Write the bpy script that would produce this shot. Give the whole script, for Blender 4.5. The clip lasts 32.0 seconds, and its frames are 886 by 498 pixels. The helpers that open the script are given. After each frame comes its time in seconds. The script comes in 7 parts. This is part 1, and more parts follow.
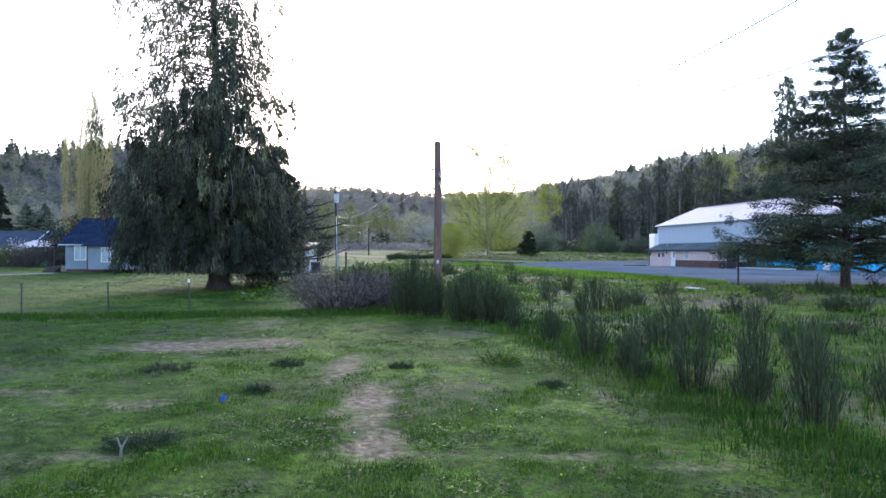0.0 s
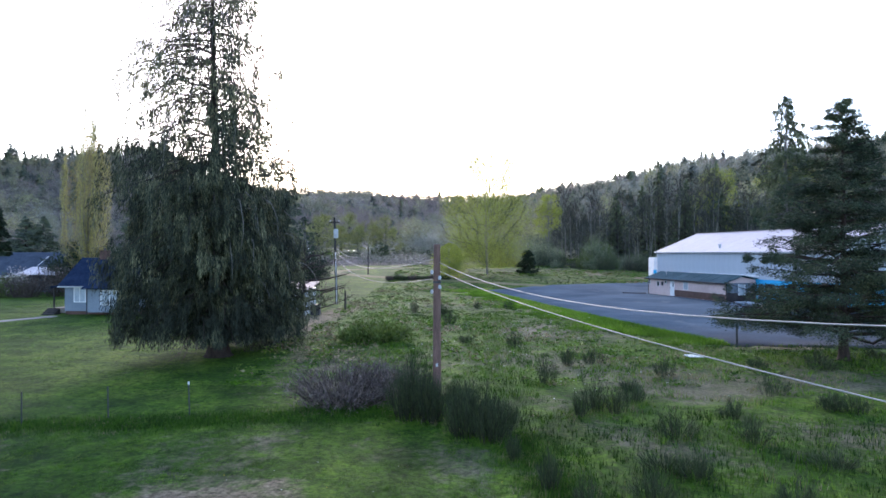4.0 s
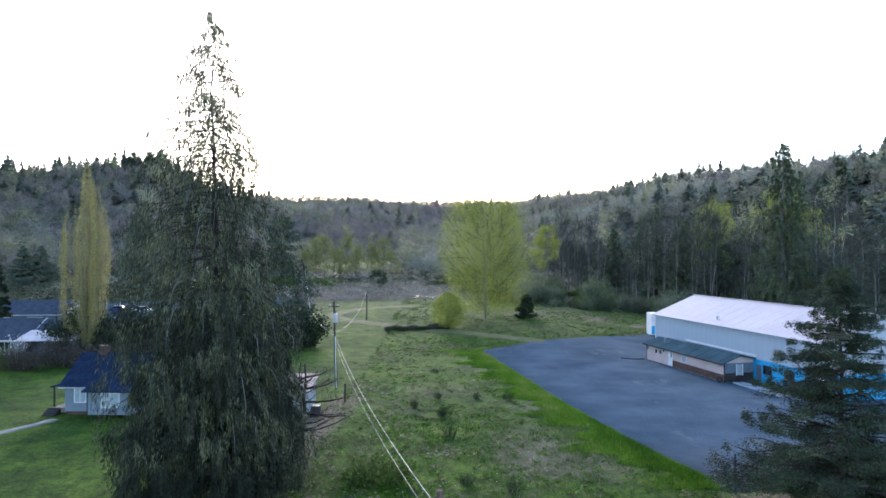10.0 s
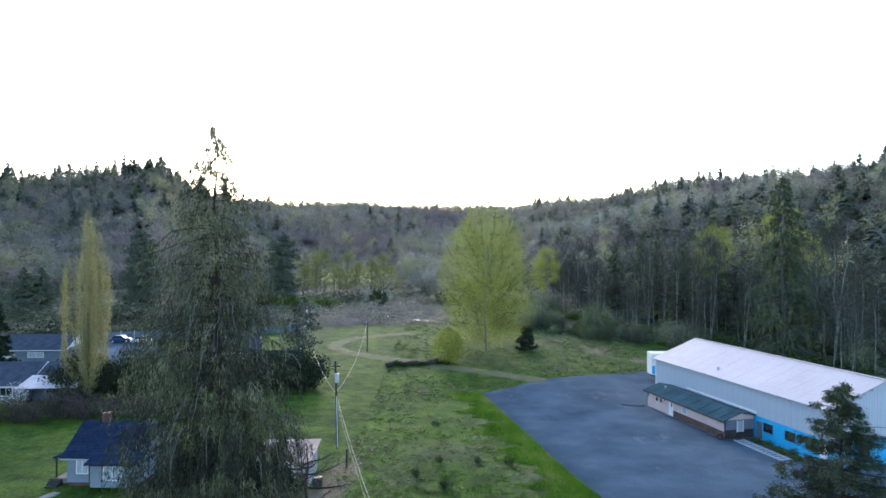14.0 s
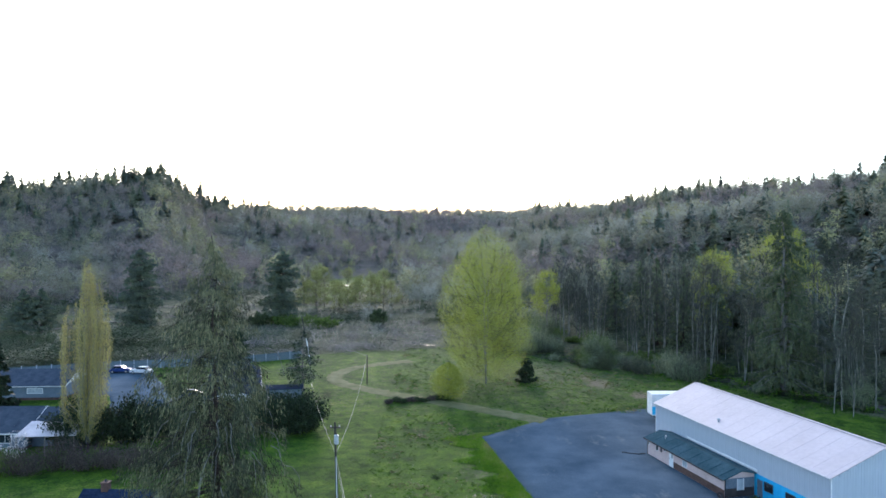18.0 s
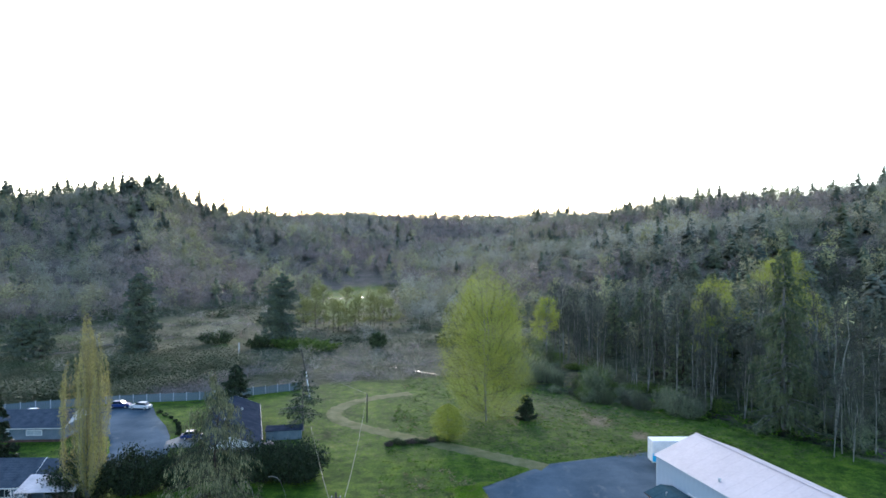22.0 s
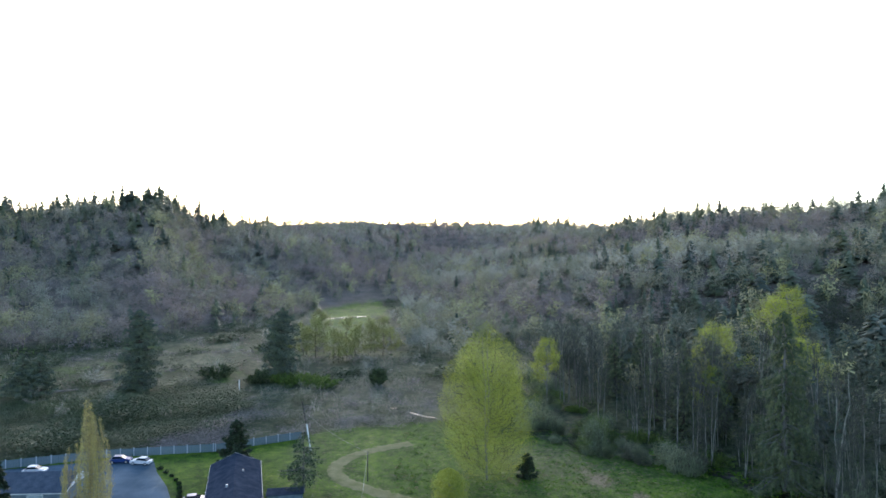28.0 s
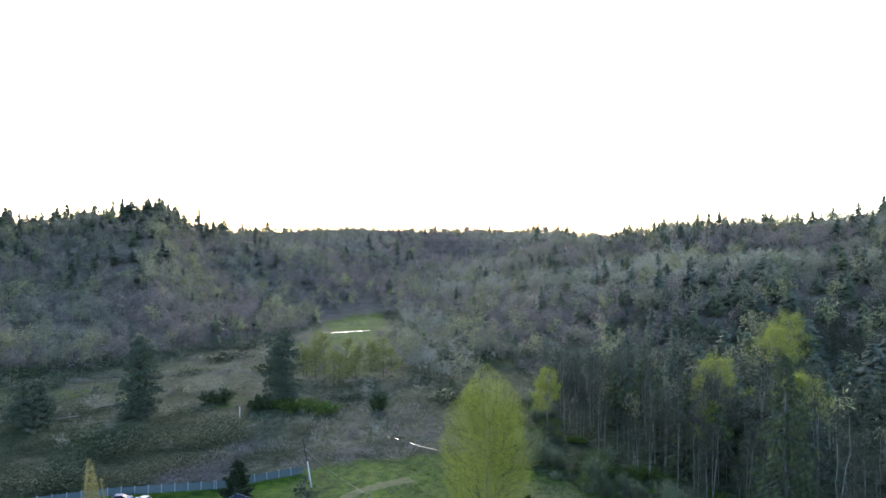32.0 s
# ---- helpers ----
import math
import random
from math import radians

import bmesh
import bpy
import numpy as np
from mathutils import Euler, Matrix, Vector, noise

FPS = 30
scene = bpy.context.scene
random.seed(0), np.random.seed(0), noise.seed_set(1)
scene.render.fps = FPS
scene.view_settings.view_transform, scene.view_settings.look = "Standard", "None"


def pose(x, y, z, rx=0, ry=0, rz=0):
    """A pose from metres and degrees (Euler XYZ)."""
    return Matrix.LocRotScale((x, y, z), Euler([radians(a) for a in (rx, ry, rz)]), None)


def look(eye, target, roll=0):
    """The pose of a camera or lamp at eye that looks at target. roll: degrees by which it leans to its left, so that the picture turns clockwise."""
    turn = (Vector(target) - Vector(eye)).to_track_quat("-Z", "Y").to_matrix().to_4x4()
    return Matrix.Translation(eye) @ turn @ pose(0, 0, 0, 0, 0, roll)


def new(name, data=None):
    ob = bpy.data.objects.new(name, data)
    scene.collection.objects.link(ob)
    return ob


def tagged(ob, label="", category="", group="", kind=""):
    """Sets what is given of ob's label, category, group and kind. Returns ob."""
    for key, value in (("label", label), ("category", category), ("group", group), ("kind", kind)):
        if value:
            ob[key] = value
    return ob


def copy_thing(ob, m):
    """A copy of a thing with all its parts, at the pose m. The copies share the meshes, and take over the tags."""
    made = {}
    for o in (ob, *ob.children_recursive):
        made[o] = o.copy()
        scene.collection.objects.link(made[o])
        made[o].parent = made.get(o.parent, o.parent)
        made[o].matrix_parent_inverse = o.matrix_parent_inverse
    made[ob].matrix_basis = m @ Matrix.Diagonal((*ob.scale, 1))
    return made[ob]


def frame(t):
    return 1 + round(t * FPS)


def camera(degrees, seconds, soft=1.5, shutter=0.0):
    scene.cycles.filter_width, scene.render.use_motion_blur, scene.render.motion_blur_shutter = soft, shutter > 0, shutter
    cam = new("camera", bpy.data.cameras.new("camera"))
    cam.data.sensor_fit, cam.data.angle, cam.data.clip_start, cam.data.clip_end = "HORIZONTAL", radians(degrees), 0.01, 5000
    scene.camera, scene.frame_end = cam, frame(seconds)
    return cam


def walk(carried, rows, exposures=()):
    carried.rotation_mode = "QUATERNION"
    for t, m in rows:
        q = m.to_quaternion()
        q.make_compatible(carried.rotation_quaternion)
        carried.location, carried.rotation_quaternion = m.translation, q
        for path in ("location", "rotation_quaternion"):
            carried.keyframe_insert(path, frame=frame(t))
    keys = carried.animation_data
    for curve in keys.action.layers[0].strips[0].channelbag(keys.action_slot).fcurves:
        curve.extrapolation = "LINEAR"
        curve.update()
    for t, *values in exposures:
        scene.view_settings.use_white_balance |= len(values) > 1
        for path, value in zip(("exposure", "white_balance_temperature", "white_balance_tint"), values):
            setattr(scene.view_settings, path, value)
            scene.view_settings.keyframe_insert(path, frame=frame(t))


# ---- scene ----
# A camera rises straight up over a rural valley at dusk. x: right, y: up the valley, z: up; 0 is the level of the paved yard.
cam = camera(69.16, 32.0, soft=1.6)
PATH = [
    (0, 0.00, 0.00, 1.71, 90.377, 0, 0.277),
    (0.5, -0.00, 0.01, 1.96, 90.371, 0, 0.270),
    (1, -0.01, 0.01, 2.32, 90.379, 0, 0.264),
    (1.5, -0.01, 0.01, 2.76, 90.392, 0, 0.254),
    (2, -0.01, 0.00, 3.21, 90.405, 0, 0.242),
    (2.5, -0.01, -0.02, 3.69, 90.409, 0, 0.231),
    (4.5, 0.01, -0.10, 6.07, 90.382, 0, 0.207),
    (5, 0.01, -0.12, 6.75, 90.378, 0, 0.171),
    (6, 0.00, -0.15, 8.19, 90.360, 0, 0.115),
    (7, -0.04, -0.19, 9.68, 90.351, 0, 0.076),
    (8, -0.09, -0.24, 11.26, 90.321, 0, 0.067),
    (9, -0.13, -0.30, 12.88, 90.303, 0, 0.025),
    (10, -0.18, -0.34, 14.44, 90.291, 0, 0.003),
    (11, -0.24, -0.37, 15.96, 90.276, 0, 0.011),
    (12, -0.28, -0.41, 17.58, 90.249, 0, 0.002),
    (13, -0.32, -0.45, 19.19, 90.240, 0, -0.003),
    (14, -0.33, -0.47, 20.86, 90.233, 0, -0.019),
    (14.5, -0.32, -0.47, 21.70, 90.220, 0, -0.032),
    (16.5, -0.27, -0.38, 24.79, 90.153, 0, -0.005),
    (17, -0.27, -0.36, 25.59, 90.140, 0, 0.002),
    (18, -0.30, -0.30, 27.42, 90.138, 0, -0.013),
    (19, -0.36, -0.26, 29.32, 90.133, 0, -0.039),
    (20, -0.43, -0.22, 31.09, 90.135, 0, -0.083),
    (21, -0.50, -0.19, 32.88, 90.136, 0, -0.123),
    (22, -0.56, -0.18, 34.85, 90.111, 0, -0.133),
    (23, -0.60, -0.17, 36.76, 90.099, 0, -0.143),
    (24, -0.62, -0.17, 38.62, 90.097, 0, -0.153),
    (25, -0.64, -0.16, 40.56, 90.089, 0, -0.163),
    (25.5, -0.66, -0.16, 41.53, 90.077, 0, -0.178),
    (27.5, -0.75, -0.16, 45.52, 90.046, 0, -0.179),
    (28, -0.78, -0.16, 46.55, 90.033, 0, -0.167),
    (29, -0.84, -0.16, 48.73, 90.015, 0, -0.169),
    (30, -0.90, -0.16, 50.86, 90.002, 0, -0.177),
    (31, -0.96, -0.17, 52.92, 90.012, 0, -0.186),
    (32, -1.02, -0.19, 54.82, 90.024, 0, -0.193),
]
walk(cam, [(t, pose(*p)) for t, *p in PATH], [(0, 2.28, 6250, 22), (2, 2.23, 6250, 22), (6, 2.04, 6200, 19), (12, 2.06, 6300, 15), (18, 2.06, 6400, 12), (27, 2.03, 6450, 11), (32, 1.92, 6450, 11)])

# ---- world and light ----
world = bpy.data.worlds.new("sky_world")
scene.world = world
world.use_nodes = True
wn, wl = world.node_tree.nodes, world.node_tree.links
sky = wn.new("ShaderNodeTexSky")
sky.sky_type = "NISHITA"
sky.sun_disc = False
sky.sun_elevation = radians(18)
sky.sun_rotation = radians(-8)
sky.air_density, sky.dust_density, sky.ozone_density = 1.0, 1.0, 2.0
wl.new(sky.outputs[0], wn["Background"].inputs[0])
wn["Background"].inputs[1].default_value = 0.15
sun_data = bpy.data.lights.new("sun", "SUN")
sun_data.energy, sun_data.angle, sun_data.color = 0.55, radians(10), (1.0, 0.93, 0.86)
sun = new("sun", sun_data)
sun.matrix_world = look((0, 0, 0), (0.13, -0.94, -0.31))

# ---- the lie of the land ----
AZ = [-180, -90, -60, -35, -24, -19, -14, -7, 0, 6, 9, 14, 20, 26, 30, 35, 60, 90, 180]
FOOT = [900, 420, 330, 300, 310, 340, 370, 440, 430, 290, 205, 165, 146, 132, 128, 125, 125, 160, 900]
RIDGE = [1500, 700, 600, 577, 551, 705, 780, 810, 900, 900, 775, 565, 518, 523, 491, 511, 500, 520, 1500]
TOP = [20, 55, 64, 68, 82, 72, 76, 81, 79, 79, 75, 62, 70, 71, 68, 76, 74, 60, 20]
def sstep(a, b, x):
    s = np.clip((x - a) / (b - a), 0, 1)
    return s * s * (3 - 2 * s)
def field_noise(x, y, scale, seed=0):
    rng = np.random.default_rng(100 + seed)
    out = 0
    for _ in range(6):
        k = rng.normal(size=2) / scale
        out = out + np.sin(k[0] * x * 2.2 + k[1] * y * 2.2 + rng.uniform(0, 6.28))
    return out / 2.4


def ground_z(x, y):
    x, y = np.asarray(x, float), np.asarray(y, float)
    r, az = np.hypot(x, y), np.degrees(np.arctan2(x, y))
    rf, rr, top = np.interp(az, AZ, FOOT), np.interp(az, AZ, RIDGE), np.interp(az, AZ, TOP)
    floor = -0.55 + 0.55 * sstep(10, 60, y) + 0.045 * np.clip(y - 97, 0, 43) + 0.022 * np.clip(y - 140, 0, 400)
    s = (r - rf) / (rr - rf)
    hill = (top - floor) * np.where(s < 1, np.clip(s, 0, 1) ** 1.25, 1 - 0.25 * np.clip(s - 1, 0, 2))
    fold = (6 * np.sin(x / 47 + 1.3) * np.sin(y / 61 + 0.4) + 4 * np.sin((x + y) / 31)) * np.clip(4 * s * (1 - s), 0, 1)
    return floor + hill + fold


def gz(x, y):
    return float(ground_z(x, y))


# ---- materials ----
def material(name, rough=0.8, metal=0.0):
    m = bpy.data.materials.new(name)
    m.use_nodes = True
    b = m.node_tree.nodes["Principled BSDF"]
    b.inputs["Roughness"].default_value, b.inputs["Metallic"].default_value = rough, metal
    b.inputs["Specular IOR Level"].default_value = 0.3
    return m, m.node_tree.nodes, m.node_tree.links, b


def ramp(nodes, stops):
    r = nodes.new("ShaderNodeValToRGB")
    while len(r.color_ramp.elements) < len(stops):
        r.color_ramp.elements.new(0.5)
    for e, (p, c) in zip(r.color_ramp.elements, stops):
        e.position, e.color = p, (*c, 1)
    return r


def noise_tex(nodes, links, scale, detail=4.0, coords="Object", rough=0.55, stretch=None):
    tc = nodes.new("ShaderNodeTexCoord")
    n = nodes.new("ShaderNodeTexNoise")
    n.inputs["Scale"].default_value, n.inputs["Detail"].default_value, n.inputs["Roughness"].default_value = scale, detail, rough
    if stretch:
        mp = nodes.new("ShaderNodeMapping")
        mp.inputs["Scale"].default_value = stretch
        links.new(tc.outputs[coords], mp.inputs[0])
        links.new(mp.outputs[0], n.inputs["Vector"])
    else:
        links.new(tc.outputs[coords], n.inputs["Vector"])
    return n


def mix(nodes, links, a, b, fac, mode="MIX"):
    x = nodes.new("ShaderNodeMix")
    x.data_type, x.blend_type = "RGBA", mode
    for sock, val in ((x.inputs[0], fac), (x.inputs[6], a), (x.inputs[7], b)):
        if isinstance(val, (int, float)):
            sock.default_value = val
        elif isinstance(val, tuple):
            sock.default_value = (*val, 1)
        else:
            links.new(val, sock)
    return x.outputs[2]


def bump(nodes, links, b, height, strength=0.4, dist=0.02):
    n = nodes.new("ShaderNodeBump")
    n.inputs["Strength"].default_value, n.inputs["Distance"].default_value = strength, dist
    links.new(height, n.inputs["Height"])
    links.new(n.outputs[0], b.inputs["Normal"])


def surface(name, dark, light, scale=3.0, rough=0.8, metal=0.0, grain=40.0, bumpy=0.3, stretch=None, stain=0.35, dist=0.01, gloss=0.3):
    """A worn surface: a broad stain over a fine grain, from dark to light, with relief."""
    m, n, l, b = material(name, rough, metal)
    b.inputs["Specular IOR Level"].default_value = gloss
    big = noise_tex(n, l, scale, 5.0, stretch=stretch)
    fine = noise_tex(n, l, grain, 3.0, stretch=stretch)
    r = ramp(n, [(0.3, dark), (0.7, light)])
    l.new(big.outputs[0], r.inputs[0])
    f = ramp(n, [(0.25, (1 - stain,) * 3), (0.7, (1.0, 1.0, 1.0))])
    l.new(fine.outputs[0], f.inputs[0])
    l.new(mix(n, l, r.outputs[0], f.outputs[0], 1.0, "MULTIPLY"), b.inputs["Base Color"])
    bump(n, l, b, fine.outputs[0], bumpy, dist)
    return m


def leafy(name, stops, rough=0.7, translucent=0.0, vary=0.38):
    """Foliage or twigs whose colour varies from plant to plant (tint) and from leaf to leaf."""
    m, n, l, b = material(name, rough)
    b.inputs["Specular IOR Level"].default_value = 0.15
    at = n.new("ShaderNodeAttribute")
    at.attribute_name = "tint"
    geo = n.new("ShaderNodeNewGeometry")
    r = ramp(n, stops)
    l.new(at.outputs["Fac"], r.inputs[0])
    v = ramp(n, [(0.0, (1 - vary,) * 3), (1.0, (1 + 0.92 * vary, 1 + 0.92 * vary, 1 + 0.8 * vary))])
    l.new(geo.outputs["Random Per Island"], v.inputs[0])
    l.new(mix(n, l, r.outputs[0], v.outputs[0], 1.0, "MULTIPLY"), b.inputs["Base Color"])
    if translucent:
        t = n.new("ShaderNodeBsdfTranslucent")
        l.new(mix(n, l, r.outputs[0], v.outputs[0], 1.0, "MULTIPLY"), t.inputs[0])
        s = n.new("ShaderNodeMixShader")
        s.inputs[0].default_value = translucent
        l.new(b.outputs[0], s.inputs[1]), l.new(t.outputs[0], s.inputs[2])
        l.new(s.outputs[0], n["Material Output"].inputs[0])
    return m


def ground_material():
    m, n, l, b = material("ground_cover", 0.95)
    b.inputs["Specular IOR Level"].default_value = 0.1

    def attr(name):
        a = n.new("ShaderNodeAttribute")
        a.attribute_name = name
        return a.outputs["Fac"]

    big, mid, fine = noise_tex(n, l, 0.09, 5.0), noise_tex(n, l, 0.55, 6.0), noise_tex(n, l, 7.0, 5.0, rough=0.7)
    grass = ramp(n, [(0.34, (0.02, 0.048, 0.005)), (0.46, (0.042, 0.09, 0.008)), (0.56, (0.074, 0.132, 0.012)), (0.68, (0.112, 0.15, 0.026))])
    blend = n.new("ShaderNodeMath")
    blend.operation = "MULTIPLY_ADD"
    blend.inputs[1].default_value = 0.5
    half = n.new("ShaderNodeMath")
    half.operation = "MULTIPLY"
    half.inputs[1].default_value = 0.5
    l.new(big.outputs[0], half.inputs[0])
    l.new(mid.outputs[0], blend.inputs[0])
    l.new(half.outputs[0], blend.inputs[2])
    l.new(blend.outputs[0], grass.inputs[0])
    dry = ramp(n, [(0.3, (0.066, 0.074, 0.034)), (0.5, (0.115, 0.108, 0.064)), (0.75, (0.195, 0.175, 0.12))])
    l.new(mid.outputs[0], dry.inputs[0])
    scrub = ramp(n, [(0.38, (0.018, 0.027, 0.013)), (0.5, (0.042, 0.054, 0.028)), (0.6, (0.105, 0.108, 0.066))])
    l.new(blend.outputs[0], scrub.inputs[0])
    wood = ramp(n, [(0.3, (0.075, 0.07, 0.052)), (0.5, (0.12, 0.105, 0.09)), (0.72, (0.18, 0.155, 0.14))])
    l.new(big.outputs[0], wood.inputs[0])
    dirt = ramp(n, [(0.3, (0.13, 0.10, 0.06)), (0.7, (0.25, 0.195, 0.135))])
    l.new(fine.outputs[0], dirt.inputs[0])
    # each cover breaks up into the next along its edge
    def spread(mask, amount, lo, hi):
        mm = n.new("ShaderNodeMath")
        mm.operation = "MULTIPLY_ADD"
        l.new(mask, mm.inputs[0])
        mm.inputs[1].default_value = 1.0
        s = n.new("ShaderNodeMath")
        s.operation = "MULTIPLY_ADD"
        l.new(amount, s.inputs[0])
        s.inputs[1].default_value, s.inputs[2].default_value = 2.0, -1.0
        l.new(s.outputs[0], mm.inputs[2])
        r = ramp(n, [(lo, (0, 0, 0)), (hi, (1, 1, 1))])
        l.new(mm.outputs[0], r.inputs[0])
        return r.outputs[0]

    patch = noise_tex(n, l, 1.7, 6.0, rough=0.7)
    tuft = noise_tex(n, l, 3.2, 4.0, rough=0.75)
    tufts = ramp(n, [(0.36, (0.42, 0.5, 0.5)), (0.5, (1.0, 1.0, 1.0)), (0.64, (1.35, 1.4, 1.1))])
    l.new(tuft.outputs[0], tufts.inputs[0])
    broad = noise_tex(n, l, 0.3, 5.0, rough=0.65)
    broads = ramp(n, [(0.36, (0.5, 0.55, 0.6)), (0.52, (1.0, 1.0, 1.0)), (0.66, (1.25, 1.12, 1.05))])
    l.new(broad.outputs[0], broads.inputs[0])
    turf = mix(n, l, mix(n, l, grass.outputs[0], tufts.outputs[0], 1.0, "MULTIPLY"), broads.outputs[0], 1.0, "MULTIPLY")
    c = mix(n, l, turf, dry.outputs[0], spread(attr("dry"), patch.outputs[0], 0.3, 0.75))
    c = mix(n, l, c, scrub.outputs[0], spread(attr("scrub"), big.outputs[0], 0.35, 0.7))
    c = mix(n, l, c, wood.outputs[0], spread(attr("wood"), patch.outputs[0], 0.3, 0.8))
    c = mix(n, l, c, dirt.outputs[0], spread(attr("dirt"), patch.outputs[0], 0.25, 0.85))
    f = ramp(n, [(0.3, (0.35, 0.35, 0.35)), (0.66, (1.3, 1.3, 1.25))])
    l.new(fine.outputs[0], f.inputs[0])
    l.new(mix(n, l, c, f.outputs[0], 1.0, "MULTIPLY"), b.inputs["Base Color"])
    bump(n, l, b, fine.outputs[0], 0.9, 0.08)
    return m


M_GROUND = ground_material()
def asphalt_material():
    m, n, l, b = material("asphalt", 1.0)
    b.inputs["Specular IOR Level"].default_value = 0.02
    big, smear, fine = noise_tex(n, l, 0.16, 5.0), noise_tex(n, l, 0.3, 6.0, rough=0.65, stretch=(1.0, 0.45, 1.0)), noise_tex(n, l, 6.0, 3.0)
    base = ramp(n, [(0.3, (0.05, 0.08, 0.106)), (0.7, (0.112, 0.152, 0.188))])
    l.new(big.outputs[0], base.inputs[0])
    pale = ramp(n, [(0.6, (0, 0, 0)), (0.72, (0.75, 0.75, 0.75))])
    l.new(smear.outputs[0], pale.inputs[0])
    c = mix(n, l, base.outputs[0], (0.165, 0.19, 0.20), pale.outputs[0])
    tc, cut = n.new("ShaderNodeTexCoord"), n.new("ShaderNodeSeparateXYZ")
    l.new(tc.outputs["Object"], cut.inputs[0])
    wash = n.new("ShaderNodeMapRange")
    wash.inputs["From Min"].default_value, wash.inputs["From Max"].default_value = 50.0, 38.5
    l.new(cut.outputs["Y"], wash.inputs["Value"])
    edge = n.new("ShaderNodeMath")
    edge.operation = "MULTIPLY"
    l.new(wash.outputs[0], edge.inputs[0])
    l.new(smear.outputs[0], edge.inputs[1])
    c = mix(n, l, c, (0.125, 0.085, 0.062), edge.outputs[0])
    grit = ramp(n, [(0.25, (0.75, 0.75, 0.75)), (0.7, (1.0, 1.0, 1.0))])
    l.new(fine.outputs[0], grit.inputs[0])
    l.new(mix(n, l, c, grit.outputs[0], 1.0, "MULTIPLY"), b.inputs["Base Color"])
    bump(n, l, b, fine.outputs[0], 0.2, 0.01)
    return m


M_ASPHALT = asphalt_material()
M_GRAVEL = surface("gravel_track", (0.105, 0.118, 0.04), (0.20, 0.19, 0.10), 0.5, 0.95, grain=9.0, stain=0.4, bumpy=0.6, dist=0.03, gloss=0.1)
M_CONCRETE = surface("concrete", (0.15, 0.155, 0.15), (0.25, 0.25, 0.235), 1.2, 0.85, grain=25.0)
M_METAL_WHITE = surface("white_metal_siding", (0.40, 0.44, 0.49), (0.50, 0.53, 0.57), 0.35, 0.5, grain=3.0, stain=0.1, bumpy=0.05, stretch=(1, 1, 0.15))
M_METAL_BLUE = surface("bright_blue_paint", (0.015, 0.38, 0.68), (0.02, 0.46, 0.78), 0.5, 0.55, grain=4.0, stain=0.15, bumpy=0.05)
M_ROOF_WHITE = surface("white_roof_sheet", (0.43, 0.375, 0.385), (0.50, 0.445, 0.455), 0.25, 0.6, grain=2.5, stain=0.1, bumpy=0.05)
M_ROOF_GREEN = surface("dark_green_metal_roof", (0.026, 0.066, 0.085), (0.05, 0.105, 0.13), 0.6, 1.0, grain=5.0, gloss=0.03)
M_PINK = surface("faded_pink_siding", (0.56, 0.41, 0.375), (0.68, 0.52, 0.485), 0.8, 0.8, grain=8.0, stain=0.2)
M_BROWN = surface("brown_skirting", (0.08, 0.045, 0.036), (0.15, 0.085, 0.068), 1.0, 0.85, grain=8.0)
M_DARK = surface("dark_brown_panel", (0.03, 0.025, 0.025), (0.06, 0.05, 0.05), 1.0, 0.8)
M_WHITE = surface("white_paint", (0.66, 0.66, 0.66), (0.80, 0.80, 0.79), 1.5, 0.6, grain=12.0, stain=0.12, bumpy=0.08)
M_HOUSE = surface("pale_blue_siding", (0.17, 0.215, 0.26), (0.24, 0.285, 0.335), 0.8, 0.75, grain=9.0, stain=0.2)
M_SHINGLE_BLUE = surface("blue_shingles", (0.017, 0.028, 0.055), (0.03, 0.046, 0.085), 1.2, 1.0, grain=6.0, stain=0.4, bumpy=0.25, gloss=0.0)
M_SHINGLE_DARK = surface("charcoal_shingles", (0.026, 0.034, 0.05), (0.048, 0.06, 0.084), 0.7, 1.0, grain=6.0, stain=0.35, bumpy=0.25, gloss=0.0)
M_SHINGLE_GREY = surface("grey_shingles", (0.052, 0.066, 0.088), (0.088, 0.106, 0.135), 0.9, 1.0, grain=6.0, stain=0.35, bumpy=0.25, gloss=0.0)
M_WALL_GREY = surface("slate_blue_siding", (0.12, 0.16, 0.20), (0.18, 0.22, 0.27), 0.9, 0.8, grain=8.0)
M_BRICK = surface("chimney_brick", (0.16, 0.07, 0.055), (0.26, 0.13, 0.10), 4.0, 0.9, grain=30.0)
M_POLE = surface("weathered_pole_wood", (0.13, 0.075, 0.06), (0.24, 0.14, 0.115), 2.0, 0.9, grain=14.0, stretch=(4, 4, 0.4), stain=0.5, bumpy=0.6)
M_POLE_DARK = surface("tarred_pole_wood", (0.03, 0.028, 0.028), (0.07, 0.06, 0.055), 2.0, 0.9, grain=14.0, stretch=(4, 4, 0.4))
M_WIRE = surface("aluminium_cable", (0.35, 0.34, 0.33), (0.52, 0.50, 0.48), 1.0, 0.5, 0.3)
M_STEEL = surface("dark_steel", (0.05, 0.05, 0.055), (0.10, 0.10, 0.11), 3.0, 0.6, 0.5)
M_GREYPAINT = surface("grey_enamel", (0.42, 0.44, 0.46), (0.55, 0.57, 0.58), 2.0, 0.5, 0.1)
M_FENCE = surface("blue_grey_boards", (0.10, 0.14, 0.165), (0.18, 0.23, 0.255), 0.8, 0.85, grain=10.0)
M_WOOD = surface("weathered_boards", (0.16, 0.14, 0.12), (0.30, 0.27, 0.24), 1.5, 0.9, grain=14.0)
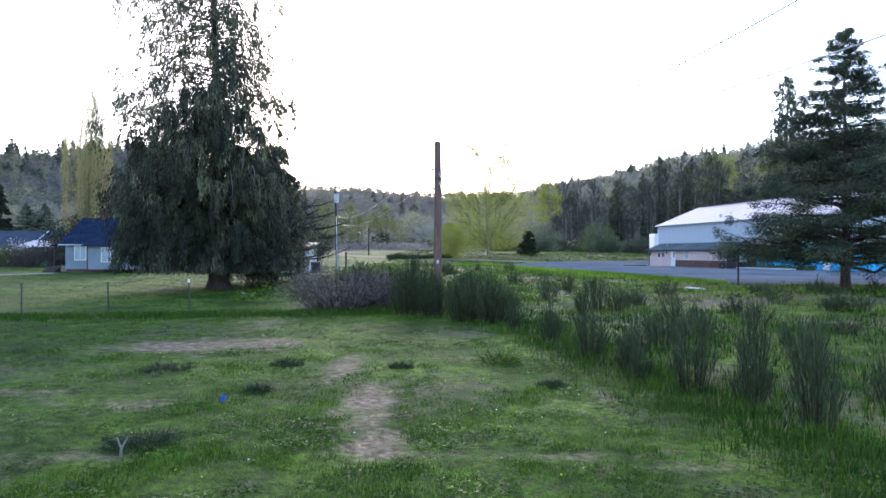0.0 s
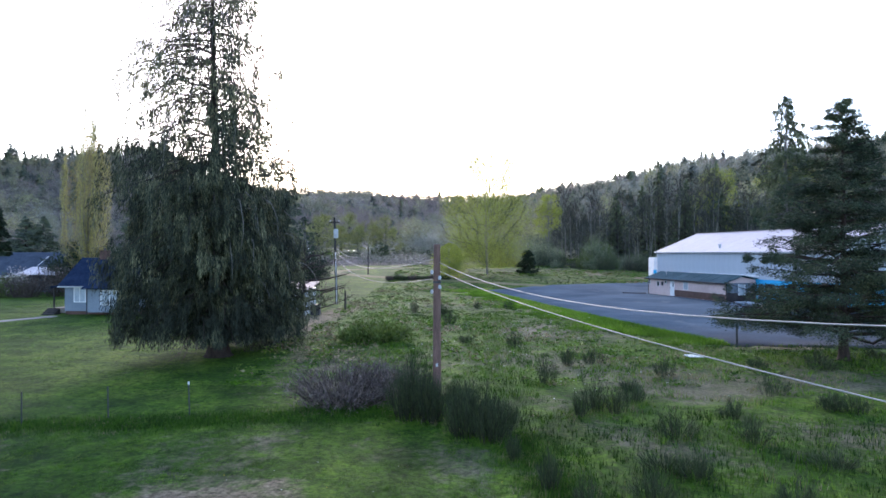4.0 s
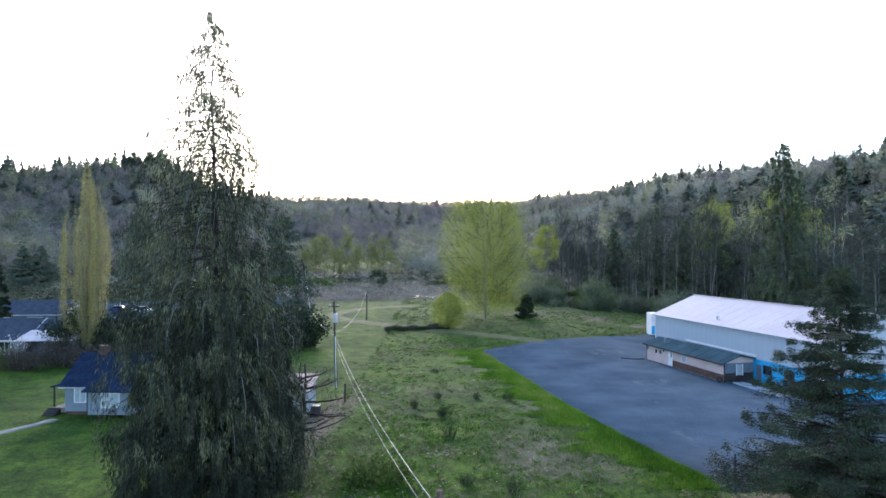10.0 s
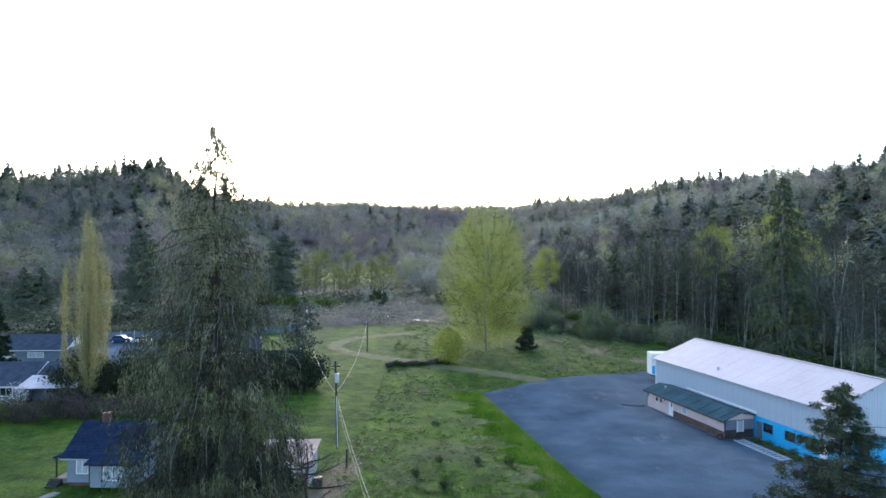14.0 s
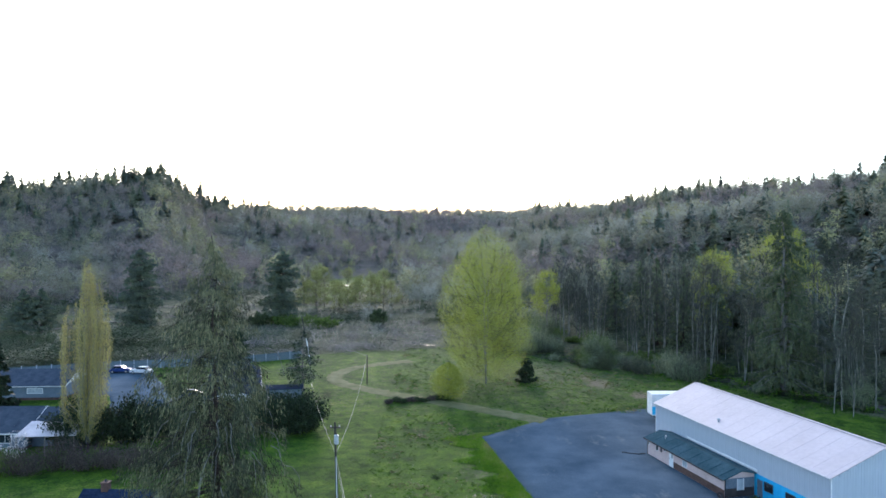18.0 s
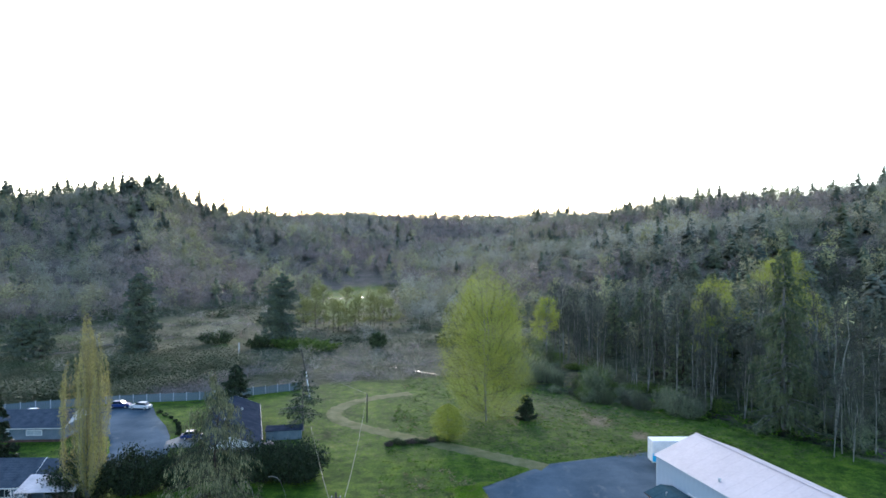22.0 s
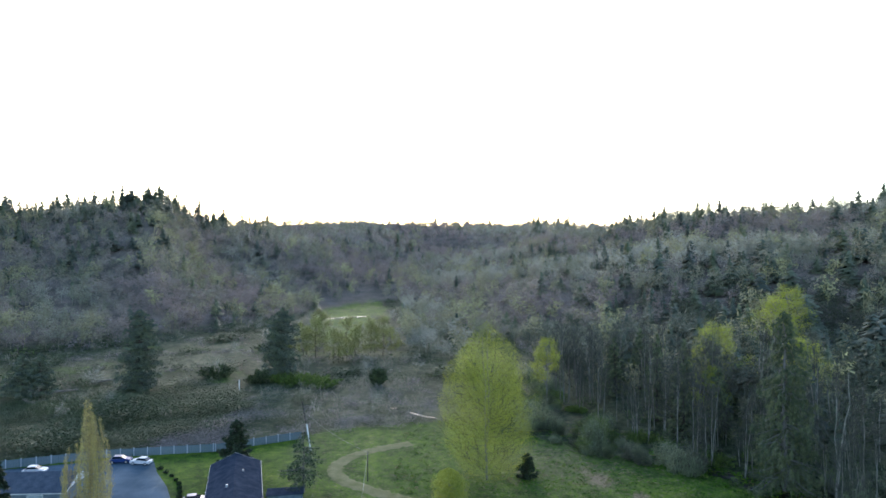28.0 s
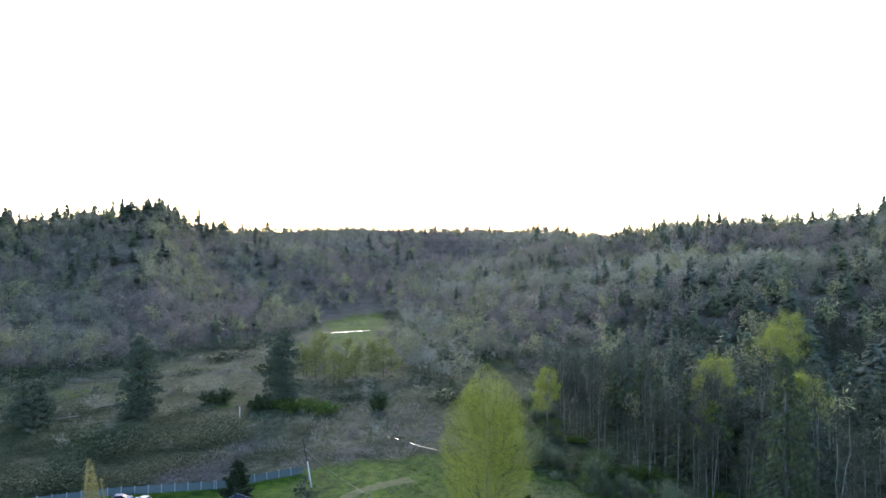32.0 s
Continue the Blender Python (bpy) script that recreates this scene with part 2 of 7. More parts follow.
M_BARK = surface("red_brown_bark", (0.035, 0.024, 0.02), (0.075, 0.052, 0.044), 1.2, 0.95, grain=9.0, stretch=(3, 3, 0.35), stain=0.5, bumpy=0.8, dist=0.05)
M_BARK_GREY = surface("grey_bark", (0.13, 0.12, 0.11), (0.26, 0.25, 0.235), 1.5, 0.95, grain=9.0, stretch=(3, 3, 0.4), stain=0.4, bumpy=0.6, dist=0.04)
M_BARK_DULL = surface("dull_twig_bark", (0.045, 0.045, 0.036), (0.10, 0.098, 0.082), 1.2, 0.95, grain=7.0, stain=0.4, bumpy=0.3, dist=0.02)
M_BARK_PALE = surface("pale_alder_bark", (0.11, 0.11, 0.09), (0.33, 0.32, 0.28), 1.2, 0.95, grain=7.0, stretch=(3, 3, 0.6), stain=0.4, bumpy=0.5, dist=0.03)
M_WATER, _n, _l, _b = material("creek_water", 0.08)
_b.inputs["Base Color"].default_value = (0.02, 0.022, 0.02, 1)
_b.inputs["Specular IOR Level"].default_value = 0.5
_w = noise_tex(_n, _l, 1.5, 3.0)
bump(_n, _l, _b, _w.outputs[0], 0.05, 0.02)
# near-black colour stands in for the dark woods mirrored in the side creek
M_WATER_DARK = surface("dark_reflection_water", (0.004, 0.005, 0.005), (0.009, 0.01, 0.009), 1.5, 0.35, grain=6.0, bumpy=0.1, gloss=0.12)
M_GLASS, _n, _l, _b = material("window_glass", 0.08)
_b.inputs["Base Color"].default_value = (0.02, 0.025, 0.03, 1)
_b.inputs["Specular IOR Level"].default_value = 0.6
M_CURTAIN = surface("pale_curtain", (0.34, 0.40, 0.44), (0.48, 0.53, 0.57), 2.0, 0.9)

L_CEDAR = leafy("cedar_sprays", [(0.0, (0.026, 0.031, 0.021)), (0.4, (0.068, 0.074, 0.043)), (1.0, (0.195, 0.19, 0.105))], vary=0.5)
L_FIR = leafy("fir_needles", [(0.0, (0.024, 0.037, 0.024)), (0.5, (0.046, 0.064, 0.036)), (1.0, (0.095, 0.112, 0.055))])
# paler than the fir needles: distance haze painted into the colour
L_CONIFER = leafy("hazy_conifer_needles", [(0.0, (0.075, 0.092, 0.075)), (0.5, (0.098, 0.12, 0.08)), (1.0, (0.135, 0.16, 0.09))], vary=0.15)
L_MOSSY = leafy("mossy_needles", [(0.0, (0.06, 0.076, 0.043)), (0.5, (0.10, 0.12, 0.062)), (1.0, (0.165, 0.18, 0.095))], vary=0.3)
# twig tones lightened to carry the haze over the far woods
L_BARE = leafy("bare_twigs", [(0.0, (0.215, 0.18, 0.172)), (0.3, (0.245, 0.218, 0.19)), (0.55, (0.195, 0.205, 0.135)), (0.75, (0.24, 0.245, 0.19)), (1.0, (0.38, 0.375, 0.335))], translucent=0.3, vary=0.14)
L_BUD = leafy("spring_buds", [(0.0, (0.215, 0.245, 0.045)), (0.5, (0.275, 0.315, 0.058)), (1.0, (0.35, 0.385, 0.085))], translucent=0.5, vary=0.16)
# muted copy of the spring buds, with the hillside haze put into it
L_BUD_FAR = leafy("hazy_buds", [(0.0, (0.235, 0.225, 0.15)), (0.5, (0.27, 0.27, 0.155)), (1.0, (0.32, 0.335, 0.165))], translucent=0.3, vary=0.2)
L_ASPEN = leafy("aspen_buds", [(0.0, (0.19, 0.205, 0.075)), (0.5, (0.23, 0.25, 0.085)), (1.0, (0.28, 0.30, 0.105))], translucent=0.35, vary=0.2)
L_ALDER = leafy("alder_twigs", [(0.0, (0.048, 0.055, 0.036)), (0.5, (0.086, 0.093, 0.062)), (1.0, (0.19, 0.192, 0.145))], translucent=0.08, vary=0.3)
L_LICHEN = leafy("lichened_twigs", [(0.0, (0.048, 0.062, 0.032)), (0.5, (0.082, 0.10, 0.05)), (1.0, (0.16, 0.18, 0.10))], translucent=0.12, vary=0.3)
L_WILLOW = leafy("pale_willow_twigs", [(0.0, (0.12, 0.15, 0.085)), (0.5, (0.185, 0.22, 0.13)), (1.0, (0.32, 0.345, 0.25))], translucent=0.3, vary=0.25)
L_POPLAR = leafy("poplar_buds", [(0.0, (0.24, 0.20, 0.095)), (0.5, (0.30, 0.265, 0.105)), (1.0, (0.36, 0.335, 0.12))], translucent=0.4, vary=0.25)
L_SHRUB = leafy("scrub_twigs", [(0.0, (0.25, 0.225, 0.22)), (0.2, (0.175, 0.155, 0.158)), (0.36, (0.115, 0.112, 0.085)), (0.55, (0.085, 0.10, 0.05)), (0.8, (0.046, 0.06, 0.03)), (1.0, (0.085, 0.12, 0.04))], vary=0.18)
L_BRAMBLE = leafy("bramble_canes", [(0.0, (0.075, 0.056, 0.052)), (0.5, (0.125, 0.098, 0.09)), (1.0, (0.215, 0.175, 0.155))])
L_HEDGEROW = leafy("hedgerow_twigs", [(0.0, (0.055, 0.042, 0.04)), (0.5, (0.085, 0.066, 0.06)), (1.0, (0.12, 0.10, 0.075))])
L_BROOM = leafy("broom_stems", [(0.0, (0.032, 0.034, 0.02)), (0.5, (0.044, 0.064, 0.026)), (1.0, (0.085, 0.10, 0.045))], vary=0.45)
L_HEDGE = leafy("dark_evergreen_leaves", [(0.0, (0.016, 0.026, 0.015)), (1.0, (0.036, 0.052, 0.024))])
L_GREEN = leafy("fresh_green_leaves", [(0.0, (0.06, 0.10, 0.022)), (1.0, (0.115, 0.16, 0.04))], translucent=0.25)
L_GRASS = leafy("grass_blades", [(0.0, (0.016, 0.042, 0.005)), (0.45, (0.064, 0.15, 0.009)), (0.7, (0.135, 0.215, 0.024)), (0.85, (0.17, 0.15, 0.07)), (1.0, (0.26, 0.21, 0.13))], translucent=0.15)
L_VERGE = leafy("verge_grass_blades", [(0.0, (0.05, 0.115, 0.01)), (0.5, (0.115, 0.235, 0.018)), (0.8, (0.18, 0.30, 0.03)), (1.0, (0.32, 0.28, 0.12))], translucent=0.3)
M_CARPORT = surface("chalky_plastic_sheet", (0.52, 0.47, 0.475), (0.68, 0.62, 0.625), 0.9, 0.7, grain=10.0, stain=0.25)
M_TAN = surface("tan_roof_sheet", (0.26, 0.19, 0.165), (0.38, 0.29, 0.26), 0.8, 0.8, grain=9.0, stain=0.3)
L_PETAL = leafy("small_petals", [(0.0, (0.75, 0.74, 0.70)), (0.6, (0.80, 0.78, 0.74)), (1.0, (0.75, 0.55, 0.04))], vary=0.1)
L_BLOSSOM = leafy("white_blossom", [(0.0, (0.55, 0.48, 0.48)), (1.0, (0.72, 0.66, 0.65))])


# ---- mesh helpers ----
def mesh_of(name, verts, tris, mat, tint=None):
    """A mesh from arrays of corners and triangles (or quads)."""
    verts, tris = np.asarray(verts, np.float32), np.asarray(tris, np.int32)
    k = tris.shape[1]
    me = bpy.data.meshes.new(name)
    me.vertices.add(len(verts)), me.loops.add(tris.size), me.polygons.add(len(tris))
    me.vertices.foreach_set("co", verts.ravel())
    me.loops.foreach_set("vertex_index", tris.ravel())
    me.polygons.foreach_set("loop_start", np.arange(0, tris.size, k, dtype=np.int32))
    me.polygons.foreach_set("loop_total", np.full(len(tris), k, np.int32))
    if tint is not None:
        me.attributes.new("tint", "FLOAT", "POINT").data.foreach_set("value", np.asarray(tint, np.float32))
    me.update(calc_edges=True)
    for one in mat if isinstance(mat, (list, tuple)) else [mat]:
        me.materials.append(one)
    return me


def part(name, data, mat=None, parent=None, label="", m=None):
    """Links a bmesh or a mesh as one object, under a thing or a part of it."""
    if isinstance(data, bmesh.types.BMesh):
        me = bpy.data.meshes.new(name)
        data.to_mesh(me)
        data.free()
        me.materials.append(mat)
    else:
        me = data
    ob = new(name, me)
    if parent:
        ob.parent = parent
    if m is not None:
        ob.matrix_basis = m
    return tagged(ob, label)


def thing(name, m, label, category, group="", kind=""):
    e = new(name)
    e.empty_display_size = 0.3
    e.matrix_basis = m
    return tagged(e, label, category, group, kind)


def box(x0, x1, y0, y1, z0, z1, bevel=0.0, bm=None):
    out = bm or bmesh.new()
    vs = [out.verts.new((x, y, z)) for x in (x0, x1) for y in (y0, y1) for z in (z0, z1)]
    fs = [(0, 1, 3, 2), (4, 6, 7, 5), (0, 4, 5, 1), (2, 3, 7, 6), (0, 2, 6, 4), (1, 5, 7, 3)]
    made = [out.faces.new([vs[i] for i in f]) for f in fs]
    if bevel:
        bmesh.ops.bevel(out, geom=list({e for f in made for e in f.edges}), offset=bevel, segments=1, affect="EDGES")
    return out


def prism(outline, y0, y1, bm=None):
    """A solid between y0 and y1 from an outline in x and z."""
    out = bm or bmesh.new()
    a = [out.verts.new((x, y0, z)) for x, z in outline]
    b = [out.verts.new((x, y1, z)) for x, z in outline]
    k = len(a)
    out.faces.new(a)
    out.faces.new(b[::-1])
    for i in range(k):
        out.faces.new((a[i], b[i], b[(i + 1) % k], a[(i + 1) % k]))
    bmesh.ops.recalc_face_normals(out, faces=out.faces[:])
    return out


def tube_arrays(points, radii, sides=6):
    """Corners and quads of a tapered tube along points."""
    p, r = np.asarray(points, float), np.asarray(radii, float)
    d = np.gradient(p, axis=0)
    d /= np.linalg.norm(d, axis=1, keepdims=True) + 1e-9
    ref = np.array([0.0, 0, 1]) if abs(d[:, 2]).mean() < 0.8 else np.array([1.0, 0, 0])
    u = np.cross(d, ref)
    u /= np.linalg.norm(u, axis=1, keepdims=True) + 1e-9
    w = np.cross(d, u)
    a = np.linspace(0, 2 * np.pi, sides, endpoint=False)
    v = p[:, None] + r[:, None, None] * (np.cos(a)[None, :, None] * u[:, None] + np.sin(a)[None, :, None] * w[:, None])
    i, j = np.meshgrid(np.arange(len(p) - 1), np.arange(sides), indexing="ij")
    k = (j + 1) % sides
    q = np.stack([i * sides + j, i * sides + k, (i + 1) * sides + k, (i + 1) * sides + j], -1).reshape(-1, 4)
    return v.reshape(-1, 3), q


def join_arrays(pieces):
    vs, fs, n = [], [], 0
    for v, f in pieces:
        vs.append(v), fs.append(f + n)
        n += len(v)
    return np.concatenate(vs), np.concatenate(fs)


def tube(name, points, radii, mat, parent=None, sides=6, label=""):
    v, q = tube_arrays(points, radii, sides)
    return part(name, mesh_of(name, v, q, mat), None, parent, label)


def leaf_cards(rng, centres, size, droop=0.0, long=1.6, along=None, stray=0.5):
    """One small pointed leaf or spray (two triangles) at each centre, turned at random; droop hangs them down."""
    k = len(centres)
    d = rng.normal(size=(k, 3)) if along is None else along + rng.normal(size=(k, 3)) * stray
    d[:, 2] -= droop
    d /= np.linalg.norm(d, axis=1, keepdims=True)
    s = np.cross(d, rng.normal(size=(k, 3)))
    s /= np.linalg.norm(s, axis=1, keepdims=True)
    size = np.asarray(size * rng.uniform(0.6, 1.3, k))[:, None]
    a, b = centres - d * size * long / 2, centres + d * size * long / 2
    v = np.stack([a, centres + s * size / 2, b, centres - s * size / 2], 1).reshape(-1, 3)
    i = np.arange(k)[:, None] * 4
    return v, np.concatenate([i + [[0, 1, 2]], i + [[0, 2, 3]]], 1).reshape(-1, 3)


def scattered(templates, rng, places, heights, widths, tints):
    """Many plants as one set of arrays: templates are (corners, triangles) one metre high."""
    vs, fs, ts, n = [], [], [], 0
    which = rng.integers(0, len(templates), len(places))
    for k, (v, f) in enumerate(templates):
        sel = np.nonzero(which == k)[0]
        if not len(sel):
            continue
        a = rng.uniform(0, 2 * np.pi, len(sel))
        c, s = np.cos(a)[:, None], np.sin(a)[:, None]
        w, h = widths[sel][:, None], heights[sel][:, None]
        out = np.stack([(v[:, 0] * c - v[:, 1] * s) * w, (v[:, 0] * s + v[:, 1] * c) * w, v[None, :, 2] * h], -1) + places[sel][:, None]
        vs.append(out.reshape(-1, 3))
        fs.append((f[None] + (np.arange(len(sel)) * len(v))[:, None, None]).reshape(-1, 3) + n)
        ts.append(np.repeat(tints[sel], len(v)))
        n += len(sel) * len(v)
    return np.concatenate(vs), np.concatenate(fs), np.concatenate(ts)


def on_ground(x, y, sink=0.05):
    return np.stack([x, y, ground_z(x, y) - sink], -1)


# ---- ground: one sheet to the horizon ----
LOT_EDGE = ((38.9, 25), (39.3, 17.6), (44, 15.9), (50.5, 13.9), (60.6, 11.4), (75, 8.8), (94.3, 5.3), (103.7, 16.8), (108.8, 35))
TRACK = ((16, 102.2), (7.7, 107.5), (-4.8, 115.2), (-14.9, 121.7), (-20.6, 126), (-22.9, 130.5), (-21.9, 136.5), (-17.5, 141.5), (-11, 145.5), (-7, 147.5))


def track_gap(x, y):
    """How far places lie from the middle of the track."""
    best = np.full(np.shape(x), 1e9)
    for (ax, ay), (bx, by) in zip(TRACK, TRACK[1:]):
        s = np.clip(((x - ax) * (bx - ax) + (y - ay) * (by - ay)) / ((bx - ax) ** 2 + (by - ay) ** 2), 0, 1)
        best = np.minimum(best, np.hypot(x - ax - s * (bx - ax), y - ay - s * (by - ay)))
    return best


def blob(x, y, cx, cy, rx, ry):
    return np.exp(-(((x - cx) / rx) ** 2 + ((y - cy) / ry) ** 2))


def far_meadow(x, y):
    """Under 1 inside the green clearing up the valley."""
    r, az = np.hypot(x, y), np.degrees(np.arctan2(x, y))
    wave = 0.22 * np.sin(az * 2.9 + r * 0.05) + 0.16 * np.sin(az * 6.1 - r * 0.11)
    return np.hypot((az + 8.0 - (r - 395) * 0.012) / 3.3, (r - 395) / 88) + wave


def scrub_line(x):
    """Where the gardens and the meadow give way to scrub."""
    return np.interp(x, [-300, -96, -73, -51, -33.5, -20, 0, 10, 17, 30, 45, 59, 66, 80], [119, 131, 139, 143, 151, 157, 161, 158, 152, 142, 131, 119, 112, 100])


def covers(x, y):
    """Dry grass, scrub and bare earth over the land, each 0 to 1."""
    r, az = np.hypot(x, y), np.degrees(np.arctan2(x, y))
    foot = np.interp(az, AZ, FOOT)
    field = sstep(-9, -4, x) * sstep(23, 28, y) * (1 - sstep(86, 98, y)) * (1 - sstep(15, 22, x) * sstep(36, 44, y))
    edge = np.interp(y, [p[0] for p in LOT_EDGE], [p[1] for p in LOT_EDGE])
    dry = (0.3 + 0.3 * field_noise(x, y, 6, 71) + 0.4 * blob(x, y, 6, 40, 5, 13) - 0.5 * np.exp(-(((x - edge) / (2.4 + 1.1 * field_noise(x, y, 4, 73))) ** 2))) * field + (0.22 + 0.3 * field_noise(x, y, 2.6, 64)) * sstep(2, 5, x) * (1 - sstep(24, 32, y)) + (0.32 + 0.25 * blob(x, y, 24, 135, 16, 14)) * sstep(98, 110, y) * (1 - 0.6 * sstep(-32, -38, x))
    dry += (0.2 + 0.22 * field_noise(x, y, 2.4, 63)) * (y < 22) * (x < 4) + 0.4 * blob(x, y, -6, 42, 1.5, 16) + 0.35 * blob(x, y, -42, 40, 8, 8)
    scrub = sstep(0, 5, y - scrub_line(x)) + sstep(-6, 10, r - foot) * (np.abs(az) < 90)
    scrub = np.clip(scrub, 0, 1) * (1 - 0.8 * (1 - sstep(0.5, 1.2, far_meadow(x, y))))
    # straw-coloured openings in the scrub up the valley
    straw = sstep(-0.1, 0.7, field_noise(x * 0.6, y, 17, 61) + 0.4 * field_noise(x, y, 6, 62)) * sstep(202, 214, y) * (1 - sstep(-12, 6, r - foot))
    scrub, dry = scrub * (1 - 0.35 * straw), dry + 0.28 * straw
    wood = sstep(-4, 30, r - foot) * (np.abs(az) < 90) * (1 - 0.9 * sstep(4, 9, az) * (1 - sstep(200, 300, r)))
    dirt = 0.95 * blob(x, y, -6.4, 15.4, 2.1, 1.1) + 0.6 * blob(x, y, -4.2, 16.2, 0.8, 0.8) + 0.8 * blob(x, y, -2.0, 12.9, 0.45, 1.6)
    dirt += 0.95 * blob(x, y, -1.15, 9.9, 0.5, 1.3) + 0.75 * blob(x, y, -0.85, 7.6, 0.5, 0.9) + 0.6 * blob(x, y, 1.1, 7.2, 1.4, 0.22)
    dirt += 0.7 * blob(x, y, 2.7, 6.8, 1.1, 0.2) + 0.55 * blob(x, y, 2.5, 10.2, 0.25, 1.0) + 0.6 * blob(x, y, -4.6, 9.6, 0.9, 0.45) + 0.5 * blob(x, y, 0.6, 13.8, 0.7, 0.45)
    dirt += 0.6 * blob(x, y, -6.8, 10.4, 1.4, 0.45) + 0.55 * blob(x, y, -4.0, 7.1, 1.0, 0.3) + 0.5 * blob(x, y, 2.9, 11.4, 0.45, 0.5) + 0.6 * blob(x, y, -5.4, 6.4, 1.5, 0.4)
    dirt += 1.3 * blob(x, y, 30.5, 126, 2.6, 3.6) + 0.7 * blob(x, y, 28, 131, 1.5, 2) + 1.2 * blob(x, y, 36, 117.3, 2.0, 2.6) + 0.9 * blob(x, y, -10.4, 47, 1.5, 7) + 0.8 * blob(x, y, -11.6, 55, 1.5, 3) + 1.1 * blob(x, y, -9.7, 60, 1.5, 6) + 0.6 * blob(x, y, -8.2, 34, 0.7, 7)
    dirt += 1.2 * blob(x, y, 20, 38.5, 3.6, 0.8) + 0.5 * np.exp(-(((x - edge + 0.1) / 0.4) ** 2)) * (y > 40) * (y < 100) + 0.35 * blob(x, y, 55, 165, 5, 8)
    return np.clip(dry, 0, 1), scrub, np.clip(dirt, 0, 1), np.clip(wood, 0, 1)


def hummocks(x, y):
    """Small unevenness of the turf, about -1 to 1."""
    a = np.sin(x * 7.3 + 1.7 * np.sin(y * 2.1)) * np.sin(y * 6.1 + 1.3 * np.sin(x * 2.7))
    b = np.sin(x * 14.9 + y * 3.1 + 1.1) * np.sin(y * 12.7 - x * 4.3)
    c = np.sin(x * 2.3 + y * 1.1) * np.sin(y * 2.9 - x * 0.7 + 0.5)
    return 0.4 * a + 0.2 * b + 0.5 * c


def build_ground():
    az = np.radians(np.concatenate([np.linspace(-180, -46, 36, endpoint=False), np.linspace(-46, 46, 330), np.linspace(46, 180, 36)[1:]]))
    rad = np.concatenate([[0.0], np.geomspace(1.5, 2600, 340)])
    a, r = np.meshgrid(az, rad)
    x, y = r * np.sin(a), r * np.cos(a)
    z = ground_z(x, y)
    rng = np.random.default_rng(3)
    dry, scrub, dirt, wood = covers(x, y)
    z = z + hummocks(x, y) * np.where(r < 30, 0.022, np.where(r < 120, 0.03, 0.0))
    inside_lot = (x > np.interp(y, [p[0] for p in LOT_EDGE], [p[1] for p in LOT_EDGE]) - 1) & (y > 38) & (y < 112) & (x < 70)
    z = np.where(inside_lot, ground_z(x, y) - 0.12, z)
    na = len(az)
    i, j = np.meshgrid(np.arange(len(rad) - 1), np.arange(na - 1), indexing="ij")
    q = np.stack([i * na + j, i * na + j + 1, (i + 1) * na + j + 1, (i + 1) * na + j], -1).reshape(-1, 4)[:, ::-1]
    me = mesh_of("ground", np.stack([x, y, z], -1).reshape(-1, 3), q, M_GROUND)
    for name, val in (("dry", dry), ("scrub", scrub), ("dirt", dirt), ("wood", wood)):
        me.attributes.new(name, "FLOAT", "POINT").data.foreach_set("value", val.astype(np.float32).ravel())
    me.polygons.foreach_set("use_smooth", np.ones(len(me.polygons), bool))
    tagged(new("ground", me), "spring grass, dry meadow and scrub on the valley floor", "ground", kind="structure")


build_ground()


def strip_sheet(name, rows, mat, label, category, lift=0.03, thick=0.12):
    """A slab over the ground from rows of (y, x_left, x_right), cut so that it follows the land."""
    rows = np.array(rows, float)
    ys = np.unique(np.concatenate([np.arange(rows[0, 0], rows[-1, 0], 1.5), rows[:, 0]]))
    xl, xr = np.interp(ys, rows[:, 0], rows[:, 1]), np.interp(ys, rows[:, 0], rows[:, 2])
    s = np.linspace(0, 1, 13)
    x = xl[:, None] + (xr - xl)[:, None] * s
    y = np.repeat(ys[:, None], 13, 1)
    rng = np.random.default_rng(5)
    x[:, 0] += rng.normal(size=len(ys)) * 0.07
    z = ground_z(x, y) + lift
    top = np.stack([x, y, z], -1).reshape(-1, 3)
    i, j = np.meshgrid(np.arange(len(ys) - 1), np.arange(12), indexing="ij")
    q = np.stack([i * 13 + j, i * 13 + j + 1, (i + 1) * 13 + j + 1, (i + 1) * 13 + j], -1).reshape(-1, 4)
    n = len(top)
    low = top - [0, 0, thick]
    e = np.arange(len(ys) - 1) * 13
    sides = [np.stack([e, e + 13, e + 13 + n, e + n], -1), np.stack([e + 12, e + 12 + n, e + 25 + n, e + 25], -1)]
    f = np.arange(12)
    sides += [np.stack([f, f + n, f + 1 + n, f + 1], -1), np.stack([n - 13 + f, n - 12 + f, 2 * n - 12 + f, 2 * n - 13 + f], -1)]
    me = mesh_of(name, np.concatenate([top, low]), np.concatenate([q] + sides), mat)
    return tagged(new(name, me), label, category, kind="structure")


strip_sheet("road_yard", [(38.9, 25, 62), (39.3, 17.6, 62), (44, 15.9, 62), (50.5, 13.9, 62), (60.6, 11.4, 60), (75, 8.8, 52), (94.3, 5.3, 44), (103.7, 16.8, 38), (108.8, 34, 36)], M_ASPHALT, "worn grey asphalt yard beside the metal hall", "pavement")
strip_sheet("road_cul_de_sac", [(95, -57.3, -46.5), (109, -56.8, -46.8), (117, -61, -50), (123, -95, -53.3), (130, -95, -58.3), (135.3, -75, -61.2), (137.3, -69, -63.2)], M_ASPHALT, "grey asphalt street ending in a turning circle", "road")


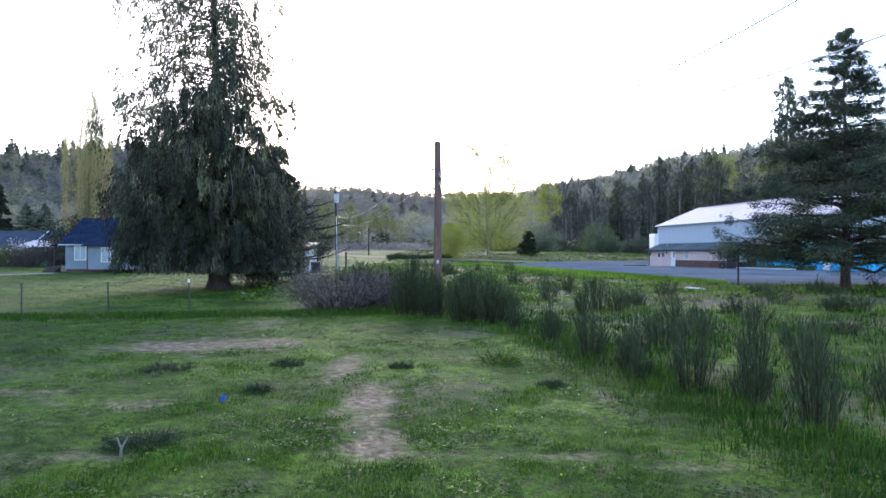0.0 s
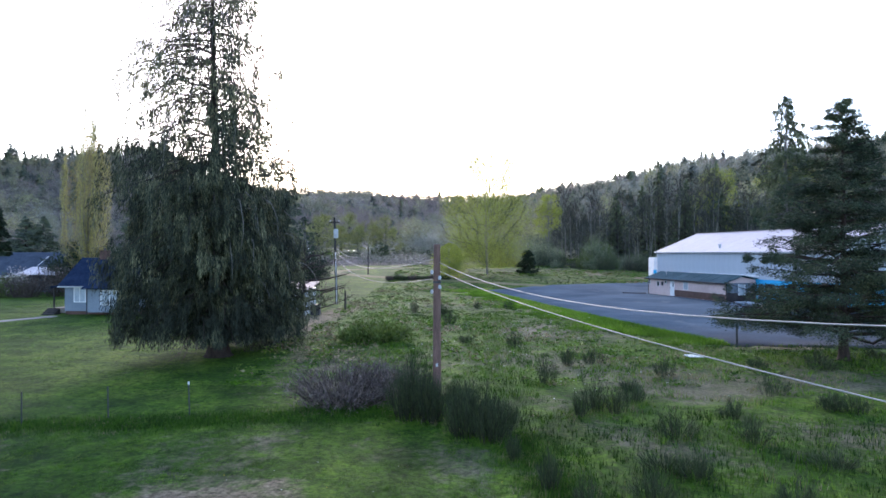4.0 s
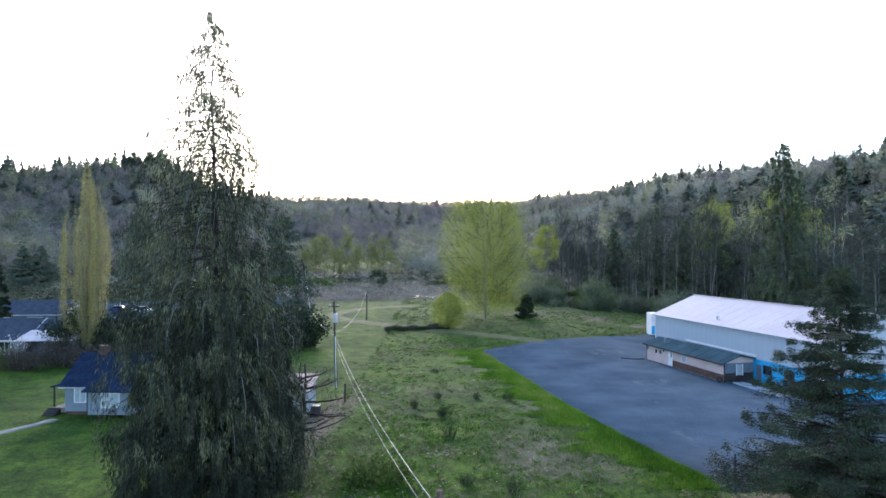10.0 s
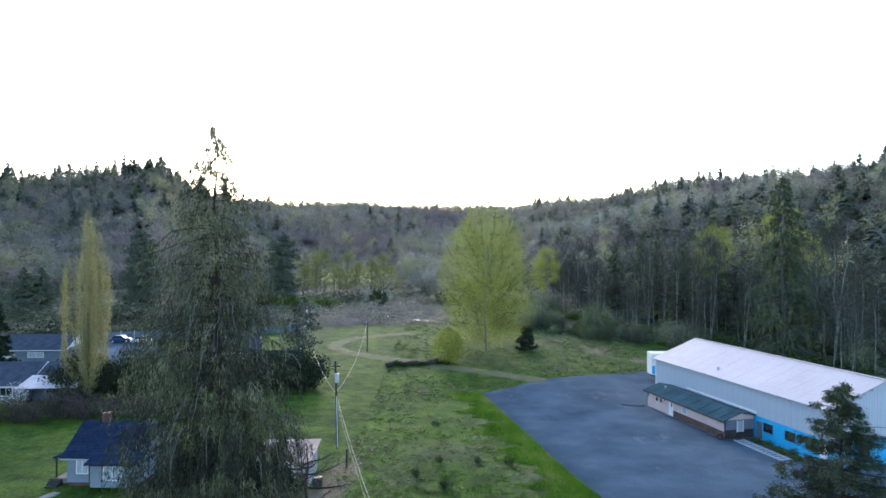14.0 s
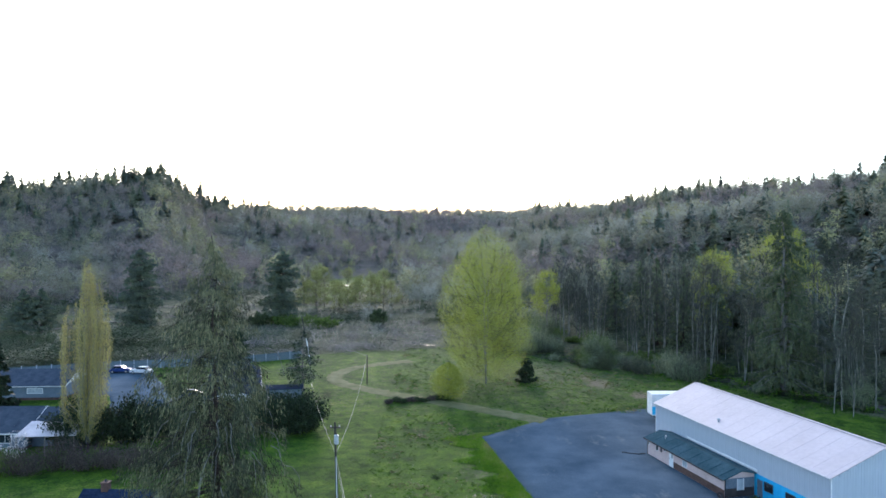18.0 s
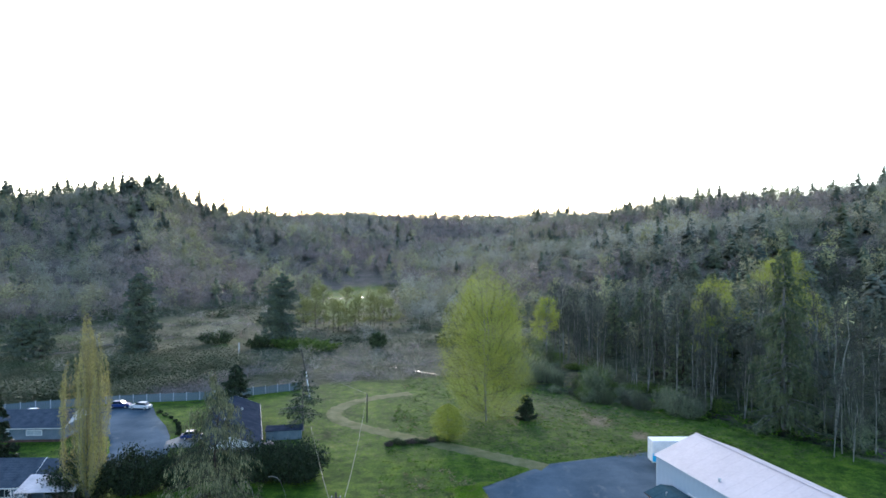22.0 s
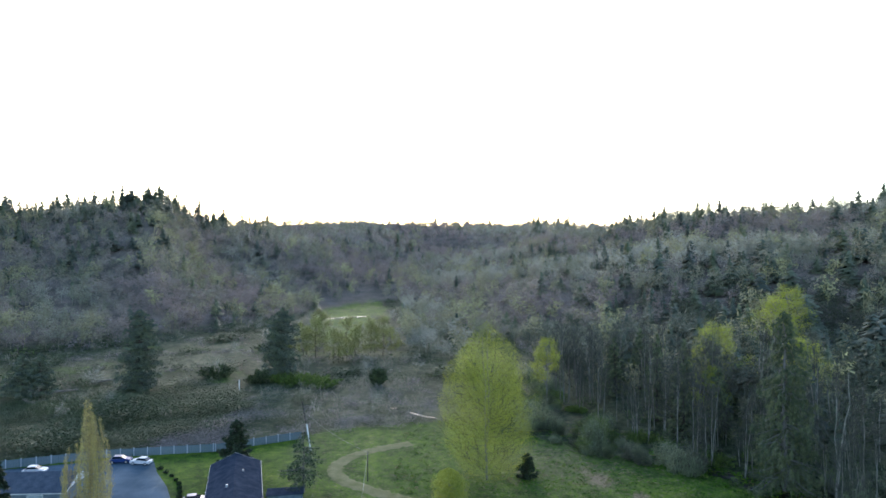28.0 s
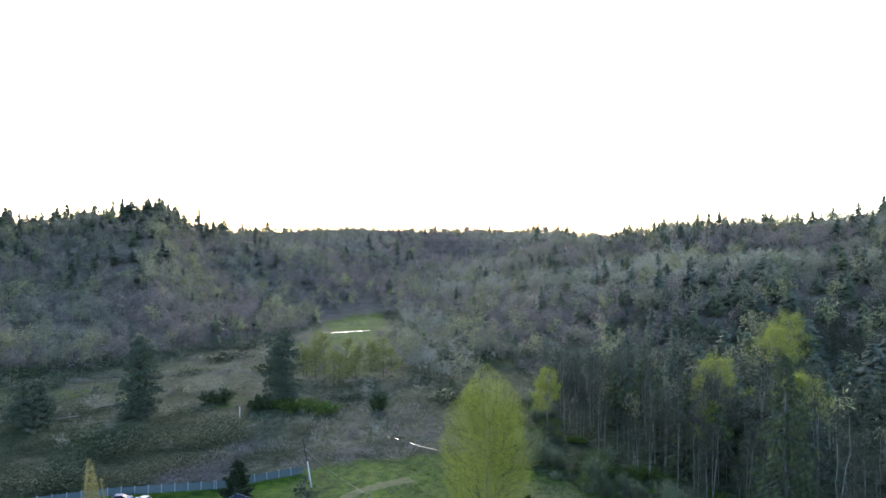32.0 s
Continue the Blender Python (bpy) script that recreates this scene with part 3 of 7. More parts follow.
def ribbon(name, line, width, mat, label, category, lift=0.05, ragged=0.06):
    pts = np.array(line, float)
    seg = np.concatenate([[0], np.cumsum(np.hypot(*np.diff(pts, axis=0).T))])
    s = np.arange(0, seg[-1], 0.8)
    # smooth the bends
    x, y = np.interp(s, seg, pts[:, 0]), np.interp(s, seg, pts[:, 1])
    for _ in range(12):
        x[1:-1], y[1:-1] = (x[:-2] + 2 * x[1:-1] + x[2:]) / 4, (y[:-2] + 2 * y[1:-1] + y[2:]) / 4
    dx, dy = np.gradient(x), np.gradient(y)
    k = np.hypot(dx, dy)
    rng = np.random.default_rng(8)
    rowsv = []
    for c in np.linspace(-0.5, 0.5, 7):
        w = width * c + rng.normal(size=len(s)) * ragged * width * (abs(c) > 0.3)
        xx, yy = x + dy / k * w, y - dx / k * w
        rowsv.append(np.stack([xx, yy, ground_z(xx, yy) + lift - (0.12 if abs(c) > 0.45 else 0)], -1))
    v = np.stack(rowsv, 1)
    i, j = np.meshgrid(np.arange(len(s) - 1), np.arange(6), indexing="ij")
    q = np.stack([i * 7 + j, (i + 1) * 7 + j, (i + 1) * 7 + j + 1, i * 7 + j + 1], -1).reshape(-1, 4)[:, ::-1]
    return tagged(new(name, mesh_of(name, v.reshape(-1, 3), q, mat)), label, category, kind="structure")


ribbon("road_track", TRACK, 4.0, M_GRAVEL, "grassy gravel track winding off the paved yard", "track")
ribbon("pavement_garden_path", ((-37.2, 49), (-35.7, 51.2), (-34.0, 54.0), (-33.6, 55.6)), 1.1, M_CONCRETE, "narrow concrete garden path to the cottage steps", "path")
for k, line in enumerate((((-16, 178.4), (-14.6, 177.9), (-13.4, 176.2), (-12, 175.4)), ((-9.3, 172.7), (-8, 172.0), (-7, 170.0), (-5.2, 169.3), (-4, 167.8), (-1.8, 166.9)))):
    ribbon(f"water_creek_{k + 1}", line, 0.4, M_WATER, "shallow creek reflecting the pale sky", "creek", lift=0.1, ragged=0.3)
# drawn wide to take in the dark shadow along the banks
ribbon("water_side_creek", ((50, 134), (57.1, 126.3), (59.2, 121.4), (64.1, 114.9), (69.1, 111.5), (74.1, 107.7), (80, 103)), 3.0, M_WATER_DARK, "dark shaded creek at the foot of the wooded slope", "creek", lift=0.12)
ribbon("water_pond", ((-67, 367), (-61, 368), (-55, 371), (-43, 375.5)), 1.8, M_WATER, "small pale pond in the far meadow", "pond", lift=0.3)

# ---- forests, scrub: plants past counting ----
def bare_template(rng, twigs=130, limbs=12, width=0.3, low=0.15, fat=0.015):
    pieces = []
    for a in (0.0, math.pi / 2):
        c, s = math.cos(a) * 0.008, math.sin(a) * 0.008
        pieces.append((np.array([[-c, -s, 0], [c, s, 0], [0, 0, 0.95]]), np.array([[0, 1, 2]])))
    tips = []
    for _ in range(limbs):
        a, z0 = rng.uniform(0, 2 * np.pi), rng.uniform(low, 0.75)
        ln = rng.uniform(0.15, 0.34)
        e = np.array([math.cos(a) * width * rng.uniform(0.5, 1), math.sin(a) * width * rng.uniform(0.5, 1), min(z0 + ln, 1.0)])
        b = np.array([0, 0, z0])
        pieces.append((np.array([b - [0.006, 0.004, 0], b + [0.006, 0.004, 0], e]), np.array([[0, 1, 2]])))
        tips += [b + (e - b) * t for t in (0.5, 0.75, 1.0)]
    tips = np.array(tips)
    c = tips[rng.integers(0, len(tips), twigs)] + rng.normal(size=(twigs, 3)) * [0.06, 0.06, 0.06]
    d = rng.normal(size=(twigs, 3)) * [0.7, 0.7, 0.5] + [0, 0, 0.35]
    d /= np.linalg.norm(d, axis=1, keepdims=True)
    s = np.cross(d, rng.normal(size=(twigs, 3)))
    s /= np.linalg.norm(s, axis=1, keepdims=True)
    ln, wd = rng.uniform(0.03, 0.075, (twigs, 1)), rng.uniform(fat * 0.6, fat * 1.3, (twigs, 1))
    v = np.stack([c - d * ln - s * wd, c - d * ln + s * wd, c + d * ln], 1).reshape(-1, 3)
    pieces.append((v, np.arange(twigs * 3).reshape(-1, 3)))
    return join_arrays(pieces)


def conifer_template(rng, tiers=11, per=8, width=0.17):
    pieces = [(np.array([[-0.012, 0, 0], [0.012, 0, 0], [0, 0, 1.0]]), np.array([[0, 1, 2]]))]
    for k in range(tiers):
        z = 0.1 + 0.88 * (k / tiers) ** 0.95
        r = width * (1 - z) ** 0.75 * rng.uniform(0.8, 1.15) + 0.012
        for _ in range(per):
            a = rng.uniform(0, 2 * np.pi)
            rr, zz = r * rng.uniform(0.45, 1.2), z + rng.uniform(-0.05, 0.05)
            u, w = np.array([math.cos(a), math.sin(a), 0]), np.array([-math.sin(a), math.cos(a), 0])
            half = 0.3 * rr + 0.012
            tip = u * rr + [0, 0, zz - 0.35 * rr]
            pieces.append((np.array([[0, 0, zz + 0.03], tip * [0.8, 0.8, 1] + w * half, tip, tip * [0.8, 0.8, 1] - w * half + [0, 0, -0.02]]), np.array([[0, 1, 2], [0, 2, 3]])))
    return join_arrays(pieces)


def bush_template(rng, leaves=40, size=0.16, up=0.5):
    a, r = rng.uniform(0, 2 * np.pi, leaves), np.sqrt(rng.uniform(0, 1, leaves)) * 0.5
    z = rng.uniform(0.05, 1, leaves) * np.sqrt(1 - (r / 0.56) ** 2)
    c = np.stack([r * np.cos(a), r * np.sin(a), z * 0.92], -1)
    out = np.stack([np.cos(a) * 0.5, np.sin(a) * 0.5, np.full(leaves, up)], -1)
    return leaf_cards(rng, c, size, 0.0, 1.8, out)


def hillside():
    rng = np.random.default_rng(11)
    xs, ys = [], []
    for step, r0, r1 in ((5.2, 90, 330), (6.6, 330, 640), (8.5, 640, 1080)):
        gx, gy = np.meshgrid(np.arange(-560, 560, step), np.arange(60, 1080, step))
        gx, gy = gx + rng.uniform(-0.48, 0.48, gx.shape) * step, gy + rng.uniform(-0.48, 0.48, gy.shape) * step
        r = np.hypot(gx, gy)
        ok = (r > r0) & (r < r1)
        xs.append(gx[ok]), ys.append(gy[ok])
    x, y = np.concatenate(xs), np.concatenate(ys)
    r, az = np.hypot(x, y), np.degrees(np.arctan2(x, y))
    foot, ridge = np.interp(az, AZ, FOOT), np.interp(az, AZ, RIDGE)
    meadow = far_meadow(x, y) < 1
    reach = np.where(az > -3.8, np.minimum(foot, 285 + 30 * field_noise(x, y, 26, 72)), foot)
    ok = (np.abs(az) < 41) & (r > reach + 3 + 22 * (az > 7) * (r < 260)) & (r < ridge + 45) & ~meadow
    x, y, r, az, foot, ridge = (v[ok] for v in (x, y, r, az, foot, ridge))
    s = (r - foot) / (ridge - foot)
    n1, n2, n3 = field_noise(x, y, 60, 1), field_noise(x, y, 22, 2), field_noise(x, y, 35, 3)
    crest = sstep(0.8, 0.97, s)
    clump = field_noise(x, y, 14, 6) + 0.5 * n1
    p = 0.04 + 0.42 * sstep(0.6, 1.2, clump) * (0.45 + 0.55 * (az > 6)) + 0.08 * (az > 14) + 0.14 * sstep(7, 13, az) * (s < 0.7) + 0.14 * (az < -20) * sstep(0.35, 0.7, s) + (0.24 + 0.12 * (az < -14)) * crest * (np.abs(az + 3) > 12) * sstep(-0.9, 0.3, n2 + 0.5 * (az < -14))
    con = rng.uniform(size=len(x)) < p
    bud = ~con & (rng.uniform(size=len(x)) < 0.05 + 0.3 * sstep(0.5, 1.2, n3) + 0.1 * (s < 0.12) * (az < 10))
    gap = (n2 < -0.75) & (s < 0.75) & ~con
    bare = ~con & ~bud & ~gap
    tmpl = [conifer_template(rng, 15, 9, rng.uniform(0.15, 0.25)) for _ in range(9)]
    k = con.sum()
    h = rng.uniform(5.5, 13.5, k) * (0.9 + (0.2 + 0.3 * (az[con] < -15)) * crest[con]) * rng.choice([0.75, 1.0, 1.25], k)
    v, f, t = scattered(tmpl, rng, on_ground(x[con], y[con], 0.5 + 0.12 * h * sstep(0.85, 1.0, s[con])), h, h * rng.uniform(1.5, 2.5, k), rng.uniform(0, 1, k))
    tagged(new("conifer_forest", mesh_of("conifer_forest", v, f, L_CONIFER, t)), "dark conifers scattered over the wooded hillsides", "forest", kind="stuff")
    tmpl = [bare_template(rng, 170, 14, 0.36, 0.22, 0.0135) for _ in range(8)]
    k = bare.sum()
    h = rng.uniform(6, 12.5, k) * rng.choice([0.8, 1.0, 1.0, 1.2], k)
    tint = np.clip(0.42 + 0.2 * sstep(4, 14, az[bare]) + 0.42 * field_noise(x[bare], y[bare], 45, 14) + 0.16 * n2[bare] + rng.normal(size=k) * 0.12, 0, 0.84)
    place, wide = on_ground(x[bare], y[bare], 0.3 + 0.28 * h * sstep(0.85, 1.0, s[bare])), h * rng.uniform(0.85, 1.35, k)
    # close woods get darker twigs: the dark between the trees painted in
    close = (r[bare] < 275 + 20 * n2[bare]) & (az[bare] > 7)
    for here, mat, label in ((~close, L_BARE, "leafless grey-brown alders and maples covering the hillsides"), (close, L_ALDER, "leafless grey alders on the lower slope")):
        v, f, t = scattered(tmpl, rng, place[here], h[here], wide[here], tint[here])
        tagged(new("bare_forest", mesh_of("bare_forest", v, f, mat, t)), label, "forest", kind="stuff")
    tmpl = [bare_template(rng, 150, 11, 0.3, 0.12, 0.014) for _ in range(3)]
    k = bud.sum()
    h = rng.uniform(8, 16, k)
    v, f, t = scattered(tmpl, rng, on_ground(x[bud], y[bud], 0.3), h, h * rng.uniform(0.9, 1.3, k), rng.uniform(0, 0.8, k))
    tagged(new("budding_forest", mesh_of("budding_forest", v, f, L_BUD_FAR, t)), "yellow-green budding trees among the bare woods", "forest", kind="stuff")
    # low growth between the trunks
    k = 2200
    az2, u = rng.uniform(-40, 40, k), rng.uniform(0, 1, k)
    f2, g2 = np.interp(az2, AZ, FOOT), np.interp(az2, AZ, RIDGE)
    r2 = f2 + (g2 - f2) * u ** 1.4
    x2, y2 = r2 * np.sin(np.radians(az2)), r2 * np.cos(np.radians(az2))
    m2 = far_meadow(x2, y2) > 0.9
    x2, y2 = x2[m2], y2[m2]
    k = len(x2)
    h = rng.uniform(1.5, 4.5, k)
    near = (np.hypot(x2, y2) < 230) & (x2 > 15)
    h = h * np.where(near, 0.6, 1.0)
    tint = np.clip(0.5 + 0.35 * near + 0.3 * field_noise(x2, y2, 18, 5) * ~near + rng.normal(size=k) * 0.2, 0, 1)
    v, f, t = scattered([bush_template(rng, 50, 0.09) for _ in range(4)], rng, on_ground(x2, y2), h, h * rng.uniform(1.2, 2.2, k), np.where(near, np.maximum(tint, 0.75), tint))
    tagged(new("undergrowth", mesh_of("undergrowth", v, f, L_SHRUB, t)), "brown and green undergrowth below the bare woods", "undergrowth", kind="stuff")


hillside()


def valley_scrub():
    rng = np.random.default_rng(21)
    k = 15000
    x, y = rng.uniform(-230, 45, k), rng.uniform(132, 430, k)
    r, az = np.hypot(x, y), np.degrees(np.arctan2(x, y))
    foot = np.interp(az, AZ, FOOT)
    wet = far_meadow(x, y) < 1
    n = field_noise(x, y, 20, 7)
    straw = covers(x, y)[0] > 0.5
    ok = (r < foot + 6) & (az > -40) & ~wet & (~straw | (rng.uniform(size=k) < 0.25)) & (y > scrub_line(x) + 1) & (track_gap(x, y) > 4) & (n + rng.normal(size=k) * 0.5 + 0.9 * (y < 200) > -0.3) & (x < 34)
    # thicker brush behind the board fence
    xb, yb = rng.uniform(-135, -50, 2600), rng.uniform(140, 196, 2600)
    thick = (yb > scrub_line(xb) + 2) & (yb < 190 + 8 * field_noise(xb, yb, 15, 23)) & (xb > -0.8 * yb)
    x, y = np.concatenate([x[ok], xb[thick]]), np.concatenate([y[ok], yb[thick]])
    n, r = field_noise(x, y, 20, 7), np.hypot(x, y)
    k = len(x)
    h = rng.uniform(0.5, 2.0, k) * (0.8 + 0.4 * np.clip(n, 0, 1.5))
    g = field_noise(x, y, 28, 9)
    near = y < 200 + 15 * g
    dark = x + 10 * g < -66
    tint = np.clip(np.where(near, np.where(dark, 0.8 + 0.06 * g, 0.17 + 0.1 * g), 0.53 + 0.22 * g) + rng.normal(size=k) * np.where(near, 0.09, 0.2), 0, 1)
    bank = x > 4 + 6 * g
    tint = np.where(bank, np.clip(0.82 + 0.16 * field_noise(x, y, 7, 68) + rng.normal(size=k) * 0.1, 0.4, 1), tint)
    h = h * np.where(near, np.where(dark, 1.5, 1.2), 0.8)
    dense = field_noise(x, y, 11, 19) + rng.normal(size=k) * 0.25 > 0.7
    h, tint = np.where(dense, h * 1.9, h), np.where(dense, np.clip(0.78 + 0.1 * g, 0.65, 0.95), tint)
    w = h * rng.uniform(1.6, 3.2, k)
    close = y < 205
    low = scattered([bush_template(rng, 150, 0.032) for _ in range(6)], rng, on_ground(x, y)[close], h[close], w[close], tint[close])
    far = scattered([bush_template(rng, 36, 0.09) for _ in range(6)], rng, on_ground(x, y)[~close], h[~close], w[~close], tint[~close])
    v, f, t = np.concatenate([low[0], far[0]]), np.concatenate([low[1], far[1] + len(low[0])]), np.concatenate([low[2], far[2]])
    tagged(new("valley_scrub", mesh_of("valley_scrub", v, f, L_SHRUB, t)), "low brown and olive scrub over the valley floor", "scrub", kind="stuff")
    # arching pale canes over the bramble mounds
    k = 3000
    x, y = rng.uniform(-76, -6, k), rng.uniform(150, 212, k)
    ok = (y > scrub_line(x) + 3) & (x + 10 * field_noise(x, y, 28, 9) > -66) & (track_gap(x, y) > 5) & (field_noise(x * 0.6, y, 9, 66) > -0.5)
    x, y = x[ok], y[ok]
    k = len(x)
    a, ln, up = rng.uniform(0, 2 * np.pi, k), rng.uniform(1.4, 3.2, k), rng.uniform(0.7, 1.5, k)
    root = on_ground(x, y, -0.4)
    flat = np.stack([np.cos(a), np.sin(a), 0 * a], -1)
    wide = np.stack([-np.sin(a), np.cos(a), 0 * a], -1) * rng.uniform(0.02, 0.05, (k, 1))
    top, end = root + flat * (ln * 0.5)[:, None] + [0, 0, 1] * up[:, None], root + flat * ln[:, None] + [0, 0, 1] * (0.5 * up)[:, None]
    v = np.stack([root - wide, root + wide, top + wide, top - wide, end], 1).reshape(-1, 3)
    i = np.arange(k)[:, None] * 5
    f = np.concatenate([i + [[0, 1, 2]], i + [[0, 2, 3]], i + [[3, 2, 4]]], 1).reshape(-1, 3)
    tagged(new("bramble_canes", mesh_of("bramble_canes", v, f, L_BARE, np.repeat(rng.uniform(0.1, 0.8, k), 5))), "pale arching dead canes over the bramble mounds", "brambles", kind="stuff")
    # thickets of bare willow
    k = 900
    x, y = rng.uniform(-200, 40, k), rng.uniform(165, 420, k)
    r, az = np.hypot(x, y), np.degrees(np.arctan2(x, y))
    ok = (r < np.interp(az, AZ, FOOT) + 10) & (field_noise(x, y, 24, 12) > 0.2) & (az > -40) & (far_meadow(x, y) > 1) & ~((x > 2) & (y < 160 + x))
    x, y = x[ok], y[ok]
    k = len(x)
    h = rng.uniform(2.0, 5.5, k)
    v, f, t = scattered([bare_template(rng, 260, 14, 0.5, 0.05, 0.009) for _ in range(4)], rng, on_ground(x, y), h, h * rng.uniform(0.9, 1.4, k), rng.uniform(0.3, 1.0, k))
    tagged(new("willow_thicket", mesh_of("willow_thicket", v, f, L_BARE, t)), "grey leafless willow thickets on wet ground", "thicket", kind="stuff")


valley_scrub()


# ---- trees that stand alone ----
def conifer(name, x, y, h, radius, mat, label, category, seed, branches=150, cards=45, size=0.3, droop=0.5, clear=0.06, trunk_r=None, power=0.8, bark=None, bare_top=0.0, hang=1.1, limb=1.0, strings=False, skirt=1.0, bulge=0.0, group="", lean=(0, 0), clump=0, long=2.0, crown=0.0, fan=0.2, single=0, taper=0.85, floor=0.0, sway=0.0, fresh=0.0, shortest=0.55, stray=0.5):
    """A trunk, drooping limbs and hanging sprays; bare_top thins the crown over that share of its height; fresh paints
    light from above into the tint.
    """
    rng = np.random.default_rng(seed)
    base = thing(name, pose(x, y, gz(x, y) - 0.1), label, category, group)
    tr = trunk_r or h * 0.016
    zs = np.array([0, 0.25, 0.7, 1.5, *np.linspace(3, h, 12)])
    rs = np.array([tr * 1.9, tr * 1.35, tr * 1.1, tr, *(tr * (1 - np.linspace(3, h, 12) / h) ** taper * 0.95 + 0.02)])
    wob = rng.normal(size=(len(zs), 2)) * 0.012 * h * (zs[:, None] / h) * 0.4
    axis = np.stack([wob[:, 0] + lean[0] * zs / h, wob[:, 1] + lean[1] * zs / h, zs], -1)
    tube("trunk", axis, rs, bark or M_BARK, base, 10)
    u = (rng.permutation(branches) + rng.uniform(0, 1, branches)) / branches
    z0 = h * (clear + (0.99 - clear) * u ** 1.12)
    rel = z0 / h
    ln = radius * (1 - rel**crown if crown else np.clip((1 - rel) / (1 - clear), 0, 1) ** power) * rng.uniform(shortest, 1.12, branches) + 0.14
    if bulge:
        ln *= 1 + bulge * np.exp(-((rel - 0.3) / 0.14) ** 2)
    if bare_top:
        ln *= np.clip((1 - rel) / 0.05, 0.3, 1)
    ln *= skirt + (1 - skirt) * sstep(clear, clear + 0.28, rel)
    a = rng.uniform(0, 2 * np.pi, branches)
    ln *= 1 - sway * np.cos(a)
    limb_pieces, centres, dirs, shades = [], [], [], []
    for i in range(branches):
        out = np.array([math.cos(a[i]), math.sin(a[i]), 0])
        t = np.linspace(0, 1, 5)
        lift = 0.12 * ln[i] * np.sin(t * 1.6) - droop * ln[i] * 0.55 * t ** 1.8 + 0.12 * ln[i] * t ** 4
        origin = np.array([np.interp(z0[i], zs, axis[:, 0]), np.interp(z0[i], zs, axis[:, 1]), z0[i]])
        pts = origin + out * (ln[i] * t)[:, None] + np.stack([0 * t, 0 * t, lift], -1)
        pts[1:-1] += rng.normal(size=(3, 3)) * 0.04 * ln[i]
        limb_pieces.append(tube_arrays(pts, np.linspace(0.012 + 0.014 * ln[i], 0.008, 5) * limb, 4))
        keep = 2.1 - 1.5 * float(sstep(1 - bare_top - 0.14, 1 - bare_top + 0.12, rel[i])) - 0.2 * float(sstep(0.55, 0.9, rel[i])) if bare_top else 1.0
        k = max(4, int(cards * keep * (0.1 + 1.2 * ln[i] / radius)))
        s = rng.uniform(0.16, 1.03, k) ** 0.8
        if clump:
            knots = rng.uniform(0.2, 1.03, max(3, int(clump * (0.4 + ln[i] / radius))))
            knot = rng.integers(0, len(knots), k)
            s = np.clip(knots[knot] + rng.normal(size=k) * 0.03, 0.1, 1.05)
        c = np.stack([np.interp(s, t, pts[:, j]) for j in range(3)], -1)
        spread = fan * ln[i] * (0.35 + 0.65 * np.sin(s * 2.6))[:, None] + 0.1
        side = np.array([-out[1], out[0], 0])
        if clump and strings:
            # sprays hang from the limb in strings, with gaps between them
            c += side * rng.uniform(-1, 1, (len(knots), 1))[knot] * spread + rng.normal(size=(k, 3)) * [0.075, 0.075, 0.07]
            c[:, 2] -= rng.uniform(0, 1, k) ** 1.2 * (rng.uniform(0.3, 1.3, len(knots))[knot]) * droop * (0.3 + 0.24 * ln[i])
        else:
            c += side * rng.uniform(-1, 1, (k, 1)) * spread + rng.normal(size=(k, 3)) * 0.07
            c[:, 2] -= rng.uniform(0, 1, k) * droop * (0.35 + 0.28 * ln[i])
        shade = rng.normal(size=len(knots))[knot] * 0.2 if clump else np.zeros(k)
        c, shade = c[c[:, 2] > floor], shade[c[:, 2] > floor]
        k = len(c)
        centres.append(c)
        shades.append(shade)
        dirs.append(np.repeat((out * (0.4 if strings else 0.75))[None], k, 0))
    for v, q in limb_pieces[:single]:
        part("limb", mesh_of("limb", v, q, bark or M_BARK), None, base)
    v, q = join_arrays(limb_pieces[single:] or limb_pieces[:1])
    tagged(part("branchwork", mesh_of("branchwork", v, q, bark or M_BARK), None, base), kind="stuff")
    centres, dirs = np.concatenate(centres), np.concatenate(dirs)
    v, f = leaf_cards(rng, centres, size, droop * hang, long, dirs, stray)
    # fresh: sprays paler towards the top, light from above put into the tint
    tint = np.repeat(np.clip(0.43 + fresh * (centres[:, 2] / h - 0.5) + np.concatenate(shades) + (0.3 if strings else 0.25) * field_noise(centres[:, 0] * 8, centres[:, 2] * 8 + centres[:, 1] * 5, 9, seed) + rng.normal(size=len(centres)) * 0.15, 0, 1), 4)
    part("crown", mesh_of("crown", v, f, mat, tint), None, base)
    return base


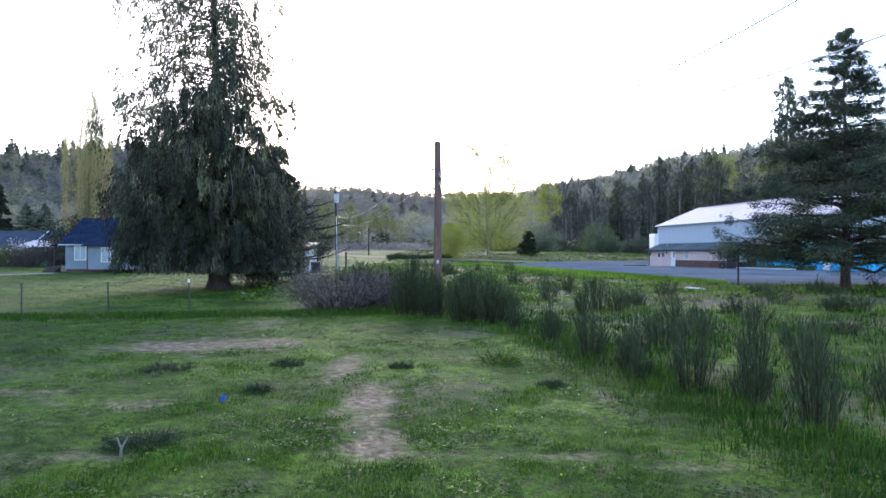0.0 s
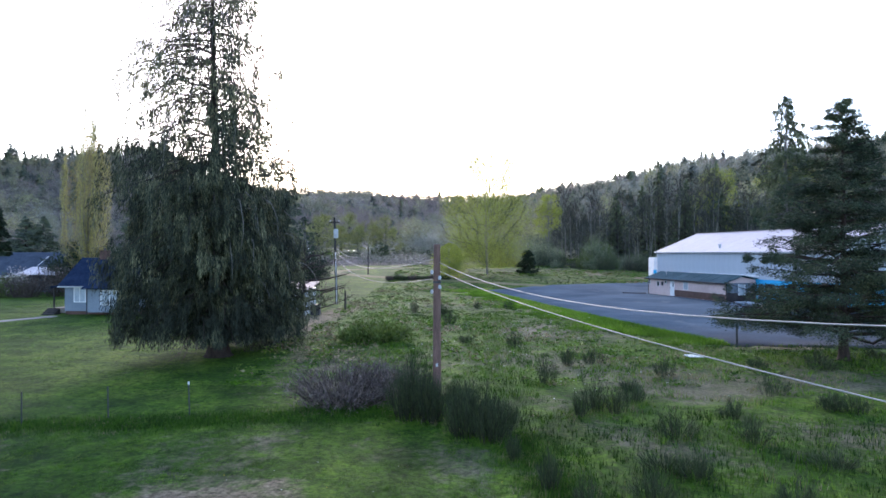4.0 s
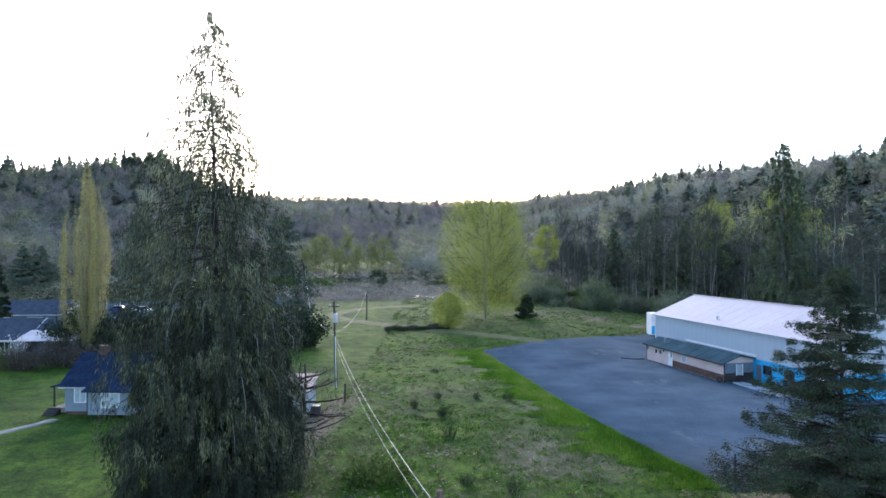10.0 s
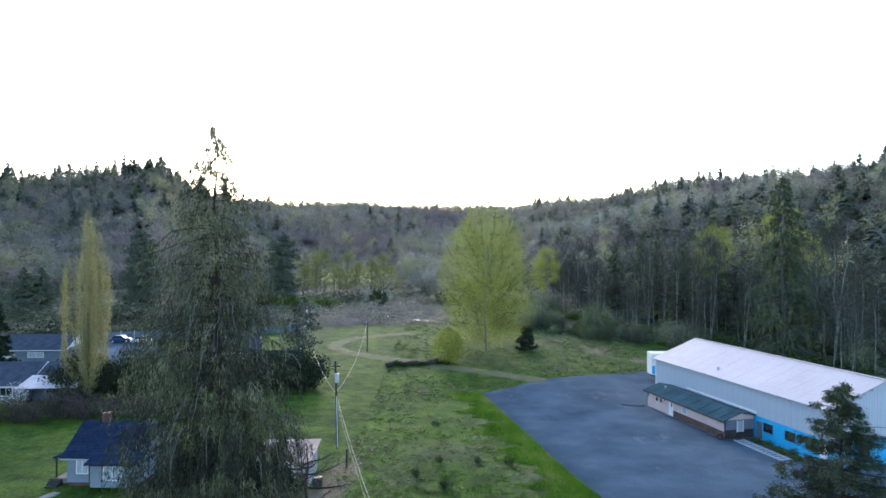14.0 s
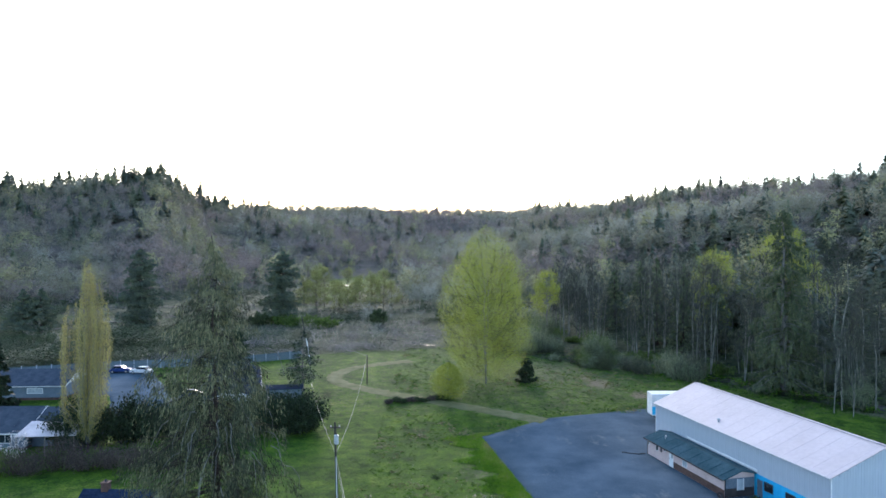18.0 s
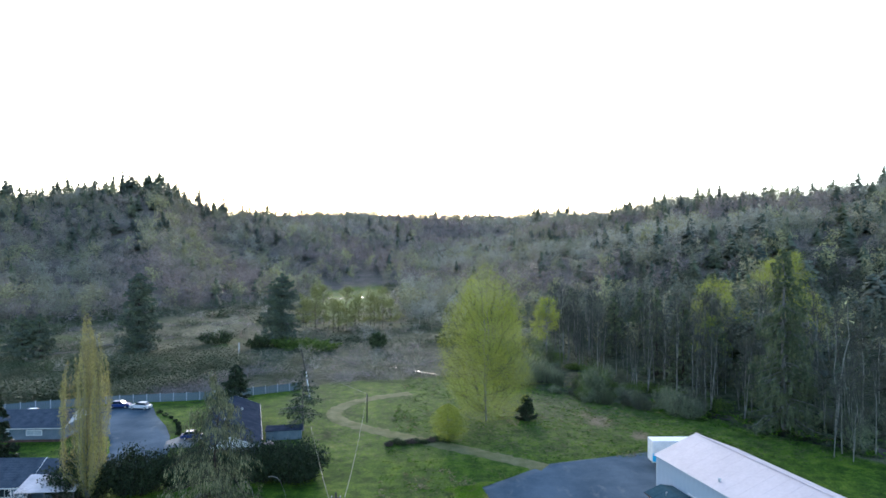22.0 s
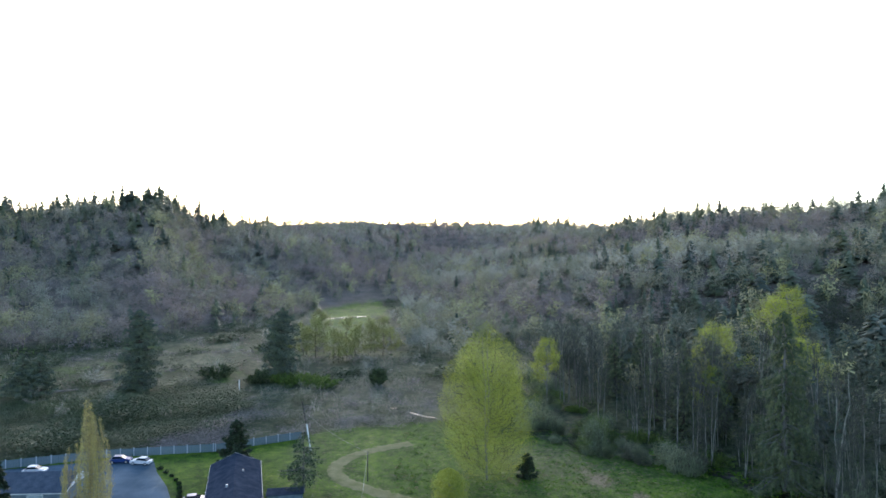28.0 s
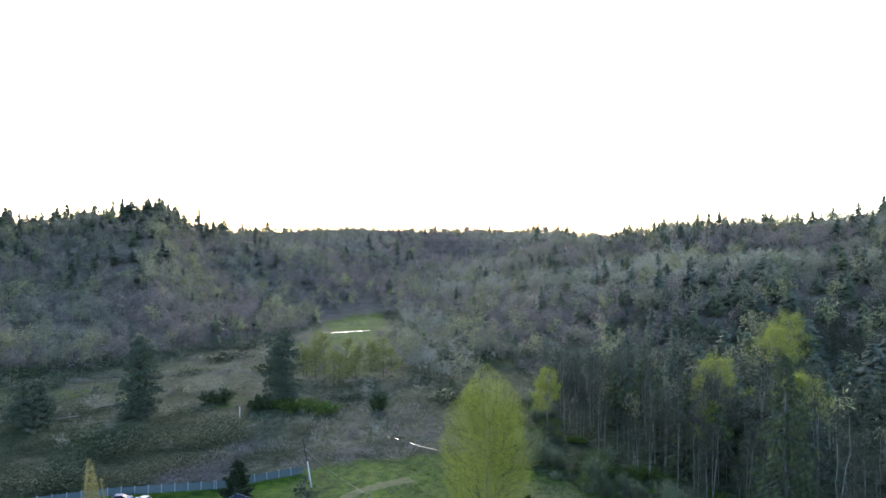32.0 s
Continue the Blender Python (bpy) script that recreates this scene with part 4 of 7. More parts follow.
def broadleaf(name, x, y, h, width, mat, label, category, seed, limbs=26, cards=5000, size=0.4, low=0.12, shape=1.0, bark=None, trunk_r=None, twig=3, upright=0.7, group="", stems=1, long=1.7, fade=0.0, rise=0.0, limb_r=0.006, even=0.0, crest=0.88, limb_bark=None):
    """A trunk that forks into rising limbs with twigs, and many small leaves gathered round their ends."""
    rng = np.random.default_rng(seed)
    base = thing(name, pose(x, y, gz(x, y) - 0.1), label, category, group)
    tr = trunk_r or h * 0.012
    for k in range(stems):
        zs = np.linspace(0, h * 0.93, 9)
        off = rng.normal(size=(9, 2)) * 0.012 * h * (zs[:, None] / h)
        side = rng.normal(size=2) * (0.12 * width if stems > 1 else 0)
        axis = np.stack([off[:, 0] + side[0] * zs / h, off[:, 1] + side[1] * zs / h, zs], -1)
        tube("trunk", axis, tr * (1 - zs / h) ** 0.9 / (1 + 0.5 * k) + 0.015, bark or M_BARK_GREY, base, 8)
    pieces, ends = [], []
    for i in range(limbs):
        z0 = h * rng.uniform(low, crest)
        a = rng.uniform(0, 2 * np.pi)
        zt = min(z0 + h * rng.uniform(0.10, 0.30) * upright * 1.4, h * rng.uniform(0.85, 0.985))
        rel = zt / h
        reach = width / 2 * max(0.1, 1.2 * min(1.0, 0.55 + 1.2 * rel) * max(0, 1 - rel ** (1.6 * shape)) ** 0.8) * rng.uniform(0.6, 1.15)
        out = np.array([math.cos(a), math.sin(a), 0])
        t = np.linspace(0, 1, 5)[:, None]
        b = np.array([np.interp(z0, zs, axis[:, 0]), np.interp(z0, zs, axis[:, 1]), z0])
        pts = b + out * reach * t ** 0.8 + np.array([0, 0, 1]) * (zt - z0) * t ** 1.25
        pts[1:] += rng.normal(size=(4, 3)) * 0.03 * h * 0.3
        pieces.append(tube_arrays(pts, np.linspace(limb_r * h, 0.001 * h + 0.008, 5) * rng.uniform(0.5, 1), 4))
        ends += [pts[2], pts[3], pts[4], (pts[3] + pts[4]) / 2]
        for _ in range(twig):
            s = rng.uniform(0.35, 0.95)
            p0 = np.array([np.interp(s, t[:, 0], pts[:, j]) for j in range(3)])
            d = out * rng.uniform(0.1, 0.9) + rng.normal(size=3) * 0.5 + [0, 0, 0.6 * upright]
            p1 = p0 + d / np.linalg.norm(d) * rng.uniform(0.05, 0.12) * min(h, 1.6 * width)
            pieces.append(tube_arrays(np.array([p0, (p0 + p1) / 2 + rng.normal(size=3) * 0.01 * h, p1]), np.array([0.0018 * h, 0.0012 * h, 0.006]), 3))
            ends += [p1, (p0 + p1) / 2]
    v, q = join_arrays(pieces)
    tagged(part("branchwork", mesh_of("branchwork", v, q, limb_bark or bark or M_BARK_GREY), None, base), kind="stuff")
    ends = np.array(ends)
    which = rng.integers(0, len(ends), cards)
    c = ends[which] + rng.normal(size=(cards, 3)) * np.array([0.03, 0.03, 0.034]) * (0.35 * h + 0.65 * width)
    if even:
        # that share of the leaves fills the crown loosely, in uneven drifts
        k = int(cards * even)
        z, a = rng.beta(1.5, 1.35, k), rng.uniform(0, 2 * np.pi, k)
        r = width / 2 * np.minimum(1, 1.2 * np.minimum(1, 0.5 + 1.4 * z) * (1 - z ** (1.6 * shape)) ** 0.8) * rng.uniform(0, 1, k) ** 0.42 * (1 + 0.12 * np.sin(3 * a + 9 * z) + 0.08 * np.sin(7 * a - 17 * z))
        c[:k] = np.stack([r * np.cos(a), r * np.sin(a), z * h], -1)
        c = c[rng.uniform(size=cards) < 0.62 + 0.4 * field_noise(c[:, 0] * 4 + c[:, 2] * 1.3, c[:, 1] * 4 - c[:, 2] * 2.2, 9, seed)]
        cards, which = len(c), which[: len(c)]
    keep = c[:, 2] > 0.04 * h
    if fade:
        keep &= rng.uniform(size=cards) > 0.93 * sstep(fade, 1.0, c[:, 2] / h)
    c, which = c[keep], which[keep]
    v, f = leaf_cards(rng, c, size, -0.3 * upright - rise, long)
    tint = np.repeat(np.clip(0.5 + 0.3 * np.sin(which[: len(c)] * 1.7) + rng.normal(size=len(c)) * 0.15, 0, 1), 4)
    part("crown", mesh_of("crown", v, f, mat, tint), None, base)
    return base


def poplar(name, x, y, h, width, mat, label, category, seed, stems=38, cards=40000, size=0.058):
    """A spindle of many near-upright leaders that end at different heights, with buds strung along them."""
    rng = np.random.default_rng(seed)
    base = thing(name, pose(x, y, gz(x, y) - 0.1), label, category)
    zs = np.linspace(0, h * 0.45, 10)
    axis = np.stack([0.1 * np.sin(zs / 5), 0.12 * np.cos(zs / 4), zs], -1)
    tube("trunk", axis, 0.13 * (1 - zs / h) ** 0.9 + 0.012, M_BARK, base, 8)
    pieces, centres = [], []
    for k in range(stems):
        q, a = math.sqrt((k + 0.5) / stems), rng.uniform(0, 2 * np.pi)
        z0, zt = h * rng.uniform(0.02, 0.3), h * (1 - 0.3 * q ** 1.8) * rng.uniform(0.8, 1.0)
        z = np.linspace(z0, zt, 9)
        rel = z / h
        r = q * width / 2 * np.minimum(0.72 + 1.2 * rel, 1.0) * np.clip(1.2 * (1 - rel ** 3.6), 0, 1) * sstep(0, 0.16 * h, z - z0)
        bend = a + rng.normal() * 0.25 * (z - z0) / h
        pts = np.stack([r * np.cos(bend), r * np.sin(bend), z], -1) + rng.normal(size=(9, 3)) * [0.1, 0.1, 0]
        pieces.append(tube_arrays(pts, np.linspace(0.05, 0.01, 9), 4))
        n = int(cards / stems * (zt - z0) / (0.62 * h))
        s = rng.uniform(0.08, 1.0, n) ** 1.25
        c = np.stack([np.interp(s, np.linspace(0, 1, 9), pts[:, j]) for j in range(3)], -1)
        centres.append(c + rng.normal(size=(n, 3)) * [0.21, 0.21, 0.3] * (1.3 - 0.8 * s)[:, None])
    v, q = join_arrays(pieces)
    tagged(part("branchwork", mesh_of("branchwork", v, q, M_BARK_GREY), None, base), kind="stuff")
    c = np.concatenate(centres)
    v, f = leaf_cards(rng, c, size, -1.6, 4.2)
    shade = np.concatenate([np.full(len(p), rng.normal() * 0.32) for p in centres])
    part("crown", mesh_of("crown", v, f, mat, np.repeat(np.clip(0.5 + shade + rng.normal(size=len(c)) * 0.15, 0, 1), 4)), None, base)
    return base


def shrub(name, x, y, h, w, mat, label, category, seed, stems=60, cards=900, size=0.12, upright=0.8, group="", long=2.0, depth=None, wood=None, bare=0.1, stray=0.5):
    """A shrub: stems that rise and lean outward from the root, with sprays along them."""
    rng = np.random.default_rng(seed)
    base = thing(name, pose(x, y, gz(x, y) - 0.05), label, category, group)
    pieces, centres, dirs = [], [], []
    d = depth or w
    for _ in range(stems):
        a, r = rng.uniform(0, 2 * np.pi), math.sqrt(rng.uniform(0, 1))
        root = np.array([math.cos(a) * r * w * 0.32, math.sin(a) * r * d * 0.32, 0])
        hh = h * rng.uniform(0.6, 1.08) * math.sqrt(max(0.08, 1 - (0.85 * r) ** 2))
        tip = root + np.array([math.cos(a) * r * w * (0.2 + 0.25 * (1 - upright)), math.sin(a) * r * d * (0.2 + 0.25 * (1 - upright)), hh])
        t = np.linspace(0, 1, 4)[:, None]
        pts = root + (tip - root) * t + np.array([0, 0, 0.1 * h]) * np.sin(t * math.pi) * (1 - upright)
        pieces.append(tube_arrays(pts, np.linspace(0.006 + 0.004 * h, 0.004, 4), 3))
        k = max(2, cards // stems)
        s = rng.uniform(bare, 1.04, k)
        c = np.stack([np.interp(s, t[:, 0], pts[:, j]) for j in range(3)], -1) + rng.normal(size=(k, 3)) * 0.06 * w * np.array([1, 1, 0.6])
        c[:, 2] = np.maximum(c[:, 2], 0.03)
        centres.append(c)
        dirs.append(np.repeat(((tip - root) / np.linalg.norm(tip - root))[None], k, 0) * (0.4 + upright))
    v, q = join_arrays(pieces)
    tagged(part("canework", mesh_of("canework", v, q, wood or M_BARK), None, base), kind="stuff")
    centres, dirs = np.concatenate(centres), np.concatenate(dirs)
    v, f = leaf_cards(rng, centres, size, 0.0, long, dirs, stray)
    part("foliage", mesh_of("foliage", v, f, mat, np.repeat(np.clip(rng.normal(size=len(centres)) * 0.22 + 0.5, 0, 1), 4)), None, base)
    return base


def dead_branches(base, h, radius, count, seed):
    """Pale bare drooping branches that show through the sprays."""
    rng = np.random.default_rng(seed)
    pieces = []
    for _ in range(count):
        z, a = h * rng.uniform(0.15, 0.8), rng.uniform(0, 2 * np.pi)
        r0, ln = radius * rng.uniform(0.55, 0.9) * (1 - 0.6 * z / h), rng.uniform(1.0, 2.6)
        out = np.array([math.cos(a), math.sin(a), 0])
        t = np.linspace(0, 1, 7)[:, None]
        pts = out * r0 + [0, 0, z] + out * ln * 0.55 * np.sin(t * 1.5) + np.array([0, 0, -1.0]) * ln * t ** 1.7 + np.cumsum(rng.normal(size=(7, 3)) * 0.06, 0)
        pieces.append(tube_arrays(pts, np.linspace(0.028, 0.008, 7), 4))
    v, q = join_arrays(pieces)
    part("dead_wood", mesh_of("dead_wood", v, q, M_BARK_GREY), None, base, "pale bare drooping twigs")["kind"] = "stuff"


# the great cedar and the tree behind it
# fresh paints its top paler, as if lit from above
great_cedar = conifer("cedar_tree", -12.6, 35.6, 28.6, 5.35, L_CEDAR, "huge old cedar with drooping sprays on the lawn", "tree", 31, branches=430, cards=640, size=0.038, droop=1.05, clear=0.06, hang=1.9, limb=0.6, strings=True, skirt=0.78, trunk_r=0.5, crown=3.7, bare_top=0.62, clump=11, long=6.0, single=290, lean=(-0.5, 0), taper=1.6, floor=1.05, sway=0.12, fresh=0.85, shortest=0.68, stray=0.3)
dead_branches(great_cedar, 28.6, 5.6, 110, 55)
conifer("cedar_tree", -11.0, 40.6, 9.0, 3.4, L_CEDAR, "smaller dark cedar behind the great one", "tree", 32, branches=150, cards=380, size=0.045, droop=1.0, clear=0.16, trunk_r=0.32, power=0.5, clump=12, long=4.6, strings=True, hang=1.6)
broadleaf("bare_tree", -10.6, 47.0, 7.0, 7.5, L_BRAMBLE, "leafless reddish-brown fruit tree beside the shed", "tree", 33, limbs=34, cards=5000, size=0.02, low=0.16, twig=12, upright=0.4, bark=M_BARK, long=9.0, trunk_r=0.2, limb_r=0.016, stems=2, shape=2.0)
conifer("fir_tree", 21.3, 34.4, 14.2, 6.4, L_FIR, "dark blue-green fir at the edge of the yard", "tree", 34, branches=230, cards=1150, size=0.034, long=4.5, droop=0.24, clear=0.1, trunk_r=0.23, power=0.78, fan=0.15, clump=11, single=229, stray=0.38, taper=1.2)
conifer("fir_tree", 63.7, 120.4, 34.0, 8.0, L_MOSSY, "tall mossy olive-green fir standing out of the bare woods", "tree", 35, branches=300, cards=560, size=0.085, droop=0.8, clear=0.04, power=0.6, long=4.0, clump=8, bark=M_BARK_GREY, strings=True)
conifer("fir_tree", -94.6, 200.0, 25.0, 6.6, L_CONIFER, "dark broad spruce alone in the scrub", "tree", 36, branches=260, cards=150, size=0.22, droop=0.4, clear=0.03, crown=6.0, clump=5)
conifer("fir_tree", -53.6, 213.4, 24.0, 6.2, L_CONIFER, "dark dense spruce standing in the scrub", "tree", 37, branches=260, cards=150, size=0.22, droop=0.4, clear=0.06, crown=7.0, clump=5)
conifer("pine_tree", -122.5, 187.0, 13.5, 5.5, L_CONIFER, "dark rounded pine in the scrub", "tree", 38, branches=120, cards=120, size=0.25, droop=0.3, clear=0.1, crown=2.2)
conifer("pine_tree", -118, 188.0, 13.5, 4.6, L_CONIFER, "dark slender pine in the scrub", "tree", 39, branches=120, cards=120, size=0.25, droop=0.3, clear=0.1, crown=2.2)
conifer("fir_tree", -26.6, 120.5, 11.5, 4.6, L_FIR, "thin ragged grey-green spruce near the lane", "tree", 40, branches=80, cards=60, size=0.16, droop=0.4, clear=0.2, crown=2.5, clump=4, bark=M_BARK_GREY)
conifer("fir_tree", -43.4, 133.5, 9.5, 4.2, L_HEDGE, "dark green yard spruce behind the long house", "tree", 41, branches=110, cards=45, size=0.35, droop=0.3, clear=0.02, power=0.55)
conifer("fir_tree", -72.3, 103.0, 13.0, 3.6, L_HEDGE, "dark green spruce between the houses", "tree", 42, branches=120, cards=45, size=0.4, droop=0.4, clear=0.03, power=0.7)
broadleaf("cottonwood_tree", 8.2, 126.0, 31.3, 16.5, L_BUD, "tall yellow-green cottonwood in fresh spring leaf", "tree", 43, limbs=120, cards=290000, size=0.078, bark=M_BARK_GREY, limb_bark=M_BARK_DULL, low=0.02, shape=2.0, trunk_r=0.17, twig=3, upright=0.8, limb_r=0.0011, stems=2, fade=0.62, even=0.84, crest=0.62)
broadleaf("willow_bush", 0.6, 115.3, 6.6, 6.2, L_BUD, "rounded yellow-green bush below the cottonwood", "bush", 44, limbs=40, cards=26000, size=0.09, low=0.03, upright=0.8, even=0.7, shape=2.0, crest=0.6)
poplar("poplar_tree", -48.6, 87.0, 27.8, 6.6, L_POPLAR, "tall columnar poplar with golden-green spring buds", "tree", 45)
conifer("round_conifer", 16.2, 127.0, 4.8, 2.1, L_HEDGE, "small dark green conifer in the meadow", "tree", 46, branches=90, cards=45, size=0.22, droop=0.1, clear=0.02, power=0.4)


# ---- the metal hall and its low annex ----
HALL = pose(30.25, 91.74, 0.03, 0, 0, -77.4)
hall = thing("metal_hall", HALL, "long white metal hall with bright blue lower walls", "building")
LEN, WID, EAVE, RIDGE_Z = 31.0, 12.8, 5.6, 8.15


def ribbed_panel(width, z0, z1, mat, name):
    """A sheet with three raised ribs, its outer face towards -y."""
    bm = bmesh.new()
    prof = []
    step = width / 3
    for k in range(3):
        x = k * step
        prof += [(x, 0), (x + step * 0.62, 0), (x + step * 0.7, -0.018), (x + step * 0.92, -0.018)]
    prof.append((width, 0))
    lo = [bm.verts.new((x, y, z0)) for x, y in prof]
    hi = [bm.verts.new((x, y, z1)) for x, y in prof]
    lo2, hi2 = [bm.verts.new((x, 0.06, z)) for x in (0, width) for z in (z0,)], [bm.verts.new((x, 0.06, z)) for x in (0, width) for z in (z1,)]
    for i in range(len(prof) - 1):
        bm.faces.new((lo[i], lo[i + 1], hi[i + 1], hi[i]))
    bm.faces.new((lo2[0], hi2[0], hi2[1], lo2[1]))
    bm.faces.new((lo[0], hi[0], hi2[0], lo2[0]))
    bm.faces.new((lo[-1], lo2[1], hi2[1], hi[-1]))
    bm.faces.new([*hi, hi2[1], hi2[0]])
    bmesh.ops.recalc_face_normals(bm, faces=bm.faces[:])
    me = bpy.data.meshes.new(name)
    bm.to_mesh(me)
    bm.free()
    me.materials.append(mat)
    return me


core = part("wall", prism([(0.08, 0), (WID - 0.08, 0), (WID - 0.08, EAVE - 0.12), (WID / 2, RIDGE_Z - 0.12), (0.08, EAVE - 0.12)], 0.08, LEN - 0.08), M_METAL_WHITE, hall, "white sheet-metal walls", Matrix(((0, 1, 0, 0), (1, 0, 0, 0), (0, 0, 1, 0), (0, 0, 0, 1))))
pw = LEN / 31
upper, lower = ribbed_panel(pw, 2.5, EAVE - 0.02, M_METAL_WHITE, "panel_upper"), ribbed_panel(pw, 0.0, 2.5, M_METAL_BLUE, "panel_lower")
for i in range(31):
    part("panel", upper, None, hall, "", pose(i * pw, 0, 0))
    if i >= 20:
        part("panel", lower, None, hall, "bright blue lower panel", pose(i * pw, 0, 0))
    else:
        part("panel", ribbed_panel(pw, 0.0, 2.5, M_METAL_WHITE, "panel_low_white") if i == 0 else bpy.data.meshes["panel_low_white"], None, hall, "", pose(i * pw, 0, 0))
    part("panel", upper, None, hall, "", pose((i + 1) * pw, WID, 0, 0, 0, 180))
    part("panel", lower, None, hall, "bright blue lower panel", pose((i + 1) * pw, WID, 0, 0, 0, 180))
gw = WID / 13
for i in range(13):
    mid = (i + 0.5) * gw
    top = EAVE + (RIDGE_Z - EAVE) * (1 - abs(mid - WID / 2) / (WID / 2)) - 0.24
    part("panel", ribbed_panel(gw, 2.5, top, M_METAL_WHITE, "panel_gable"), None, hall, "", pose(LEN, i * gw, 0, 0, 0, 90))
    part("panel", ribbed_panel(gw, 0, 2.5, M_METAL_BLUE, "panel_gable_low"), None, hall, "bright blue lower panel", pose(LEN, i * gw, 0, 0, 0, 90))


def slab(p, q, r, s, thick):
    """A slab with the four top corners given."""
    bm = bmesh.new()
    t = [bm.verts.new(c) for c in (p, q, r, s)]
    b = [bm.verts.new((c[0], c[1], c[2] - thick)) for c in (p, q, r, s)]
    bm.faces.new(t)
    bm.faces.new(b[::-1])
    for i in range(4):
        bm.faces.new((t[i], b[i], b[(i + 1) % 4], t[(i + 1) % 4]))
    bmesh.ops.recalc_face_normals(bm, faces=bm.faces[:])
    return bm


for k, (v0, v1) in enumerate(((-0.3, WID / 2), (WID + 0.3, WID / 2))):
    part("roof", slab((-0.25, v0, EAVE - 0.02), (LEN + 0.25, v0, EAVE - 0.02), (LEN + 0.25, v1, RIDGE_Z + 0.06), (-0.25, v1, RIDGE_Z + 0.06), 0.09), M_ROOF_WHITE, hall, "smooth white roof slope")
for i in range(16):
    u = 0.6 + i * 2.0
    part("roof_seam", slab((u, -0.3, EAVE - 0.012), (u + 0.05, -0.3, EAVE - 0.012), (u + 0.05, WID / 2, RIDGE_Z + 0.068), (u, WID / 2, RIDGE_Z + 0.068), 0.02), M_ROOF_WHITE, hall)
part("ridge_cap", box(-0.25, LEN + 0.25, WID / 2 - 0.18, WID / 2 + 0.18, RIDGE_Z + 0.05, RIDGE_Z + 0.11, 0.02), M_ROOF_WHITE, hall)
part("gutter", box(-0.25, LEN + 0.25, -0.42, -0.3, EAVE - 0.16, EAVE - 0.03, 0.02), M_GREYPAINT, hall, "grey eave gutter")
part("corner_trim", box(LEN - 0.02, LEN + 0.06, -0.07, 0.06, 2.5, EAVE - 0.05, 0.01), M_WHITE, hall, "white corner trim")
part("corner_trim", box(-0.06, 0.02, -0.07, 0.06, 0, EAVE - 0.05, 0.01), M_WHITE, hall, "white corner trim")
bm = bmesh.new()
bmesh.ops.create_cone(bm, cap_ends=True, segments=12, radius1=0.13, radius2=0.13, depth=0.9, matrix=Matrix.Translation((12.6, 1.0, EAVE + 0.35)))
bmesh.ops.create_cone(bm, cap_ends=True, segments=12, radius1=0.24, radius2=0.16, depth=0.16, matrix=Matrix.Translation((12.6, 1.0, EAVE + 0.86)))
part("vent_pipe", bm, M_GREYPAINT, hall, "pale roof vent pipe with a cap")

# a box trailer parked behind the hall
tz = gz(36, 102)
tr = thing("box_trailer", pose(36.3, 102.3, tz), "white box trailer with a teal lower stripe behind the hall", "trailer")
part("body", box(-3.6, 3.6, -1.25, 1.25, 1.15, 4.55, 0.04), M_WHITE, tr, "white smooth trailer body")
part("stripe", box(-3.61, 3.61, -1.258, -1.252, 1.3, 2.6), M_METAL_BLUE, tr, "teal-blue side stripe")
part("chassis", box(-3.4, 3.4, -0.5, 0.5, 0.85, 1.15, 0.02), M_STEEL, tr)
for wx in (1.6, 2.6):
    for wy in (-1.05, 1.05):
        bm = bmesh.new()
        bmesh.ops.create_cone(bm, cap_ends=True, segments=18, radius1=0.48, radius2=0.48, depth=0.28, matrix=Matrix.Translation((wx, wy, 0.48)) @ Matrix.Rotation(math.pi / 2, 4, "X"))
        part("wheel", bm, M_DARK, tr)
part("landing_leg", box(-2.6, -2.45, -0.6, 0.6, 0.0, 0.86, 0.01), M_STEEL, tr)


def hall_window(u, z0, w, h, glass, label):
    win = part("window", box(u - w / 2 + 0.06, u + w / 2 - 0.06, -0.06, 0.02, z0 + 0.06, z0 + h - 0.06), glass, hall, label)
    for a, b, c, d in ((u - w / 2, u - w / 2 + 0.07, z0, z0 + h), (u + w / 2 - 0.07, u + w / 2, z0, z0 + h), (u - w / 2 + 0.07, u + w / 2 - 0.07, z0, z0 + 0.07), (u - w / 2 + 0.07, u + w / 2 - 0.07, z0 + h - 0.07, z0 + h)):
        part("window_frame", box(a, b, -0.1, 0.02, c, d, 0.008), M_STEEL, win)


for u in (22.6, 25.8, 28.6):
    hall_window(u, 1.05, 1.35, 1.0, M_GLASS, "dark window in the blue wall")
door = part("door", box(20.85, 21.65, -0.09, 0.02, 0.12, 1.95, 0.015), M_WALL_GREY, hall, "slate-blue side door")
part("door_handle", box(20.95, 21.05, -0.16, -0.09, 1.0, 1.06, 0.01), M_STEEL, door)
door = part("door", box(29.7, 30.6, -0.09, 0.02, 0.05, 2.1, 0.015), M_WHITE, hall, "white side door")
part("door_handle", box(29.8, 29.9, -0.16, -0.09, 1.0, 1.06, 0.01), M_STEEL, door)
for v in (3.2, 8.2):
    win = part("window", box(LEN + 0.01, LEN + 0.07, v, v + 1.2, 1.1, 2.0), M_GLASS, hall, "dark window in the gable wall")
    for a, b, c, d in ((v - 0.07, v, 1.03, 2.07), (v + 1.2, v + 1.27, 1.03, 2.07), (v, v + 1.2, 1.03, 1.1), (v, v + 1.2, 2.0, 2.07)):
        part("window_frame", box(LEN, LEN + 0.1, a, b, c, d, 0.008), M_STEEL, win)

